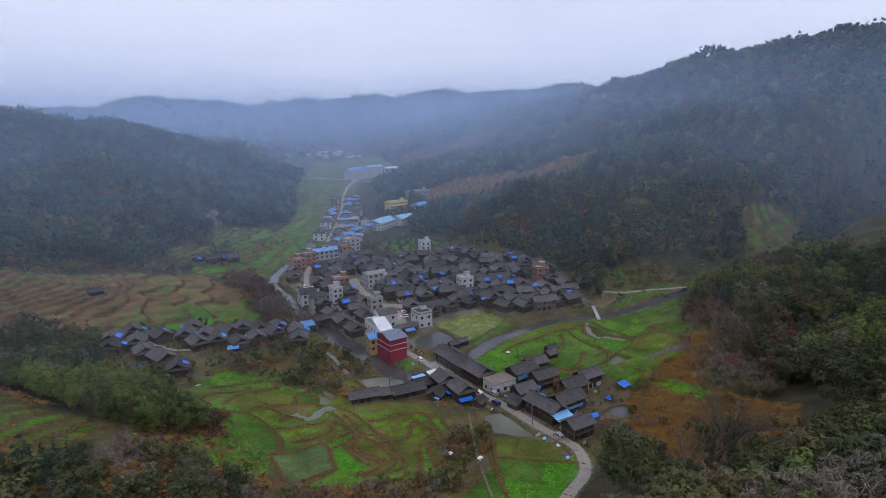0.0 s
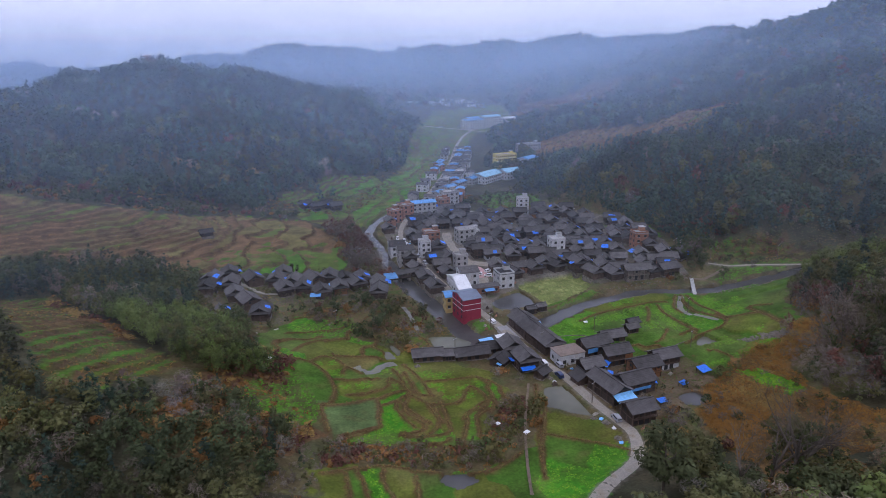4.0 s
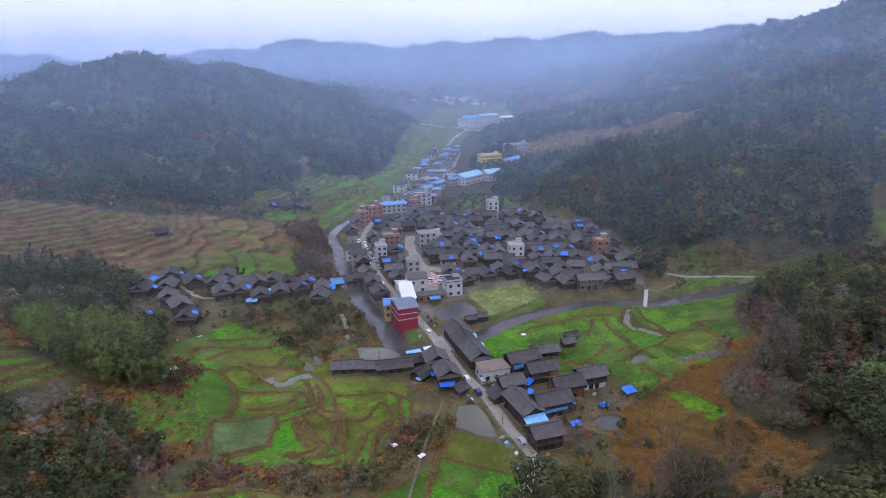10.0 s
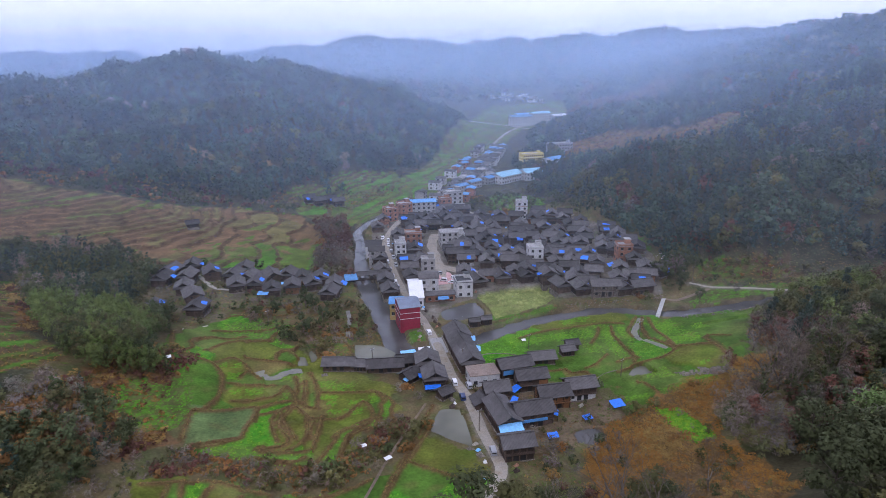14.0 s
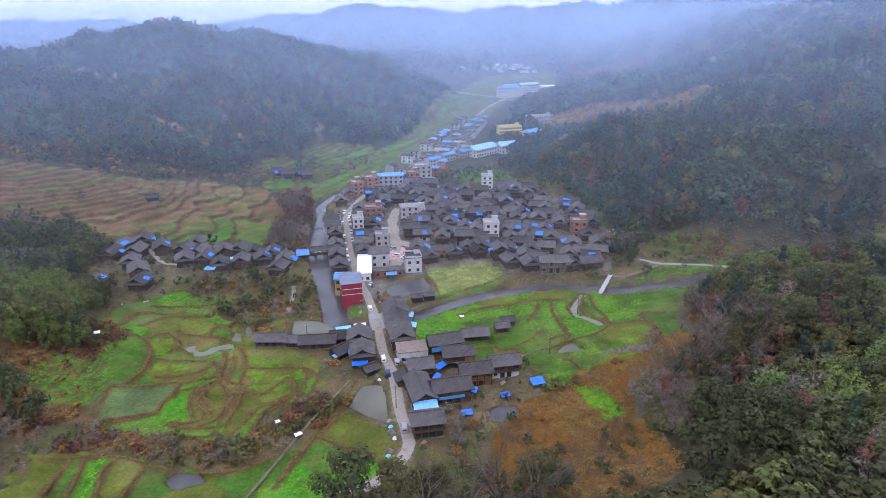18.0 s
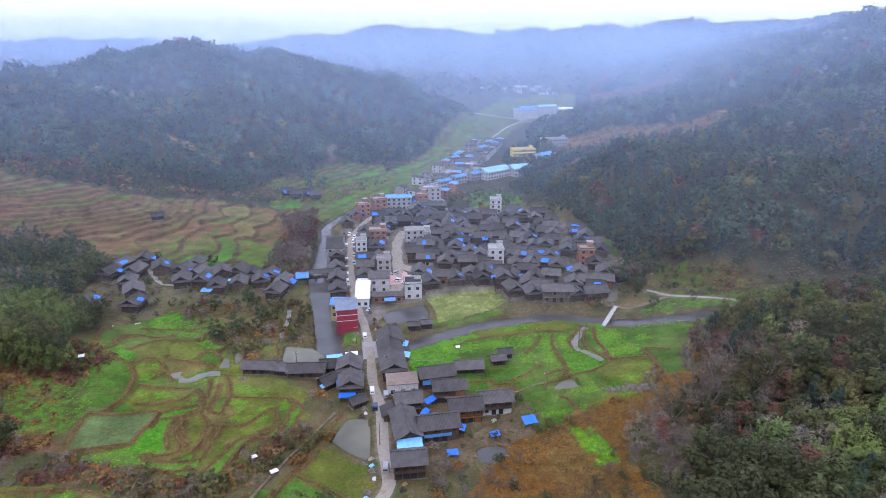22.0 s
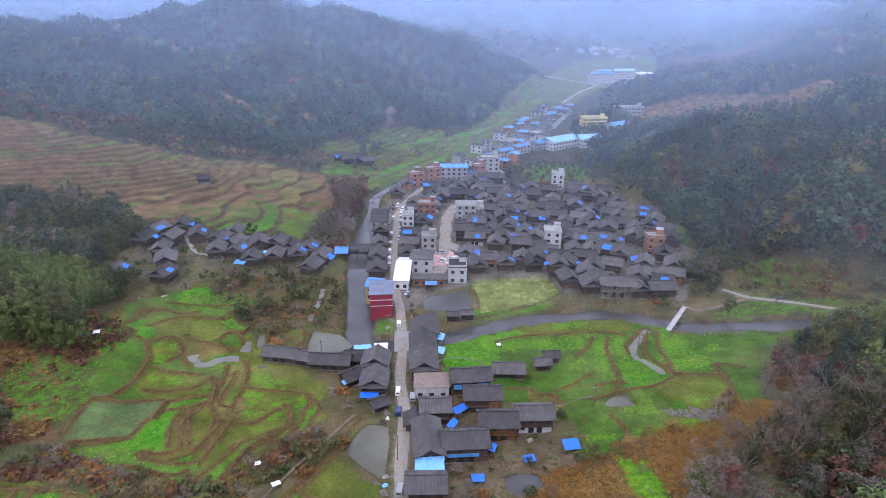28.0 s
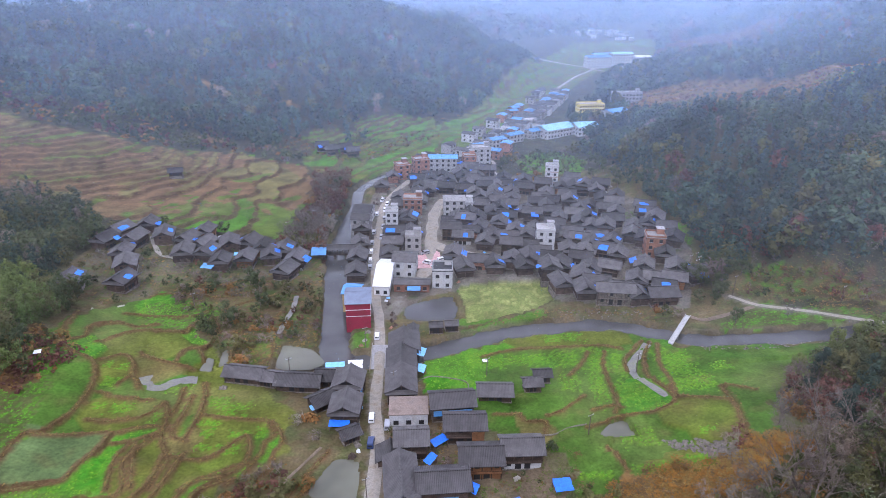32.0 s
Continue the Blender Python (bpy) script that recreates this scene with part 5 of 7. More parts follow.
def fill(area, step, turn_at, clear):
    xs_, ys_ = [p[0] for p in area], [p[1] for p in area]
    y = min(ys_)
    row = 0
    while y < max(ys_):
        x = min(xs_) + (row % 2) * step * 0.5
        while x < max(xs_):
            px, py = x + rng.uniform(-1.6, 1.6), y + rng.uniform(-1.2, 1.2)
            kind = rng.choices(KINDS, (6, 5, 5, 1.5, 2, 1, 1, 2.2, 1.4))[0]
            ok = bool(within(np.array(px), np.array(py), area))
            for line, half in clear:
                ok = ok and np.hypot(line[:, 0] - px, line[:, 1] - py).min() > half + 3.6
            if ok and free(px, py, 3.7):
                settle(px, py, turn_at(px, py) + rng.uniform(-7, 7) + 90 * (rng.random() < 0.6), kind)
            x += step
        y += step * 0.86
        row += 1


OLD_TOWN = [(-44, 262), (-45, 330), (-42, 386), (-24, 425), (5, 445), (30, 424), (58, 398), (80, 382), (100, 325), (98, 290), (86, 248), (40, 254), (40, 276), (8, 278), (4, 290), (-16, 290), (-22, 300), (-24, 262)]
WATERS = [(RIVER, 5.5), (BROOK, 6.0)]
for i, (hx, hy) in enumerate(((-144, 296), (-135, 289), (-136, 305), (-125, 295), (-114, 293), (-110, 303), (-111, 280), (-106, 290), (-102, 282), (-94, 275), (-96, 293), (-88, 296), (-85, 280), (-76, 285), (-67, 272), (-65, 284), (-133, 274), (-127, 264), (-122, 250), (-81, 292), (-137, 244), (-145, 284), (-72, 292))):
    settle(hx, hy, 70 + (i * 53) % 41, KINDS[(0, 1, 2, 3, 0, 5, 1)[i % 7]])
for i, (hx, hy) in enumerate(((-39.5, 289), (-38.5, 274), (-40.5, 304), (-41, 317), (6, 279), (19, 281), (31, 279), (41, 273), (44, 262), (52, 256), (70, 250))):
    settle(hx, hy, 88 + (i * 37) % 15, KINDS[(1, 0, 2, 4)[i % 4]])
for hx, hy, ht in ((-13, 230, 88), (-5, 232.5, 4), (0.5, 233.5, 4)):
    stand(timber_house(4.2, 3.4, 1, label="small grey timber hut on the river bank", skirt=False, group="huts on the river bank", name="hut", eaves=0.5), hx, hy, ht)
    keep(hx, hy, 3)
fill(OLD_TOWN, 7.3, lambda x, y: -6 - 0.12 * x + 0.05 * (y - 300), [(ROAD, 2.5), (STREET, 4.0), (MARKET, 3.4), (LANE, 1.0)] + WATERS)
for hx, hy, ht in ((74, 366, -10), (96, 262, 20), (79, 249, 4)):
    settle(hx, hy, ht, KINDS[(int(hx) + 200) % 4])
keep(62, 251, 6)
stand(timber_house(13, 7, 2, wall="stone", roof="tile", skirt=False, eaves=0.9, storey=2.8, label="long pale brick riverside house with a grey tile roof"), 62, 251, -6)
for hx, hy in ((-78, 455), (-70, 462), (-64, 455), (-86, 462)):
    settle(hx, hy, 15, KINDS[2])

# ---- the newer houses along the road up the valley ----
STRIP = [
    block_building(8.4, 7.6, 2, "grey", label="grey concrete house with a dark tile roof by the valley road", roof="tile", store=2.8, group="houses up the valley road", columns=2, ends=False),
    block_building(8, 7, 2, "brick", label="brick house with a blue sheet roof by the valley road", roof="blue", store=3.0, group="houses up the valley road", columns=2, ends=False),
    block_building(10, 8, 2, "white", label="white house with a tile roof by the valley road", roof="tile", store=3.1, group="houses up the valley road", columns=2, ends=False),
    block_building(7.6, 7.4, 2, "grey", label="bare concrete flat-roofed house by the valley road", store=2.8, parapet=False, group="houses up the valley road", columns=2, ends=False),
]
fresh = list(STRIP)
road_lie = np.gradient(ROAD, axis=0)


def settle_block(kind, x, y, turn):
    m = pose(x, y, float(hills(x, y)), 0, 0, turn)
    if kind in fresh:
        fresh.remove(kind)
        kind.matrix_basis = m
    else:
        copy_thing(kind, m)
    PLACED.append((x, y, 5.0))


for i in range(len(ROAD)):
    if 432 < ROAD[i, 1] < 700:
        dx, dy = road_lie[i] / np.hypot(*road_lie[i])
        for off, chance in ((8.0, 0.8), (17, 0.55), (27, 0.4), (-8.5, 0.12 if ROAD[i, 1] > 450 else 0.6)):
            px, py = ROAD[i, 0] + dy * off + rng.uniform(-1, 1), ROAD[i, 1] - dx * off + rng.uniform(-1, 1)
            if ROAD[i, 1] > 560 and off > 20:
                continue
            if rng.random() < chance and free(px, py, 5.0, 0.95):
                settle_block(rng.choices(STRIP, (4, 2, 4, 1))[0], px, py, math.degrees(math.atan2(dy, dx)) - 90 * rng.randint(0, 1) + rng.uniform(-4, 4))
for i in range(34):
    px, py = 300 + rng.gauss(0, 42), 1340 + rng.gauss(0, 45)
    if free(px, py, 6):
        settle_block(STRIP[rng.choice((2, 3))], px, py, rng.uniform(-20, 20))
for px, py in ((58, 590), (61, 604)):
    settle_block(STRIP[1], px, py, 30)


# ---- bridges, vehicles, tarpaulins and small things ----
def footbridge(ax, ay, bx, by, z, wide):
    ob = thing("footbridge", "white concrete footbridge across the shallow river", "bridge")
    length = math.hypot(bx - ax, by - ay)
    part("deck", Solid().box(0, -wide / 2, -0.35, length, wide / 2, 0).mesh("deck", M["pale"]), ob)
    for e in (-1, 1):
        part("kerb", Solid().box(0, e * wide / 2 - 0.1, 0, length, e * wide / 2 + 0.1, 0.35).mesh("kerb", M["pale"]), ob)
    for q in (0.08, 0.36, 0.64, 0.92):
        part("pier", Solid().box(length * q - 0.35, -wide / 2 + 0.1, -5, length * q + 0.35, wide / 2 - 0.1, -0.35).mesh("pier", M["grey"]), ob)
    ob.matrix_basis = pose(ax, ay, z, 0, 0, math.degrees(math.atan2(by - ay, bx - ax)))


footbridge(72.6, 219.2, 85.2, 237.8, 5.6, 1.5)


def road_bridge():
    ob = thing("road_bridge", "low concrete road bridge with pale parapets", "bridge")
    part("deck", Solid().box(-3.0, -8, -0.9, 3.0, 8, -0.02).mesh("deck", M["grey"]), ob)
    for e in (-1, 1):
        part("parapet", Solid().box(e * 2.9 - 0.12, -8, -0.02, e * 2.9 + 0.12, 8, 0.85).mesh("parapet", M["road"]), ob)
    for q in (-4, 4):
        part("pier", Solid().box(-2.6, q - 0.5, -5, 2.6, q + 0.5, -0.9).mesh("pier", M["stone"]), ob)
    ob.matrix_basis = pose(-23, 215, float(hills(-23, 215)) + 0.2, 0, 0, 3)


road_bridge()


def covered_bridge():
    ob = thing("covered_bridge", "dark covered timber bridge over the river", "bridge")
    part("deck", Solid().box(-9, -1.6, 0.4, 9, 1.6, 0.8).mesh("deck", M["timber"]), ob)
    part("roof", roof_mesh(17, 3.2, 3.6, 1.1, 0.8, M["tile"]), ob)
    for k in range(8):
        for e in (-1, 1):
            part("post", Solid().box(-8.4 + k * 2.4 - 0.1, e * 1.4 - 0.1, 0.8, -8.4 + k * 2.4 + 0.1, e * 1.4 + 0.1, 3.5).mesh("post", M["timber"]), ob)
    for q in (-5, 0, 5):
        part("pier", Solid().box(q - 0.6, -1.5, -4, q + 0.6, 1.5, 0.4).mesh("pier", M["stone"]), ob)
    ob.matrix_basis = pose(-51, 297, 1.0, 0, 0, 6)


covered_bridge()


def wheel_mesh(r, wide, mat):
    n = 14
    v = [(r * math.cos(2 * math.pi * i / n), y, r * math.sin(2 * math.pi * i / n)) for y in (-wide / 2, wide / 2) for i in range(n)]
    f = [(i, (i + 1) % n, n + (i + 1) % n, n + i) for i in range(n)] + [tuple(range(n))[::-1], tuple(range(n, 2 * n))]
    return mesh("wheel", v, f, [mat])


def vehicle(name, label, paint, length=4.3, wide=1.7, tall=1.75, bonnet=0.9):
    ob = thing(name, label, "car", "vehicles in the village")
    L, W = length / 2, wide / 2
    ring = [(-L, 0.35), (-L, 1.0), (-L + 0.25, tall - 0.1), (-L + 0.6, tall), (L - bonnet - 0.7, tall), (L - bonnet, 1.05), (L - 0.1, 0.9), (L, 0.4)]
    v = [(x, y * (1 if z < 1.1 else 0.88), z) for y in (-W, W) for x, z in ring]
    n = len(ring)
    f = [(i, (i + 1) % n, n + (i + 1) % n, n + i) for i in range(n)] + [tuple(range(n))[::-1], tuple(range(n, 2 * n))]
    part("body", mesh("body", v, f, [paint]), ob)
    for e in (-1, 1):
        part("side_window", Solid().box(-L + 0.4, e * W * 0.93 - 0.03, 1.08, L - bonnet - 0.55, e * W * 0.93 + 0.03, tall - 0.15).mesh("side_window", M["dark"]), ob)
    part("windscreen", Solid().prism([(L - bonnet - 0.04, -W * 0.8, 1.12), (L - bonnet - 0.04, W * 0.8, 1.12), (L - bonnet - 0.6, W * 0.8, tall - 0.12), (L - bonnet - 0.6, -W * 0.8, tall - 0.12)], (0.03, 0, 0.03)).mesh("windscreen", M["dark"]), ob)
    part("rear_window", Solid().box(-L - 0.02, -W * 0.7, 1.05, -L + 0.06, W * 0.7, 1.4).mesh("rear_window", M["dark"]), ob)
    for x in (-L + 0.75, L - 0.75):
        for e in (-1, 1):
            w = part("wheel", wheel_mesh(0.32, 0.2, M["dark"]), ob)
            w.location = (x, e * (W - 0.08), 0.32)
    return ob


M["car_white"] = material("white car paint", (0.75, 0.75, 0.75), 0.3, 0.05, 0.5, 3, 0)
M["car_grey"] = material("silver car paint", (0.35, 0.36, 0.38), 0.3, 0.05, 0.5, 3, 0)
M["car_blue"] = material("dark blue car paint", (0.03, 0.05, 0.13), 0.3, 0.05, 0.5, 3, 0)
FLEET = [vehicle("minivan", "small white minivan on the road", M["car_white"], 4.0, 1.6, 1.85, 0.45), vehicle("car", "silver car parked at the roadside", M["car_grey"]), vehicle("car", "dark blue car on the road", M["car_blue"]), vehicle("car", "white car parked at the roadside", M["car_white"])]
rng = random.Random(8)
parked = [(-22.2, 183, 92, 0), (-21.3, 172.5, 90, 2), (-17.6, 180, 91, 1), (-25.3, 228, 95, 3), (-18.5, 140, 86, 1)]
for k in range(30):
    i = rng.choice([q for q in range(len(ROAD)) if 268 < ROAD[q, 1] < 372])
    dx, dy = road_lie[i] / np.hypot(*road_lie[i])
    off = rng.choice((-2.0, 2.0))
    spot = (ROAD[i, 0] + dy * off, ROAD[i, 1] - dx * off, math.degrees(math.atan2(dy, dx)) + rng.choice((0, 180)), rng.choice((0, 1, 3, 3)))
    if all(math.hypot(spot[0] - q[0], spot[1] - q[1]) > 5.2 for q in parked):
        parked.append(spot)
for k in range(14):
    spot = (rng.uniform(-12, 2), rng.uniform(283, 300), rng.uniform(0, 360), rng.choice((0, 1, 3)))
    if all(math.hypot(spot[0] - q[0], spot[1] - q[1]) > 5.2 for q in parked) and free(spot[0], spot[1], 1.5):
        parked.append(spot)
used = set()
for x, y, turn, k in parked:
    z = float(land(np.array(x), np.array(y))) + (0.17 if abs(turn - 90) < 60 else 0.05)
    line = ROAD[np.argmin(np.hypot(ROAD[:, 0] - x, ROAD[:, 1] - y))]
    z = max(z, float(hills(*line)) + 0.28) if math.hypot(line[0] - x, line[1] - y) < 2.4 else z
    if k in used:
        copy_thing(FLEET[k], pose(x, y, z, 0, 0, turn))
    else:
        FLEET[k].matrix_basis = pose(x, y, z, 0, 0, turn)
        used.add(k)

# the paved square between the streets
sq = Solid().box(-7, -9, -0.6, 7, 9, 0.34).mesh("village_square", M["pink"])
plaza = tagged(new("village_square", sq), "worn pinkish paved village square", "square", kind="structure")
plaza.matrix_basis = pose(-10.5, 293, float(hills(-10.5, 293)), 0, 0, 4)


# ---- tarpaulins on roofs and in yards ----
def crumpled(w, d, seed, slope=0.0):
    """A sheet of w by d metres with folds, leaning by slope along y, 2 cm thick."""
    r = random.Random(seed)
    nx_, ny_ = 7, 5
    v = []
    for lay_ in (0, -0.03):
        for j in range(ny_):
            for i in range(nx_):
                x, y = (i / (nx_ - 1) - 0.5) * w, (j / (ny_ - 1) - 0.5) * d
                q = noise.noise((x * 0.8 + seed, y * 0.9, seed * 1.7))
                edge = 0.12 * noise.noise((i * 1.3, j * 2.1, seed + 9))
                v.append((x + edge * 2, y + edge, slope * y + 0.10 + 0.14 * q + lay_))
    n = nx_ * ny_
    f = []
    for j in range(ny_ - 1):
        for i in range(nx_ - 1):
            a = j * nx_ + i
            f += [(a, a + 1, a + nx_ + 1, a + nx_), (n + a, n + a + nx_, n + a + nx_ + 1, n + a + 1)]
    return mesh("tarpaulin", v, f, [M["tarp"]], smooth=True)


SHEETS = "blue tarpaulins"
tarp_count = 0


def tarpaulin(x, y, z, turn, w, d, slope, label):
    global tarp_count
    tarp_count += 1
    ob = tagged(new("tarpaulin", crumpled(w, d, tarp_count, slope)), label, "tarpaulin", SHEETS)
    ob.matrix_basis = pose(x, y, z, 0, 0, turn)
    return ob


rng = random.Random(14)
for x, y, turn, kind in ROOFS:
    if rng.random() < 0.46:
        roof = next(c for c in kind.children if c.name.startswith("roof"))
        co = [v.co for v in roof.data.vertices]
        Y, X = max(v.y for v in co), max(v.x for v in co)
        top, eave = max(v.z for v in co) - 0.3, min(v.z for v in co) + 0.17
        side = -1 if rng.random() < 0.8 else 1
        low_ = rng.random() < 0.55
        w, d = rng.uniform(2.0, 5.2), Y * rng.uniform(0.4, 0.65)
        cy = side * Y * (1.08 if low_ else 0.62)
        slope = -side * (top - eave) / Y * 0.9
        local = Matrix.Translation((rng.uniform(-0.4, 0.4) * X, cy, eave - 0.25 if low_ else eave + (top - eave) * 0.33 + 0.02)) @ Matrix.Rotation(radians(rng.uniform(-12, 12)), 4, "Z")
        m = pose(x, y, float(hills(x, y)), 0, 0, turn) @ local
        ob = tagged(new("tarpaulin", crumpled(w, d, 100 + len(bpy.data.objects) % 97, slope)), "creased blue tarpaulin tied over a tile roof", "tarpaulin", SHEETS)
        ob.matrix_basis = m


def awning(x, y, turn, w, d, high, label, mat="tarp", name="awning"):
    """A lean-to sheet on four poles."""
    ob = thing(name, label, "awning", "sheet awnings and lean-tos")
    sheet = crumpled(w, d, int(abs(x * 7 + y)) % 50, 0.22)
    sheet.materials[0] = M[mat]
    s_ = part("sheet", sheet, ob)
    s_.location = (0, 0, high)
    for i in (-1, 1):
        for j in (-1, 1):
            part("pole", Solid().box(i * w * 0.45 - 0.05, j * d * 0.42 - 0.05, -1.5, i * w * 0.45 + 0.05, j * d * 0.42 + 0.05, high + 0.22 * j * d * 0.42 + 0.05).mesh("pole", M["timber"]), ob)
    return stand(ob, x, y, turn)


awning(-11.5, 146.2, 2, 7.4, 4.2, 3.6, "bright pale blue sheet awning at the house end", "pale_tarp")
awning(25.5, 154.8, 8, 4.4, 3.4, 2.2, "blue sheet roof over a small shelter at the field edge")
awning(14, 150.6, 15, 3.0, 2.0, 1.4, "blue tarpaulin over a woodpile in the yard")
awning(0.5, 143.5, 4, 3.2, 2.2, 1.4, "blue tarpaulin over a yard heap")
awning(-3.5, 171, 40, 4.6, 2.4, 2.8, "crumpled blue tarpaulin between two houses")
awning(-5.6, 164.5, 60, 4.0, 2.0, 2.4, "crumpled blue tarpaulin over a passage")
awning(4.6, 154.2, 70, 3.4, 2.2, 2.4, "blue and white sheeting on a house corner")
awning(-26.4, 188.6, 88, 5.0, 1.8, 2.6, "blue awning beside the road")
awning(-30.5, 178.6, 0, 5.6, 2.2, 2.2, "blue and white awning below a gabled house")
awning(-33.6, 187.2, 88, 4.0, 1.8, 2.6, "crumpled blue tarpaulin along a gabled house")
awning(-26.6, 193.5, 88, 3.4, 1.4, 2.8, "blue sheeting over a roadside doorway", "blue")
awning(-34.2, 199.6, 10, 2.6, 1.8, 2.4, "blue sheeting between two timber houses")
awning(-38.4, 186.4, 40, 3.2, 2.0, 1.8, "grey and blue sheeting on a crooked shed", "pale_tarp")
awning(-36.2, 207, 8, 6.0, 2.2, 2.6, "pale blue sheet lean-to behind the houses", "pale_tarp")
awning(-29.8, 206.5, 5, 4.6, 3.6, 3.2, "white sheet roof beside the bridge", "sheet")
awning(-9.5, 214.5, 80, 4.8, 2.6, 3.0, "pale blue sheet roof behind the roadside houses", "pale_tarp")
awning(-9.2, 205.5, 80, 4.2, 2.4, 2.6, "pale blue sheet lean-to above the field", "pale_tarp")
awning(-57, 291.5, 6, 6.4, 6.0, 3.6, "square bright blue sheet roof at the river", "blue")
awning(-14, 260.3, 2, 5.2, 2.6, 2.8, "blue sheet lean-to on the brick workshop", "blue")
awning(-97.5, 269.5, -10, 5.0, 3.2, 3.0, "blue sheet lean-to on a hamlet house", "blue")
awning(-66, 279.8, -10, 4.0, 2.6, 3.0, "blue tarpaulin on a hamlet house")
awning(-134, 283, 20, 3.6, 2.6, 2.8, "blue tarpaulin beside a hamlet house")
awning(83.5, 249, -10, 4.4, 2.8, 3.0, "blue sheeting on a riverside hut")
awning(89, 293.5, 10, 4.6, 3.4, 7.0, "blue sheet roof behind the brick house", "blue")
awning(-90, 284, 10, 3.0, 2.2, 2.6, "pale sheet lean-to in the hamlet", "pale_tarp")
awning(11, 211, 5, 1.8, 1.3, 1.4, "small white shelter in the meadow", "sheet")
awning(-48.5, 140.5, 30, 2.2, 1.2, 1.4, "white and blue sheet shelter on the field bank", "sheet")
awning(-55, 147.5, 20, 1.6, 1.2, 1.3, "small pale shelter on the field bank", "sheet")
awning(-120, 196.5, 20, 2.0, 1.5, 1.6, "small white shelter at the meadow's edge", "sheet")


# ---- riprap, poles and walls ----
def boulders(name, label, area, count, seed, low, high):
    r = np.random.RandomState(seed)
    p = np.array(area)
    x, y = r.uniform(p[:, 0].min(), p[:, 0].max(), count * 4), r.uniform(p[:, 1].min(), p[:, 1].max(), count * 4)
    m = within(x, y, area)
    x, y = x[m][:count], y[m][:count]
    n, s = len(x), r.uniform(low, high, len(x))
    shape = np.array([(1, 0, 0.2), (0.3, 1, 0.1), (-1, 0.4, 0.3), (-0.4, -1, 0.2), (0.2, 0.1, 1), (0, 0, -0.6)])
    v = np.column_stack([x, y, land(x, y)])[:, None, :] + shape[None] * s[:, None, None] * r.uniform(0.65, 1.2, (n, 6, 3))
    f = [(k * 6 + a, k * 6 + b, k * 6 + 4) for k in range(n) for a, b in ((0, 1), (1, 2), (2, 3), (3, 0))] + [(k * 6 + b, k * 6 + a, k * 6 + 5) for k in range(n) for a, b in ((0, 1), (1, 2), (2, 3), (3, 0))]
    return tagged(new(name, mesh(name, v.reshape(-1, 3), f, [M["stone"]])), label, "stones", kind="stuff")


boulders("stone_heap", "heaped grey field stones in the meadow", [(54, 171), (59, 169.5), (71, 165.5), (69, 159.5), (62, 161.5), (56, 166)], 420, 3, 0.25, 0.6)
boulders("river_stones", "pale stones and gravel along the river edge", [(80, 214), (84, 222), (100, 219), (125, 219), (125, 215), (100, 212)], 130, 4, 0.2, 0.6)
boulders("river_stones", "pale stones below the river bank houses", [(40, 246), (40, 241), (70, 239.5), (70, 243)], 60, 5, 0.2, 0.5)


def pole(x, y, high, label="grey concrete power pole with a cross-arm"):
    ob = thing("power_pole", label, "pole", "power poles")
    part("shaft", limbs([((0, 0, -1), (0, 0, high), 0.16, 0.1)], 8), ob)
    part("cross_arm", Solid().box(-0.9, -0.06, high - 0.6, 0.9, 0.06, high - 0.48).mesh("cross_arm", M["grey"]), ob)
    for i in (-0.8, 0, 0.8):
        part("insulator", Solid().box(i - 0.05, -0.05, high - 0.48, i + 0.05, 0.05, high - 0.25).mesh("insulator", M["white"]), ob)
    return stand(ob, x, y, 30)


for x, y, h in ((-17, 196, 8), (-28.5, 222, 8), (36, 175, 7), (57, 204, 7), (11, 204, 7), (106, 250, 8), (140, 240, 8), (-75, 312, 8), (-66, 330, 8), (-92, 240, 7), (-50, 205, 6), (96, 262, 9), (97.5, 264, 9), (95, 266, 9), (98, 268, 8.5), (-38, 300, 8), (-20, 152, 8)):
    pole(x, y, h)


# ---- clutter in the yards ----
def heap(name, label, category, mat, seed, w, d, h, kind=""):
    """A loose pile: an uneven mound with a jagged top."""
    r = random.Random(seed)
    n = 7
    v = []
    for j in range(n):
        for i in range(n):
            x, y = (i / (n - 1) - 0.5) * 2, (j / (n - 1) - 0.5) * 2
            top = max(0.0, 1 - max(abs(x), abs(y)) ** 2)
            v.append((x * w * 0.5 + r.uniform(-0.1, 0.1), y * d * 0.5 + r.uniform(-0.1, 0.1), -0.25 + (h + 0.25) * top * r.uniform(0.6, 1.15)))
    f = [(j * n + i, j * n + i + 1, (j + 1) * n + i + 1, (j + 1) * n + i) for j in range(n - 1) for i in range(n - 1)]
    return tagged(new(name, mesh(name, v, f, [M[mat]])), label, category, "" if kind else "piles in the yards", kind)


PILES = [heap("woodpile", "stacked brown firewood beside a house", "woodpile", "timber", 1, 2.4, 1.4, 1.3), heap("woodpile", "pale split firewood in a yard", "woodpile", "sand", 2, 2.0, 1.4, 1.0), heap("rubble_heap", "heap of grey building rubble", "rubble", "stone", 3, 2.6, 2.0, 0.9, "stuff"),
         heap("sack_heap", "heap of white sacks in a yard", "sacks", "sheet", 4, 1.6, 1.2, 0.8), heap("brick_stack", "stack of red bricks beside a house", "bricks", "brick", 5, 1.8, 1.2, 1.1), heap("sheet_pile", "crumpled blue sheeting on the ground", "sheeting", "pale_tarp", 6, 1.8, 1.4, 0.6, "stuff")]
rng = random.Random(77)
spots, tries = [], 0
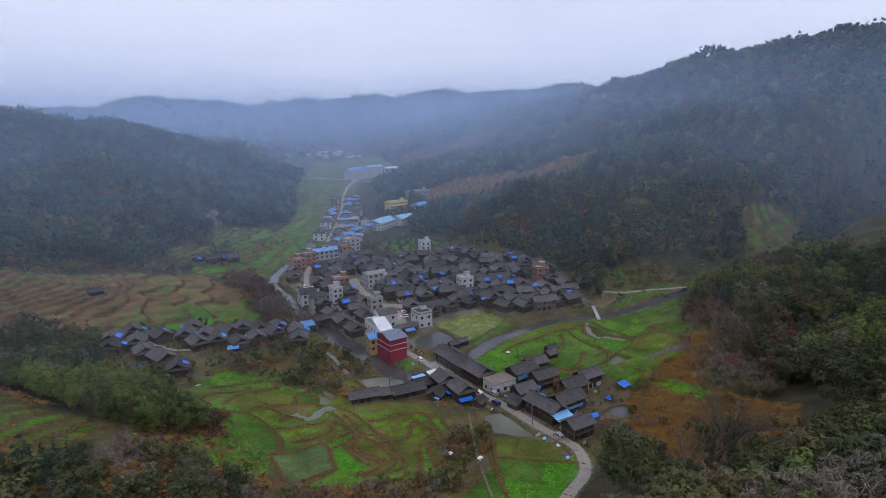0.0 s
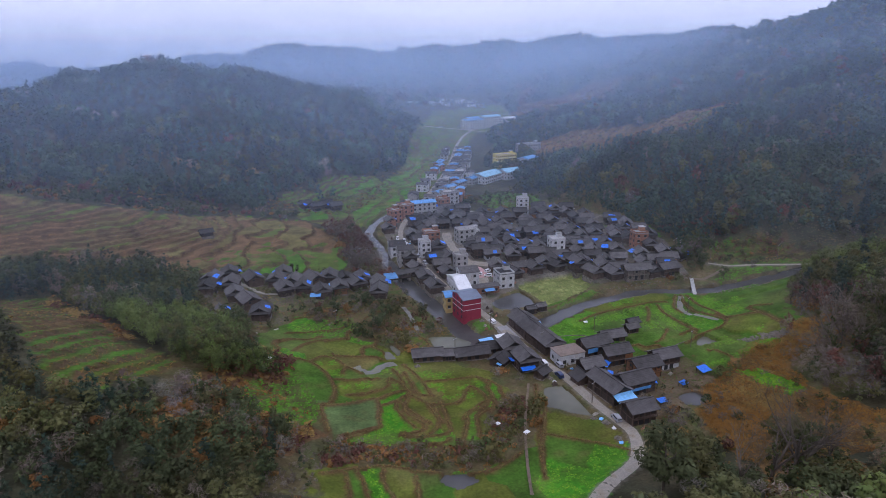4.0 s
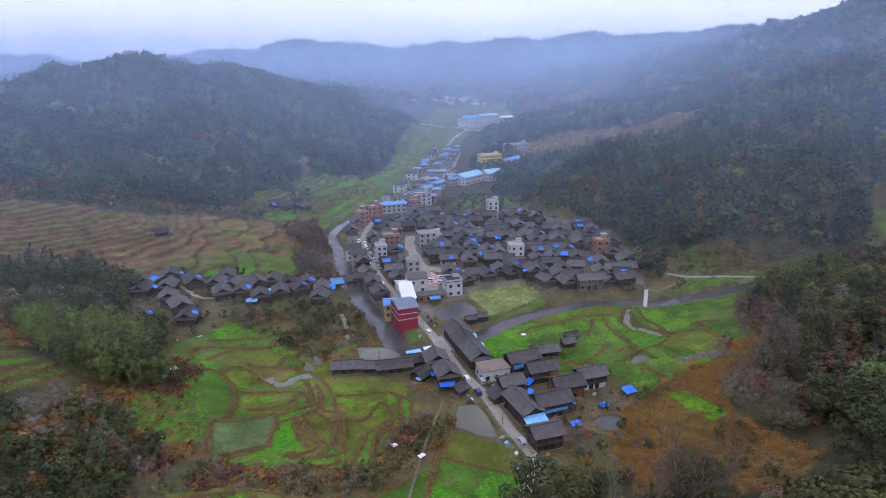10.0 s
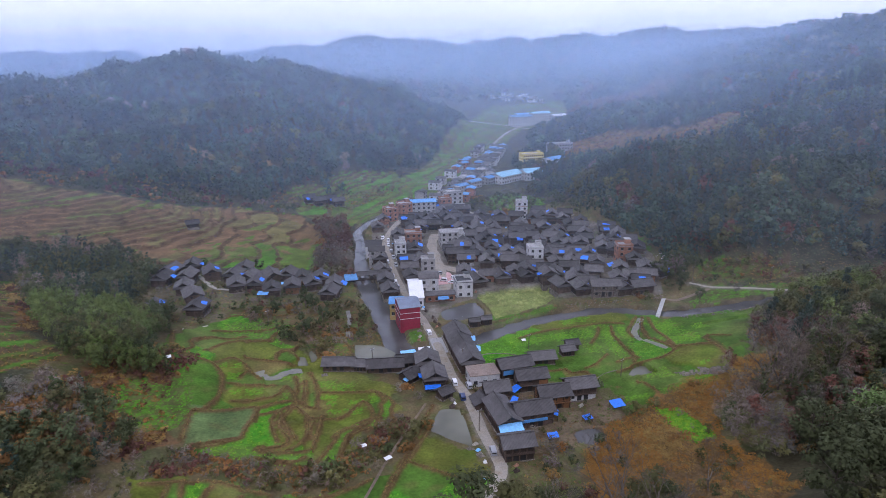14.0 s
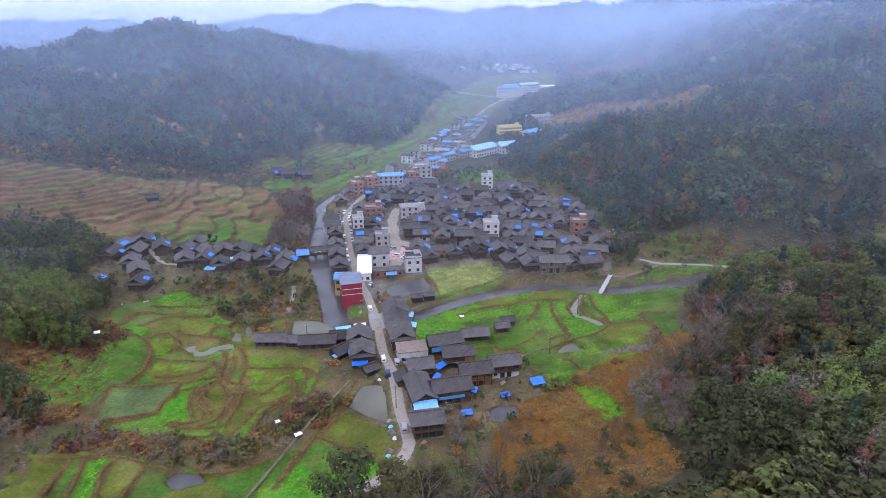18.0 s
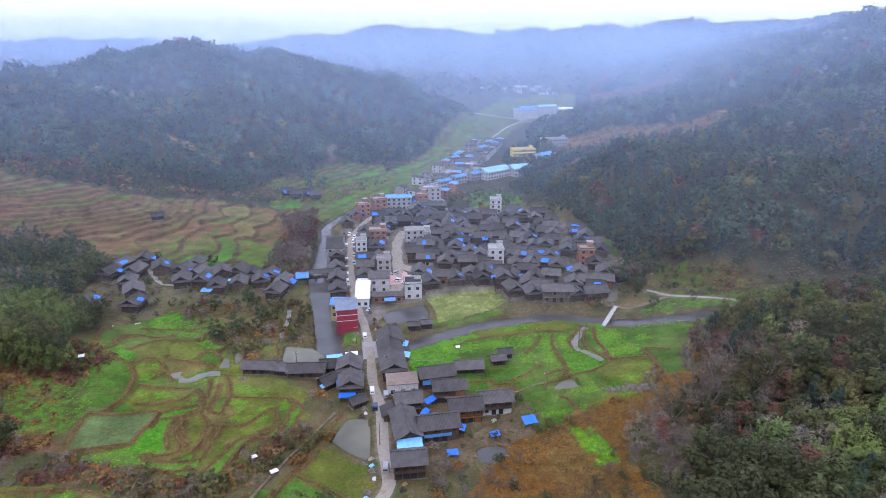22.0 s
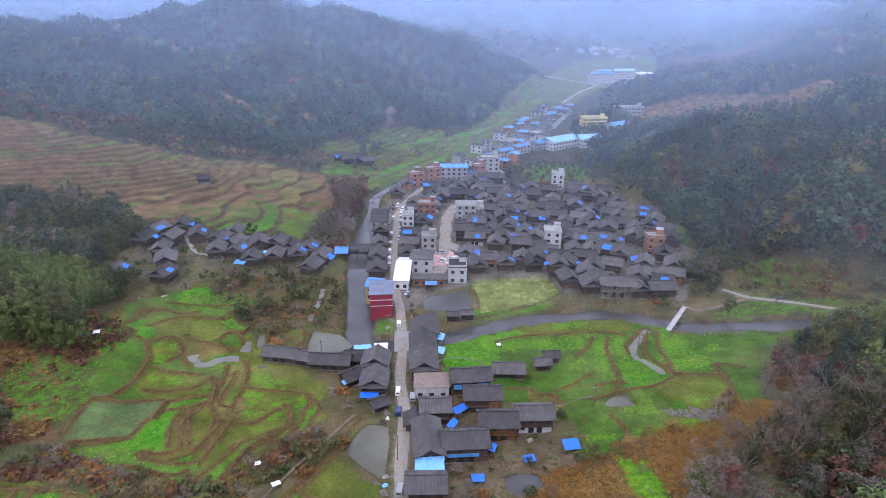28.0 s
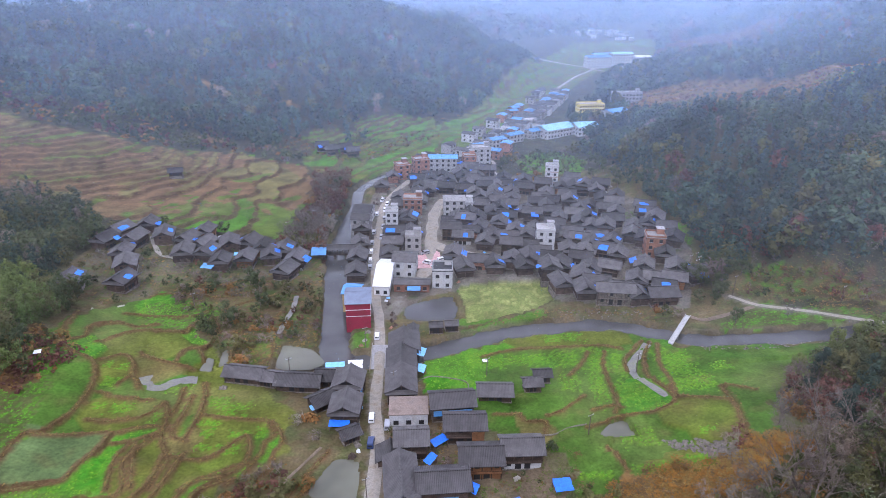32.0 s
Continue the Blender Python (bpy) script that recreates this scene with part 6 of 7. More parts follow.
while len(spots) < 120 and tries < 6000:
    tries += 1
    if rng.random() < 0.45:
        a, b, q = rng.choice(PLACED)
        turn = rng.uniform(0, 2 * math.pi)
        px, py = a + (q + 1.6) * math.cos(turn), b + (q + 1.6) * math.sin(turn)
    else:
        i = rng.choice([q for q in range(len(ROAD)) if 128 < ROAD[q, 1] < 400])
        px, py = ROAD[i, 0] + rng.choice((-1, 1)) * rng.uniform(3.6, 6.5), ROAD[i, 1] + rng.uniform(-1.5, 1.5)
    if py > 430 or not free(px, py, 1.0, 0.9) or any((px - a) ** 2 + (py - b) ** 2 < 5 for a, b in spots):
        continue
    q = (np.array(px), np.array(py))
    if any(float(beside(q[0][None], q[1][None], line)[0][0]) < half + 1.2 for line, half in (*ROADS, (RIVER, 6.5), (BROOK, 6.5))) or any(bool(within(*q, b)) for b, _ in BEDS):
        continue
    spots.append((px, py))
first = set()
for k, (px, py) in enumerate(spots):
    n = (0, 1, 2, 3, 0, 4, 2, 5)[k % 8]
    m = pose(px, py, float(land(np.array(px), np.array(py))), 0, 0, (k * 47) % 180)
    if n in first:
        copy_thing(PILES[n], m)
    else:
        PILES[n].matrix_basis = m
        first.add(n)


# ---- trees and woods ----
TONES = {"conifer": (0.036, 0.055, 0.036), "broad": (0.060, 0.071, 0.029), "olive": (0.090, 0.088, 0.032), "bamboo": (0.105, 0.135, 0.038), "bare": (0.150, 0.120, 0.094), "rust": (0.115, 0.054, 0.038), "shrub": (0.20, 0.106, 0.034)}
TONES["fern"] = (0.225, 0.110, 0.022)
TONES["straw"] = (0.215, 0.138, 0.040)
TONES["crop"], TONES["rape"], TONES["turf"], TONES["dull"] = (0.086, 0.232, 0.013), (0.145, 0.27, 0.016), (0.072, 0.115, 0.020), (0.105, 0.112, 0.030)
TONES["brown"] = (0.135, 0.085, 0.038)


def crowns(rs, pos, height, radius, kind, n, size):
    """Leaf sprays for many trees: n small leafy tufts a tree, loose over the crown, thicker outside. Returns corners and colours."""
    T, K = len(pos), 6 if n < 60 else 13
    cone = np.isin(kind, ("conifer", "pine"))[:, None]
    plume = np.isin(kind, ("bamboo",))[:, None]
    base = np.where(cone, 0.12, np.where(plume, 0.35, 0.3))

    def shape(u):
        return np.where(cone, (1 - u) * 0.95 + 0.06, np.where(plume, 0.25 + 0.75 * np.sin(np.pi * np.clip(u, 0, 0.97)), np.sqrt(np.clip(1 - (2 * u - 1) ** 2, 0.02, 1))))

    # boughs first, then tufts gathered round each bough
    ak, uk = rs.uniform(0, 2 * np.pi, (T, K)), (np.arange(K) + rs.uniform(0, 1, (T, K))) / K
    uk = np.where(cone, uk ** 1.25, uk)
    rk = radius[:, None] * shape(uk) * rs.uniform(0.45, 0.95, (T, K))
    h = height[:, None]
    bough = np.stack([np.cos(ak) * rk, np.sin(ak) * rk, h * (base + (0.93 - base) * uk)], -1)
    pick = rs.randint(0, K, (T, n))
    at = np.take_along_axis(bough, pick[..., None].repeat(3, 2), 1)
    u = np.take_along_axis(uk, pick, 1)
    way = rs.normal(0, 1, (T, n, 3))
    way /= np.linalg.norm(way, axis=-1, keepdims=True)
    wide = radius[:, None] * np.where(cone, 0.2 + 0.32 * (1 - u), np.where(plume, 0.3, 0.36)) * rs.uniform(0.55, 1.1, (T, n))
    c = at + way * wide[..., None] * np.where(plume, 1.5, 0.85)[..., None] ** np.array((0, 0, 1)) + pos[:, None, :]
    out = way * 0.9 + at / (np.linalg.norm(at, axis=-1, keepdims=True) + 0.01) * 0.35 + np.array((0, 0, 0.45)) + rs.normal(0, 0.25, (T, n, 3))
    low = np.isin(kind, ("crop", "rape", "turf", "dull", "fern", "straw", "brown"))[:, None, None]
    out = np.where(low, np.array((0, 0, 1.0)) + rs.normal(0, 0.24, (T, n, 3)), out)
    out /= np.linalg.norm(out, axis=-1, keepdims=True)
    side = np.cross(out, rs.normal(0, 1, (T, n, 3)))
    side /= np.linalg.norm(side, axis=-1, keepdims=True)
    up = np.cross(out, side)
    a, r0 = rs.uniform(0, 2 * np.pi, (T, n, 1)), radius[:, None, None] * np.sqrt(rs.uniform(0.02, 1, (T, n, 1)))
    flat_ = np.concatenate([np.cos(a) * r0, np.sin(a) * r0, h[..., None] * rs.uniform(0.3, 1, (T, n, 1))], 2) + pos[:, None, :]
    c = np.where(low, flat_, c)
    s = (size * radius[:, None] * rs.uniform(0.6, 1.3, (T, n)))[..., None]
    twig = np.isin(kind, ("bare",))[:, None, None]
    e = np.where(twig, 0.16, rs.uniform(0.45, 1.0, (T, n, 1)))
    s = np.where(twig, s * 1.5, s)
    e = e * rs.choice((-1, 1), (T, n, 1))
    v = np.stack([c - side * s * 1.15 - up * s * e * 0.7, c + side * s * 1.1 - up * s * e * 0.45, c + up * s * e * 1.35 + side * s * 0.2], 2)
    tone = np.array([TONES[k] for k in kind]) * rs.uniform(0.82, 1.2, (T, 1)) * (1 + rs.normal(0, 0.035, (T, 3)))
    tone = np.where(low[:, 0], np.array([TONES[k] for k in kind]) * (0.92 + 0.16 * rs.uniform(0, 1, (T, 1))), tone)
    broad_ = 1 + 0.22 * waves(pos[:, 0], pos[:, 1], 85, 97) + 0.12 * waves(pos[:, 0], pos[:, 1], 30, 98)
    warm = 0.10 * waves(pos[:, 0], pos[:, 1], 110, 99)
    tall = (height > 2.5)[:, None]
    tone = np.where(tall, tone * np.clip(broad_, 0.6, 1.5)[:, None] * (1 + warm[:, None] * np.array((1.0, 0.3, -0.8))), tone)
    col = np.repeat(tone, n * 3, axis=0)
    return v.reshape(-1, 3), col


def tufts(name, verts, mat, colours):
    """A mesh of many loose three-cornered leaf tufts."""
    count = len(verts) // 3
    me = bpy.data.meshes.new(name)
    me.vertices.add(count * 3)
    me.vertices.foreach_set("co", np.ascontiguousarray(verts, np.float32).ravel())
    me.loops.add(count * 3)
    me.loops.foreach_set("vertex_index", np.arange(count * 3, dtype=np.int32))
    me.polygons.add(count)
    me.polygons.foreach_set("loop_start", np.arange(count, dtype=np.int32) * 3)
    me.update(calc_edges=True)
    a = me.color_attributes.new("tint", "FLOAT_COLOR", "POINT")
    a.data.foreach_set("color", np.ascontiguousarray(np.concatenate([colours, np.ones((len(colours), 1))], 1), np.float32).ravel())
    me.materials.append(mat)
    return me


def woods(name, label, spots, n, size, seed):
    """One stretch of woodland: pos, height, radius, kind for every tree."""
    rs = np.random.RandomState(seed)
    pos, height, radius, kind = spots
    v, c = crowns(rs, pos, height, radius, kind, n, size)
    return tagged(new(name, tufts(name, v, M["leaf"], np.clip(c, 0.005, 1))), label, "woodland", kind="stuff")


FIELDS = (WEST, LOW, EAST, PLAIN, SIDE, CLEARING, LEFTFIELD, FOOT, TERRACED, PLOTS, PARCELS, EDGE)
OPEN = (UPSLOPE, FOOTFRONT, TOWN, HAMLET, ROWS, ORANGE, YELLOWS, BROWNS, FARBROWN, *[[(a - r, b), (a, b - r * 0.4), (a + r, b + r * 0.2), (a, b + r * 0.5)] for a, b, r in ((-175, 512, 17), (-40, 695, 18), (-205, 412, 12), (-155, 448, 13), (-120, 520, 9))])


def wooded(x, y):
    """True where trees grow."""
    ok = np.ones(x.shape, bool)
    for a in (*FIELDS, *OPEN):
        ok &= ~within(x, y, a)
    for line, half in (*ROADS, (RIVER, 7), (BROOK, 7)):
        ok &= beside(x, y, line)[0] > half + 2.5
    for a, _ in BEDS:
        ok &= ~within(x, y, [(np.mean(a, axis=0) * -0.25 + np.array(p) * 1.25) for p in a])
    for a, b, q in PLACED:
        ok &= (x - a) ** 2 + (y - b) ** 2 > (q + 3.0) ** 2
    return ok


def scatter(rs, x0, x1, y0, y1, step, keep_if):
    xs_, ys_ = np.meshgrid(np.arange(x0, x1, step), np.arange(y0, y1, step))
    x = xs_.ravel() + rs.uniform(-0.45, 0.45, xs_.size) * step
    y = ys_.ravel() + rs.uniform(-0.45, 0.45, xs_.size) * step
    m = keep_if(x, y) & wooded(x, y)
    return x[m], y[m]


def steepness(x, y):
    return np.hypot(hills(x + 2, y) - hills(x - 2, y), hills(x, y + 2) - hills(x, y - 2)) / 4


def stock_of(rs, x, y, mixes, low, high, wide):
    n = len(x)
    names, weights = zip(*mixes)
    p = np.array(weights, float)[None, :] * np.exp(2.2 * np.stack([waves(x, y, 60, 60 + i) for i in range(len(names))], 1))
    p /= p.sum(1, keepdims=True)
    kind = np.array(names)[(rs.uniform(0, 1, (n, 1)) > np.cumsum(p, 1)).sum(1).clip(0, len(names) - 1)]
    height = rs.uniform(low, high, n)
    radius = height * wide * rs.uniform(0.8, 1.25, n)
    slim = np.isin(kind, ("conifer", "pine"))
    height[slim] *= 1.25
    radius[slim] *= 0.72
    small = kind == "shrub"
    height[small] *= 0.4
    return np.column_stack([x, y, land(x, y) - 0.3]), height, radius, kind


rs = np.random.RandomState(7)
# hill-wood leaf tones, lifted and blued to put some haze into the colour
TONES["pine"], TONES["leafy"] = (0.042, 0.066, 0.050), (0.052, 0.076, 0.045)
DARK = (("pine", 5), ("leafy", 3), ("olive", 0.5), ("rust", 0.03), ("bare", 0.2))
x, y = scatter(rs, 100, 420, 246, 560, 5.8, lambda x, y: ((steepness(x, y) > 0.12) & (y > 255)) | ((y > 263 - 0.4 * np.clip(x - 150, 0, 60)) & (x > 112) & (y < 310)))
woods("spur_wood", "dark mixed wood of pines and leafless trees on the hill", stock_of(rs, x, y, DARK, 8, 13, 0.36), 125, 0.24, 1)
x, y = scatter(rs, 150, 860, 250, 1350, 10, lambda x, y: ~((x < 420) & (y < 560)) & (steepness(x, y) > 0.1))
woods("east_mountain_wood", "dark hazy forest on the mountain side", stock_of(rs, x, y, (("pine", 3), ("leafy", 4), ("olive", 0.5), ("rust", 0.06), ("bare", 0.1)), 9, 14, 0.5), 44, 0.38, 2)
x, y = scatter(rs, -900, 160, 405, 1000, 7.0, lambda x, y: (steepness(x, y) > 0.1) & (y > np.where(x > -330, 446, 405)) & ((x + 201) * 0.579 - (y - 691) * 0.816 > -45))
woods("west_hill_wood", "dark forest on the rounded hill, leaves tinted bluish for haze", stock_of(rs, x, y, (("pine", 3), ("leafy", 4), ("olive", 0.25), ("rust", 0.02), ("bare", 0.06)), 6.5, 11, 0.46), 84, 0.26, 3)
x, y = scatter(rs, 62, 172, 66, 204, 5.0, lambda x, y: (steepness(x, y) > 0.1) & ((x > 106 - 0.12 * (y - 120)) | (y < 116)))
woods("east_slope_wood", "mixed wood of evergreens, bare trees and bamboo on the near slope", stock_of(rs, x, y, (("broad", 4), ("olive", 2.6), ("bare", 0.25), ("bamboo", 2.6), ("conifer", 1.2), ("rust", 0.25)), 8, 13, 0.36), 660, 0.076, 4)
x, y = scatter(rs, 40, 118, 84, 206, 2.7, lambda x, y: (x <= 112 - 0.12 * (y - 120)) & (x > 44) & (y > 112) & (waves(x, y, 14, 77) > -0.5))
woods("bare_wood", "grey leafless trees and brown scrub at the foot of the slope", stock_of(rs, x, y, (("bare", 6), ("shrub", 1.2), ("olive", 1.6), ("broad", 1.0), ("rust", 0.6)), 5, 11, 0.26), 190, 0.135, 14)
x, y = scatter(rs, -235, -112, 160, 340, 4.2, lambda x, y: within(x, y, KNOLL) & (y > 236 + 6 * waves(x, y, 20, 81)) & (x < -128))
woods("knoll_wood", "dark evergreen wood on the knoll", stock_of(rs, x, y, (("conifer", 4), ("broad", 4), ("olive", 0.5), ("bare", 0.6)), 8, 12, 0.34), 300, 0.12, 5)
x, y = scatter(rs, -262, -112, 160, 250, 3.0, lambda x, y: within(x, y, KNOLL) & (y <= 238 + 6 * waves(x, y, 20, 81)))
woods("bamboo_grove", "pale green feathery bamboo grove on the knoll", stock_of(rs, x, y, (("bamboo", 5), ("broad", 1.3), ("olive", 0.8)), 8, 12, 0.25), 470, 0.088, 15)
x, y = scatter(rs, -225, -110, 104, 240, 3.6, lambda x, y: within(x + 2 * waves(x, y, 12, 95), y, [(-225, 240), (-206, 218), (-188, 180), (-174, 155), (-160, 156), (-148, 163), (-136, 166), (-126, 164), (-114, 151), (-111, 137), (-121, 128), (-126, 106), (-225, 106)]))
woods("west_slope_wood", "dark scrub and low evergreens on the near slope", stock_of(rs, x, y, (("broad", 4), ("olive", 2.2), ("bare", 2.2), ("shrub", 0.4), ("conifer", 2.2)), 4, 8.5, 0.38), 230, 0.13, 16)
x, y = scatter(rs, -120, 60, 72, 104, 4.4, lambda x, y: y < 96 - 0.2 * np.abs(x + 20))
woods("south_slope_wood", "mixed evergreen wood below the flight path", stock_of(rs, x, y, (("broad", 4), ("olive", 2), ("bare", 0.4), ("shrub", 0.6)), 5, 8, 0.4), 200, 0.16, 6)
x, y = scatter(rs, -48, 84, 40, 76, 4.6, lambda x, y: x > -40)
woods("south_slope_wood", "dark evergreen wood on the slope under the flight", stock_of(rs, x, y, (("broad", 4), ("olive", 2.5), ("bare", 0.8), ("bamboo", 0.8), ("rust", 0.3)), 6, 9, 0.4), 170, 0.17, 17)
x, y = scatter(rs, -150, 130, 118, 470, 4.6, lambda x, y: (steepness(x, y) < 0.16) & (waves(x, y, 22, 71) > 0.15) & ~within(x, y, KNOLL))
woods("bank_thicket", "brown leafless thickets and shrubs between the fields", stock_of(rs, x, y, (("bare", 4), ("shrub", 2), ("olive", 2), ("broad", 2)), 3.0, 6.0, 0.45), 110, 0.19, 7)
x, y = scatter(rs, -1500, 2600, 1000, 3100, 34, lambda x, y: (steepness(x, y) > 0.05) & (np.hypot(x - 100, y - 100) < 2850))
woods("far_wood", "blue hazy woods on the far hills", stock_of(rs, x, y, (("broad", 4), ("conifer", 2), ("rust", 0.7)), 10, 15, 1.3), 18, 0.5, 8)


def sown(name, label, area, step, mixes, low, high, wide, n, size, seed, only=None):
    """Low growth over an open patch."""
    rs = np.random.RandomState(seed)
    p = np.array(area)
    xs_, ys_ = np.meshgrid(np.arange(p[:, 0].min() - 2, p[:, 0].max() + 2, step), np.arange(p[:, 1].min() - 2, p[:, 1].max() + 2, step))
    x = xs_.ravel() + rs.uniform(-0.5, 0.5, xs_.size) * step
    y = ys_.ravel() + rs.uniform(-0.5, 0.5, xs_.size) * step
    m = within(x + 1.5 * waves(x, y, 9, 91), y + 1.5 * waves(x, y, 9, 92), area)
    for line, half in (*ROADS, (RIVER, 5), (BROOK, 5)):
        m &= beside(x, y, line)[0] > half + 0.7
    for b, _ in BEDS:
        m &= ~within(x, y, b)
    for a, b, q in PLACED:
        m &= (x - a) ** 2 + (y - b) ** 2 > (q + 0.3) ** 2
    if only is not None:
        m &= only(x, y)
    return woods(name, label, stock_of(rs, x[m], y[m], mixes, low, high, wide), n, size, seed)


sown("fern_slope", "rusty orange dry fern and grass on the slope", ORANGE, 0.8, (("fern", 6), ("straw", 1.6), ("brown", 2.4), ("shrub", 0.8)), 0.5, 1.4, 0.9, 22, 0.22, 21, lambda x, y: ~within(x, y, GARDEN))
sown("russet_scrub", "russet dry scrub on the western slope", RUSSET, 1.5, (("shrub", 4), ("rust", 3), ("straw", 1.5), ("olive", 1.5)), 0.8, 2.2, 0.7, 30, 0.28, 23, lambda x, y: ~within(x, y, PLOTS) | (strips(x * 1.3, y * 1.3)[0] < 0.25))
sown("russet_scrub", "russet dry scrub below the bamboo grove", UPSLOPE, 2.0, (("shrub", 4), ("rust", 2), ("straw", 2.5), ("olive", 1.0)), 0.8, 2.2, 0.7, 26, 0.3, 32)
sown("bank_scrub", "brown scrub and bushes beside the dirt path", [(-130, 104), (-122, 128), (-112, 137), (-105, 148), (-100, 141), (-111, 131), (-114, 106)], 2.2, (("shrub", 3), ("bare", 3), ("olive", 2), ("broad", 1.5)), 0.8, 2.6, 0.6, 36, 0.26, 33)
sown("slope_thicket", "dark bushes and leafless thickets on the hill foot", [(106, 262), (118, 282), (150, 278), (185, 284), (195, 256), (160, 258), (134, 263)], 3.4, (("broad", 3), ("bare", 3), ("rust", 1), ("olive", 1.5)), 2.5, 6, 0.42, 90, 0.2, 34)
strip = [(-110, 134), (-95, 136), (-82, 131), (-70, 128), (-58, 133), (-50, 143), (-46, 150), (-40, 158), (-42, 166), (-48, 160), (-55, 150), (-62, 143), (-76, 138), (-90, 144), (-106, 146)]
sown("bank_scrub", "brown and wine-red leafless scrub on the field bank", strip, 1.6, (("shrub", 3), ("rust", 3), ("bare", 2), ("olive", 2)), 1.2, 3.0, 0.6, 36, 0.26, 22)



def meadow_growth(name, label, area, step, tones, mask, low, high, seed):
    """Tufts of crops or grass standing on the meadow."""
    rs = np.random.RandomState(seed)
    p = np.array(area)
    xs_, ys_ = np.meshgrid(np.arange(p[:, 0].min(), p[:, 0].max(), step), np.arange(p[:, 1].min(), p[:, 1].max(), step))
    x = xs_.ravel() + rs.uniform(-0.5, 0.5, xs_.size) * step
    y = ys_.ravel() + rs.uniform(-0.5, 0.5, xs_.size) * step
    m = within(x, y, area) & mask(x, y)
    for b, _ in BEDS:
        m &= ~within(x, y, b)
    for a, b, q in PLACED:
        m &= (x - a) ** 2 + (y - b) ** 2 > (q + 1.0) ** 2
    for line, half in (*ROADS, (RIVER, 5.5), (BROOK, 5.5)):
        m &= beside(x, y, line)[0] > half + 0.8
    x, y = x[m], y[m]
    h = rs.uniform(low, high, len(x))
    return woods(name, label, (np.column_stack([x, y, land(x, y) - 0.12]), h, h * 1.3, np.array(tones)[rs.randint(0, len(tones), len(x))]), 7, 0.8, seed)


for area, seed in ((WEST, 41), (EAST, 42), (LOW, 43)):
    meadow_growth("crop_rows", "bright green winter crops in the meadow plots", area, 0.58, ("crop", "crop", "rape"), lambda x, y: crop_here(x, y) & off_banks(x, y), 0.1, 0.24, seed)
meadow_growth("garden_crops", "bright green vegetable patch below the slope", GARDEN, 0.6, ("crop", "rape"), lambda x, y: x > -1e9, 0.3, 0.6, 61)
for area, seed in ((PLOTS, 62), (YARDS, 63), (PARCELS, 67), (EDGE, 68), (VERGE, 69)):
    meadow_growth("garden_crops", "bright green vegetables in small plots among the scrub", area, 0.6, ("crop", "crop", "turf"), lambda x, y: strips(x * 1.3, y * 1.3)[0] > 0.6, 0.12, 0.28, seed)


def dyke_growth(lines, seed):
    """Dry brown grass and low weeds on the banks between the plots."""
    rs = np.random.RandomState(seed)
    p = np.concatenate([np.repeat(q, 3, axis=0) for q in lines]) + rs.normal(0, 0.34, (sum(len(q) for q in lines) * 3, 2))
    h = rs.uniform(0.15, 0.4, len(p))
    kind = np.array(("brown", "brown", "dull", "straw"))[rs.randint(0, 4, len(p))]
    return woods("dyke_grass", "dry brown grass on the banks between the plots", (np.column_stack([p, land(p[:, 0], p[:, 1]) + 0.1]), h, h * 0.9, kind), 8, 0.4, seed)


for lines, seed in ((EAST_BANKS, 64), (WEST_BANKS, 65), (LOW_BANKS, 66), (WASTE_BANKS, 67)):
    dyke_growth(lines, seed)

sown("hill_scrub", "rusty brown scrub on the cleared hill side", BROWNS, 3.2, (("shrub", 4), ("rust", 3), ("straw", 2), ("olive", 1), ("broad", 0.5)), 0.8, 2.4, 0.7, 26, 0.32, 26)
sown("hill_scrub", "rusty brown scrub on the far hill side", FARBROWN, 6, (("shrub", 4), ("rust", 3), ("olive", 1)), 2, 5, 0.7, 16, 0.42, 27)
sown("parcel_bushes", "dark bushes between garden plots behind the village", PARCELS, 4.5, (("broad", 3), ("olive", 2), ("bare", 2)), 1.5, 4.0, 0.5, 70, 0.22, 28)
WASTES = ([(-122, 236), (-104, 252), (-84, 224), (-62, 206), (-56, 226), (-46, 222), (-44, 262), (-52, 292), (-62, 300), (-146, 306), (-146, 250)],
          [(-20, 222), (10, 230), (40, 238), (70, 234), (84, 242), (60, 246), (38, 246), (20, 240), (4, 235), (-16, 232)],
          [(-17, 134), (-20, 205), (-11, 205), (-9, 193), (8, 176), (32, 170), (32, 148), (8, 134)],
          [(98, 244), (115, 262), (180, 264), (240, 264), (262, 240), (200, 236), (150, 232), (115, 246)],
          [(-24, 96), (-14, 136), (4, 132), (2, 98)],
          [(-58, 203), (-40, 205), (-36, 218), (-40, 240), (-46, 262), (-62, 250), (-72, 214)])
for k, area in enumerate(WASTES):
    sown("weeds", "patchy brown and green weeds on waste ground", area, 1.3, (("dull", 3), ("straw", 1.5), ("brown", 3), ("turf", 2), ("shrub", 0.5)), 0.3, 0.9, 0.8, 14, 0.36, 70 + k, lambda x, y: (x > -52) | (strips(x * 0.9, y * 0.9)[0] <= 0.62))
    sown("bushes", "dark bushes and leafless shrubs among the weeds", area, 4.6 if k else 3.3, (("broad", 3), ("bare", 2), ("olive", 2), ("rust", 0.8)), 1.2, 3.8, 0.45, 90, 0.2, 80 + k, lambda x, y: waves(x, y, 16, 94) > 0.1)
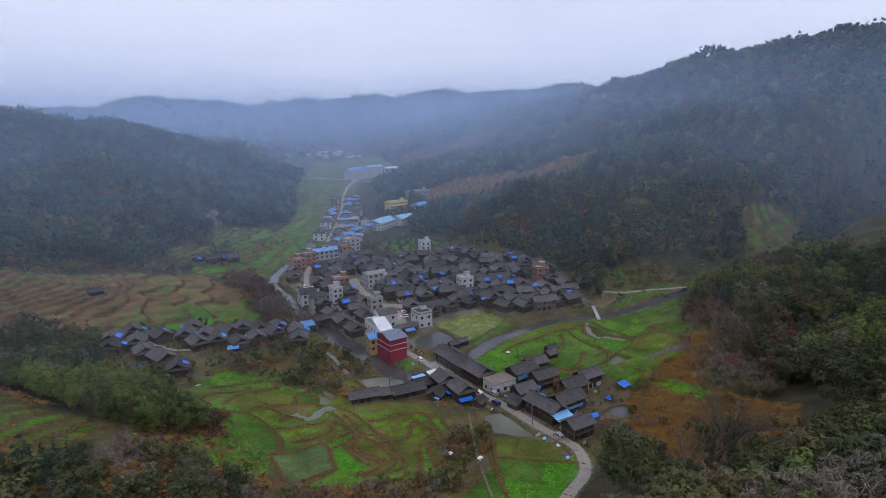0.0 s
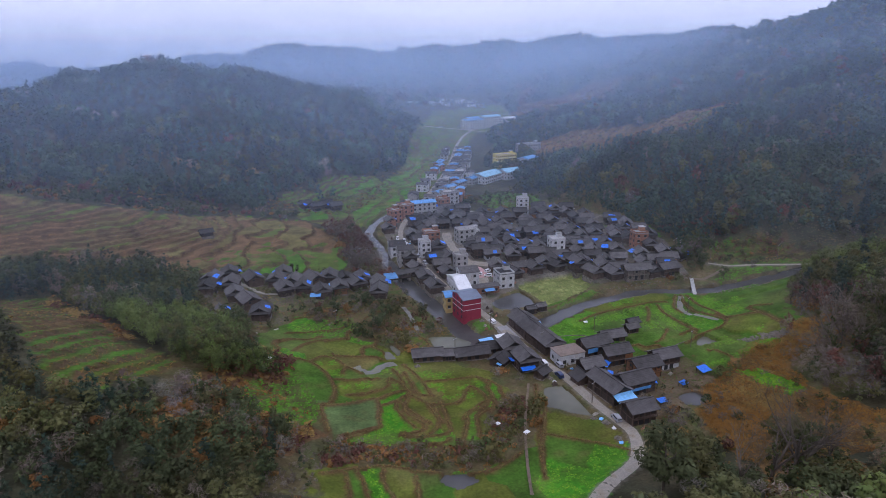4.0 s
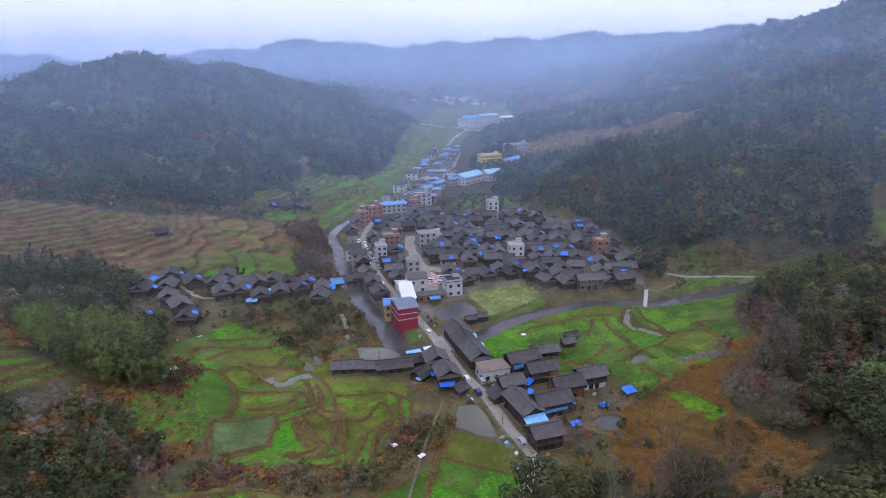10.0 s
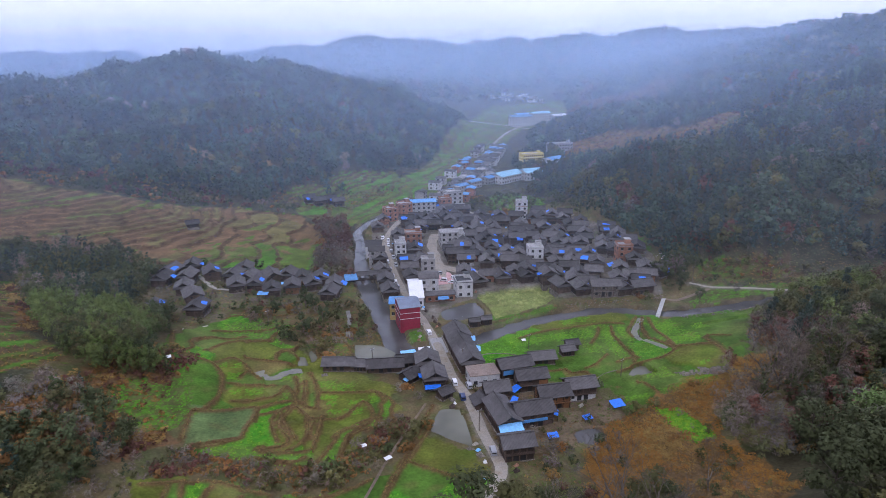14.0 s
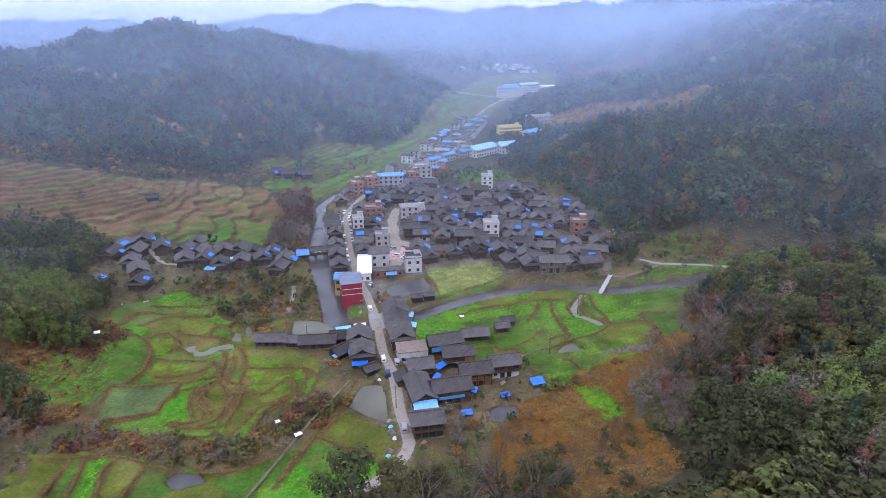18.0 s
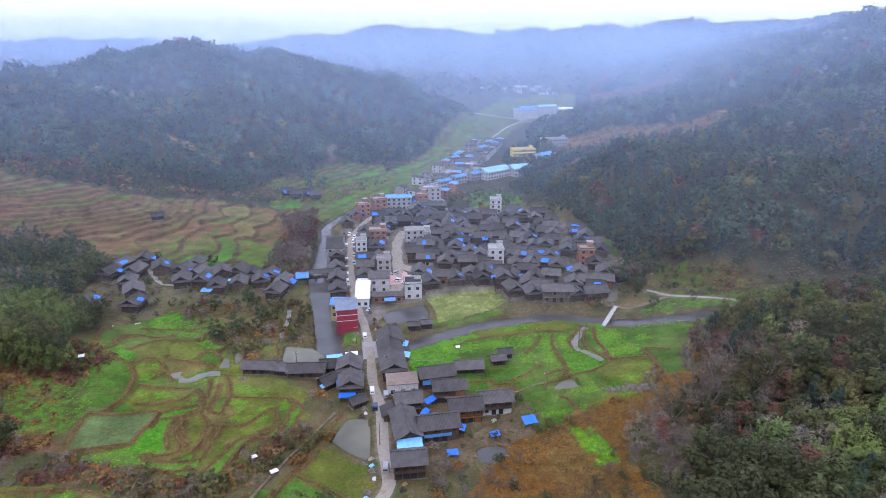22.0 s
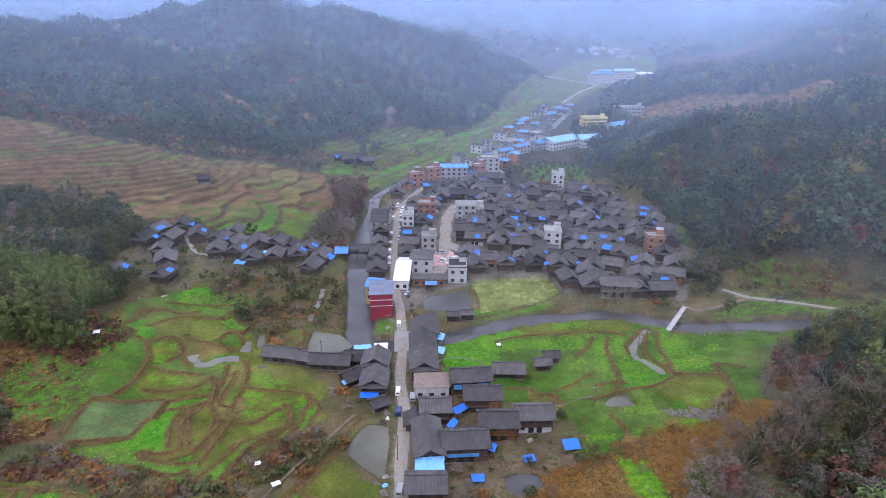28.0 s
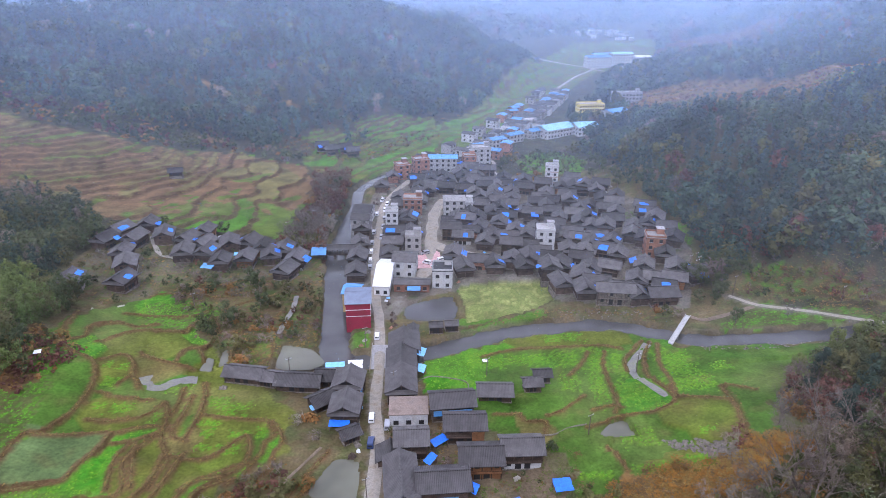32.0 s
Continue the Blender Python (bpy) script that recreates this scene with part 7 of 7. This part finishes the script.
for k, area in enumerate((YELLOWS, PLAIN, SIDE, LEFTFIELD, CLEARING, FOOT, TERRACED)):
    sown("terrace_edges", "brown grassy edges of the field terraces", area, (0.9, 1.4, 0.8, 0.8, 1.4, 1.4, 1.2)[k], (("brown", 4), ("straw", 1.5), ("shrub", 0.3), ("dull", 1.5)), 0.3, 0.7, 0.9, 6, 0.5, 90 + k, lambda x, y: (terraces(x, y, hills(x, y))[1] > 0.5) & (y < 760))
sown("fern_bushes", "brown leafless bushes among the dry fern", ORANGE, 4.2, (("bare", 4), ("shrub", 2), ("olive", 1.6), ("broad", 1.2)), 1.5, 4.6, 0.42, 150, 0.15, 30, lambda x, y: waves(x, y, 20, 96) > -0.15)
sown("bank_scrub", "brown scrub and bushes on the terraced bank", SIDE, 2.2, (("shrub", 2), ("rust", 2), ("bare", 2), ("olive", 2), ("broad", 1)), 0.9, 2.6, 0.6, 40, 0.26, 31, lambda x, y: waves(x, y, 14, 93) > -0.1)
thick = [(-76, 296), (-56, 292), (-54, 340), (-54, 385), (-62, 412), (-80, 400), (-74, 350)]
sown("river_thicket", "reddish brown leafless thicket on the river bank", thick, 3.0, (("bare", 4), ("rust", 3), ("shrub", 1), ("olive", 0.6)), 4, 8, 0.36, 120, 0.2, 24)
upper = [(-330, 394), (-250, 404), (-180, 404), (-135, 438), (-150, 462), (-330, 452)]
sown("hill_foot_scrub", "russet scrub and bushes above the terraces", upper, 4.6, (("broad", 4), ("shrub", 2), ("rust", 2), ("olive", 2)), 2.5, 6, 0.5, 50, 0.28, 29)
sown("hill_foot_scrub", "low russet scrub below the hill-foot terraces", FOOTFRONT, 3.0, (("shrub", 3), ("rust", 1), ("dull", 3), ("olive", 1.5), ("bare", 1)), 0.8, 2.4, 0.6, 30, 0.3, 35)
hem = [(-150, 424), (-90, 420), (-40, 462), (10, 520), (30, 600), (0, 610), (-60, 560), (-120, 500)]
x, y = scatter(rs, -150, 30, 420, 610, 6.0, lambda x, y: within(x, y, hem) & (waves(x, y, 30, 93) > 0.2))
woods("hill_foot_scrub", "russet scrub and dark bushes between small terraces", stock_of(rs, x, y, (("shrub", 2), ("rust", 2), ("broad", 3), ("olive", 2)), 1.8, 4, 0.5), 60, 0.26, 25)

# ---- single trees near the flight path ----
def leafy_tree(kind, height, radius, n, size, seed, name, label):
    rs = np.random.RandomState(seed)
    ob = thing(name, label, "tree", "single trees")
    v, c = crowns(rs, np.zeros((1, 3)), np.array([height]), np.array([radius]), np.array([kind]), n, size)
    part("crown", tufts("crown", v, M["leaf"], np.clip(c, 0.005, 1)), ob)
    part("trunk", limbs([((0, 0, -1.5), (0.15, 0.1, height * 0.35), 0.03 * height * 0.75, 0.02 * height * 0.7), ((0.15, 0.1, height * 0.35), (-0.1, 0.2, height * 0.75), 0.014 * height, 0.006 * height)]
                        + [((0.1, 0.1, height * q), (radius * 0.6 * math.cos(a), radius * 0.6 * math.sin(a), height * (q + 0.2)), 0.008 * height, 0.003 * height) for a, q in ((0.3, 0.35), (2.2, 0.42), (4.1, 0.4), (5.3, 0.5), (1.2, 0.55))]), ob)
    return ob


def bare_tree(height, seed, spread, name, label):
    rnd = random.Random(seed)
    ob = thing(name, label, "tree", "single trees")
    trunk, twigs = [], []

    def grow(at, way, length, r, depth):
        end = at + way * length
        (trunk if depth < 2 else twigs).append((tuple(at), tuple(end), r if depth < 2 else r * 0.7, r * (0.68 if depth < 2 else 0.4)))
        if depth > 4:
            return
        for _ in range(rnd.choice((2, 3, 3)) if depth else 4):
            turn = Vector((rnd.gauss(0, 1), rnd.gauss(0, 1), rnd.gauss(0.15, 0.6))).normalized()
            new_way = (way * (1.0 - spread * 0.35) + turn * spread).normalized()
            grow(at + way * length * rnd.uniform(0.6, 1.0), new_way, length * rnd.uniform(0.58, 0.82), r * rnd.uniform(0.42, 0.62), depth + 1)

    grow(Vector((0, 0, -1.5)), Vector((rnd.uniform(-0.1, 0.1), rnd.uniform(-0.1, 0.1), 1)).normalized(), height * 0.42, height * 0.024, 0)
    part("trunk", limbs(trunk), ob)
    if seed == 3:
        v, c = crowns(np.random.RandomState(4), np.array([[0, 0, -2.0]]), np.array([height * 0.62]), np.array([height * 0.062]), np.array(["bamboo"]), 420, 0.16)
        part("ivy", tufts("ivy", v, M["leaf"], np.clip(c * 0.45, 0.005, 1)), ob, "dark ivy round the trunk")
    tagged(part("branch_mass", limbs(twigs, 3), ob), kind="stuff")
    return ob


def plant(source, spots):
    first = True
    for x, y, size, turn in spots:
        m = pose(x, y, float(land(np.array(x), np.array(y))), 0, 0, turn)
        if first:
            source.matrix_basis, first, ob = m, False, source
        else:
            ob = copy_thing(source, m)
        ob.scale = (size, size, size)
        PLACED.append((x, y, 1.0))


rng = random.Random(31)


def band(count, x0, x1, y0, y1, ok):
    out = []
    while len(out) < count:
        x, y = rng.uniform(x0, x1), rng.uniform(y0, y1)
        if ok(x, y) and bool(wooded(np.array(x), np.array(y))) and all((x - q[0]) ** 2 + (y - q[1]) ** 2 > 9 for q in out):
            out.append((x, y, rng.uniform(0.75, 1.25), rng.uniform(0, 360)))
    return out


plant(bare_tree(17, 3, 0.46, "bare_tree", "tall grey leafless tree with ivy on its trunk"), [(-2.4, 90, 1.75, 0), (-10, 90, 1.45, 140), (1.5, 91.5, 1.3, 80), (6, 94, 1.1, 200)] + band(14, 66, 106, 135, 203, lambda x, y: x < 102 - 0.12 * (y - 120)))
plant(bare_tree(13, 8, 0.5, "bare_tree", "spreading brown leafless tree"), [(-18, 90, 1.4, 30), (9, 92, 1.2, 200), (28, 108, 0.9, 10)] + band(8, 62, 106, 138, 203, lambda x, y: x < 100 - 0.12 * (y - 120)))
plant(leafy_tree("broad", 11, 4.2, 1900, 0.062, 5, "evergreen_tree", "dark green round-crowned evergreen tree"), [(-33, 98, 1.8, 0), (-16, 104, 1.0, 90), (13, 100, 0.9, 40), (57, 112, 1.5, 0), (62, 105, 1.45, 60), (50, 91, 1.6, 120), (41, 87, 1.5, 200), (64, 96, 1.4, 20), (96, 256, 0.9, 0), (101, 251, 0.8, 40), (105, 258, 0.95, 80), (99, 247, 0.7, 160), (109, 263, 0.9, 10), (93, 262, 0.8, 70), (103, 264, 0.9, 200)] + band(24, 78, 125, 85, 190, lambda x, y: x > 104 - 0.12 * (y - 120) or y < 105))
plant(leafy_tree("olive", 9, 3.4, 1500, 0.07, 6, "evergreen_tree", "olive green bushy tree"), [(-22, 100, 1.7, 0), (9, 104, 1.4, 80), (-12, 110, 0.9, 30)] + band(20, 70, 125, 85, 190, lambda x, y: x > 98 - 0.12 * (y - 120) or y < 110))
plant(leafy_tree("bamboo", 11, 2.4, 1100, 0.09, 7, "bamboo_clump", "feathery pale green bamboo clump"), band(30, 92, 140, 130, 200, lambda x, y: True))
plant(leafy_tree("conifer", 12, 3.2, 1200, 0.10, 9, "pine_tree", "dark pointed pine tree"), band(14, 70, 130, 90, 195, lambda x, y: x > 92 - 0.12 * (y - 120) or y < 110))
plant(leafy_tree("rust", 8, 3.2, 700, 0.09, 10, "russet_tree", "russet half-bare tree on the hill foot"), band(8, 55, 120, 95, 195, lambda x, y: True) + [(136, 271, 1.5, 0), (119, 277, 1.25, 50), (108, 291, 1.0, 80), (161, 262, 1.1, 20), (128, 281, 0.9, 60), (114, 284, 1.0, 140)])
plant(bare_tree(12, 12, 0.66, "bare_tree", "brown leafless tree at the river bank"), band(26, -75, -54, 296, 400, lambda x, y: True))
plant(leafy_tree("broad", 8, 3.0, 700, 0.10, 13, "evergreen_tree", "dark evergreen tree beside the houses"), band(26, -140, 120, 230, 420, lambda x, y: abs(x) > 56))

# ---- distance haze: tinted see-through sheets added from the village to the hills ----
scene.cycles.transparent_max_bounces = 64
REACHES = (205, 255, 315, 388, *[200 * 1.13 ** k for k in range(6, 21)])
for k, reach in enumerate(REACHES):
    # haze share put into each sheet; the first two are whiter, the rest bluish
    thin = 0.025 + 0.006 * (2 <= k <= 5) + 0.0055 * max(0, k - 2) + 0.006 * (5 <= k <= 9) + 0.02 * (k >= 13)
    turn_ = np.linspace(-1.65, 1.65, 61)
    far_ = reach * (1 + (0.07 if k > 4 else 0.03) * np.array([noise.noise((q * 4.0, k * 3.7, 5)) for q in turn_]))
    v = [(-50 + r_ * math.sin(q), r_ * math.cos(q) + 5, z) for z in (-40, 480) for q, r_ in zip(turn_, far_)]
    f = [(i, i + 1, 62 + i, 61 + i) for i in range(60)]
    tagged(new("haze_sheet", mesh("haze_sheet", v, f, [mist("tinted haze sheet", (0.70, 0.76, 0.84) if k < 2 else (0.49, 0.68, 1.0), thin, 105, 212)], smooth=True)), "see-through bluish sheet added as painted distance haze", "mist", kind="stuff")
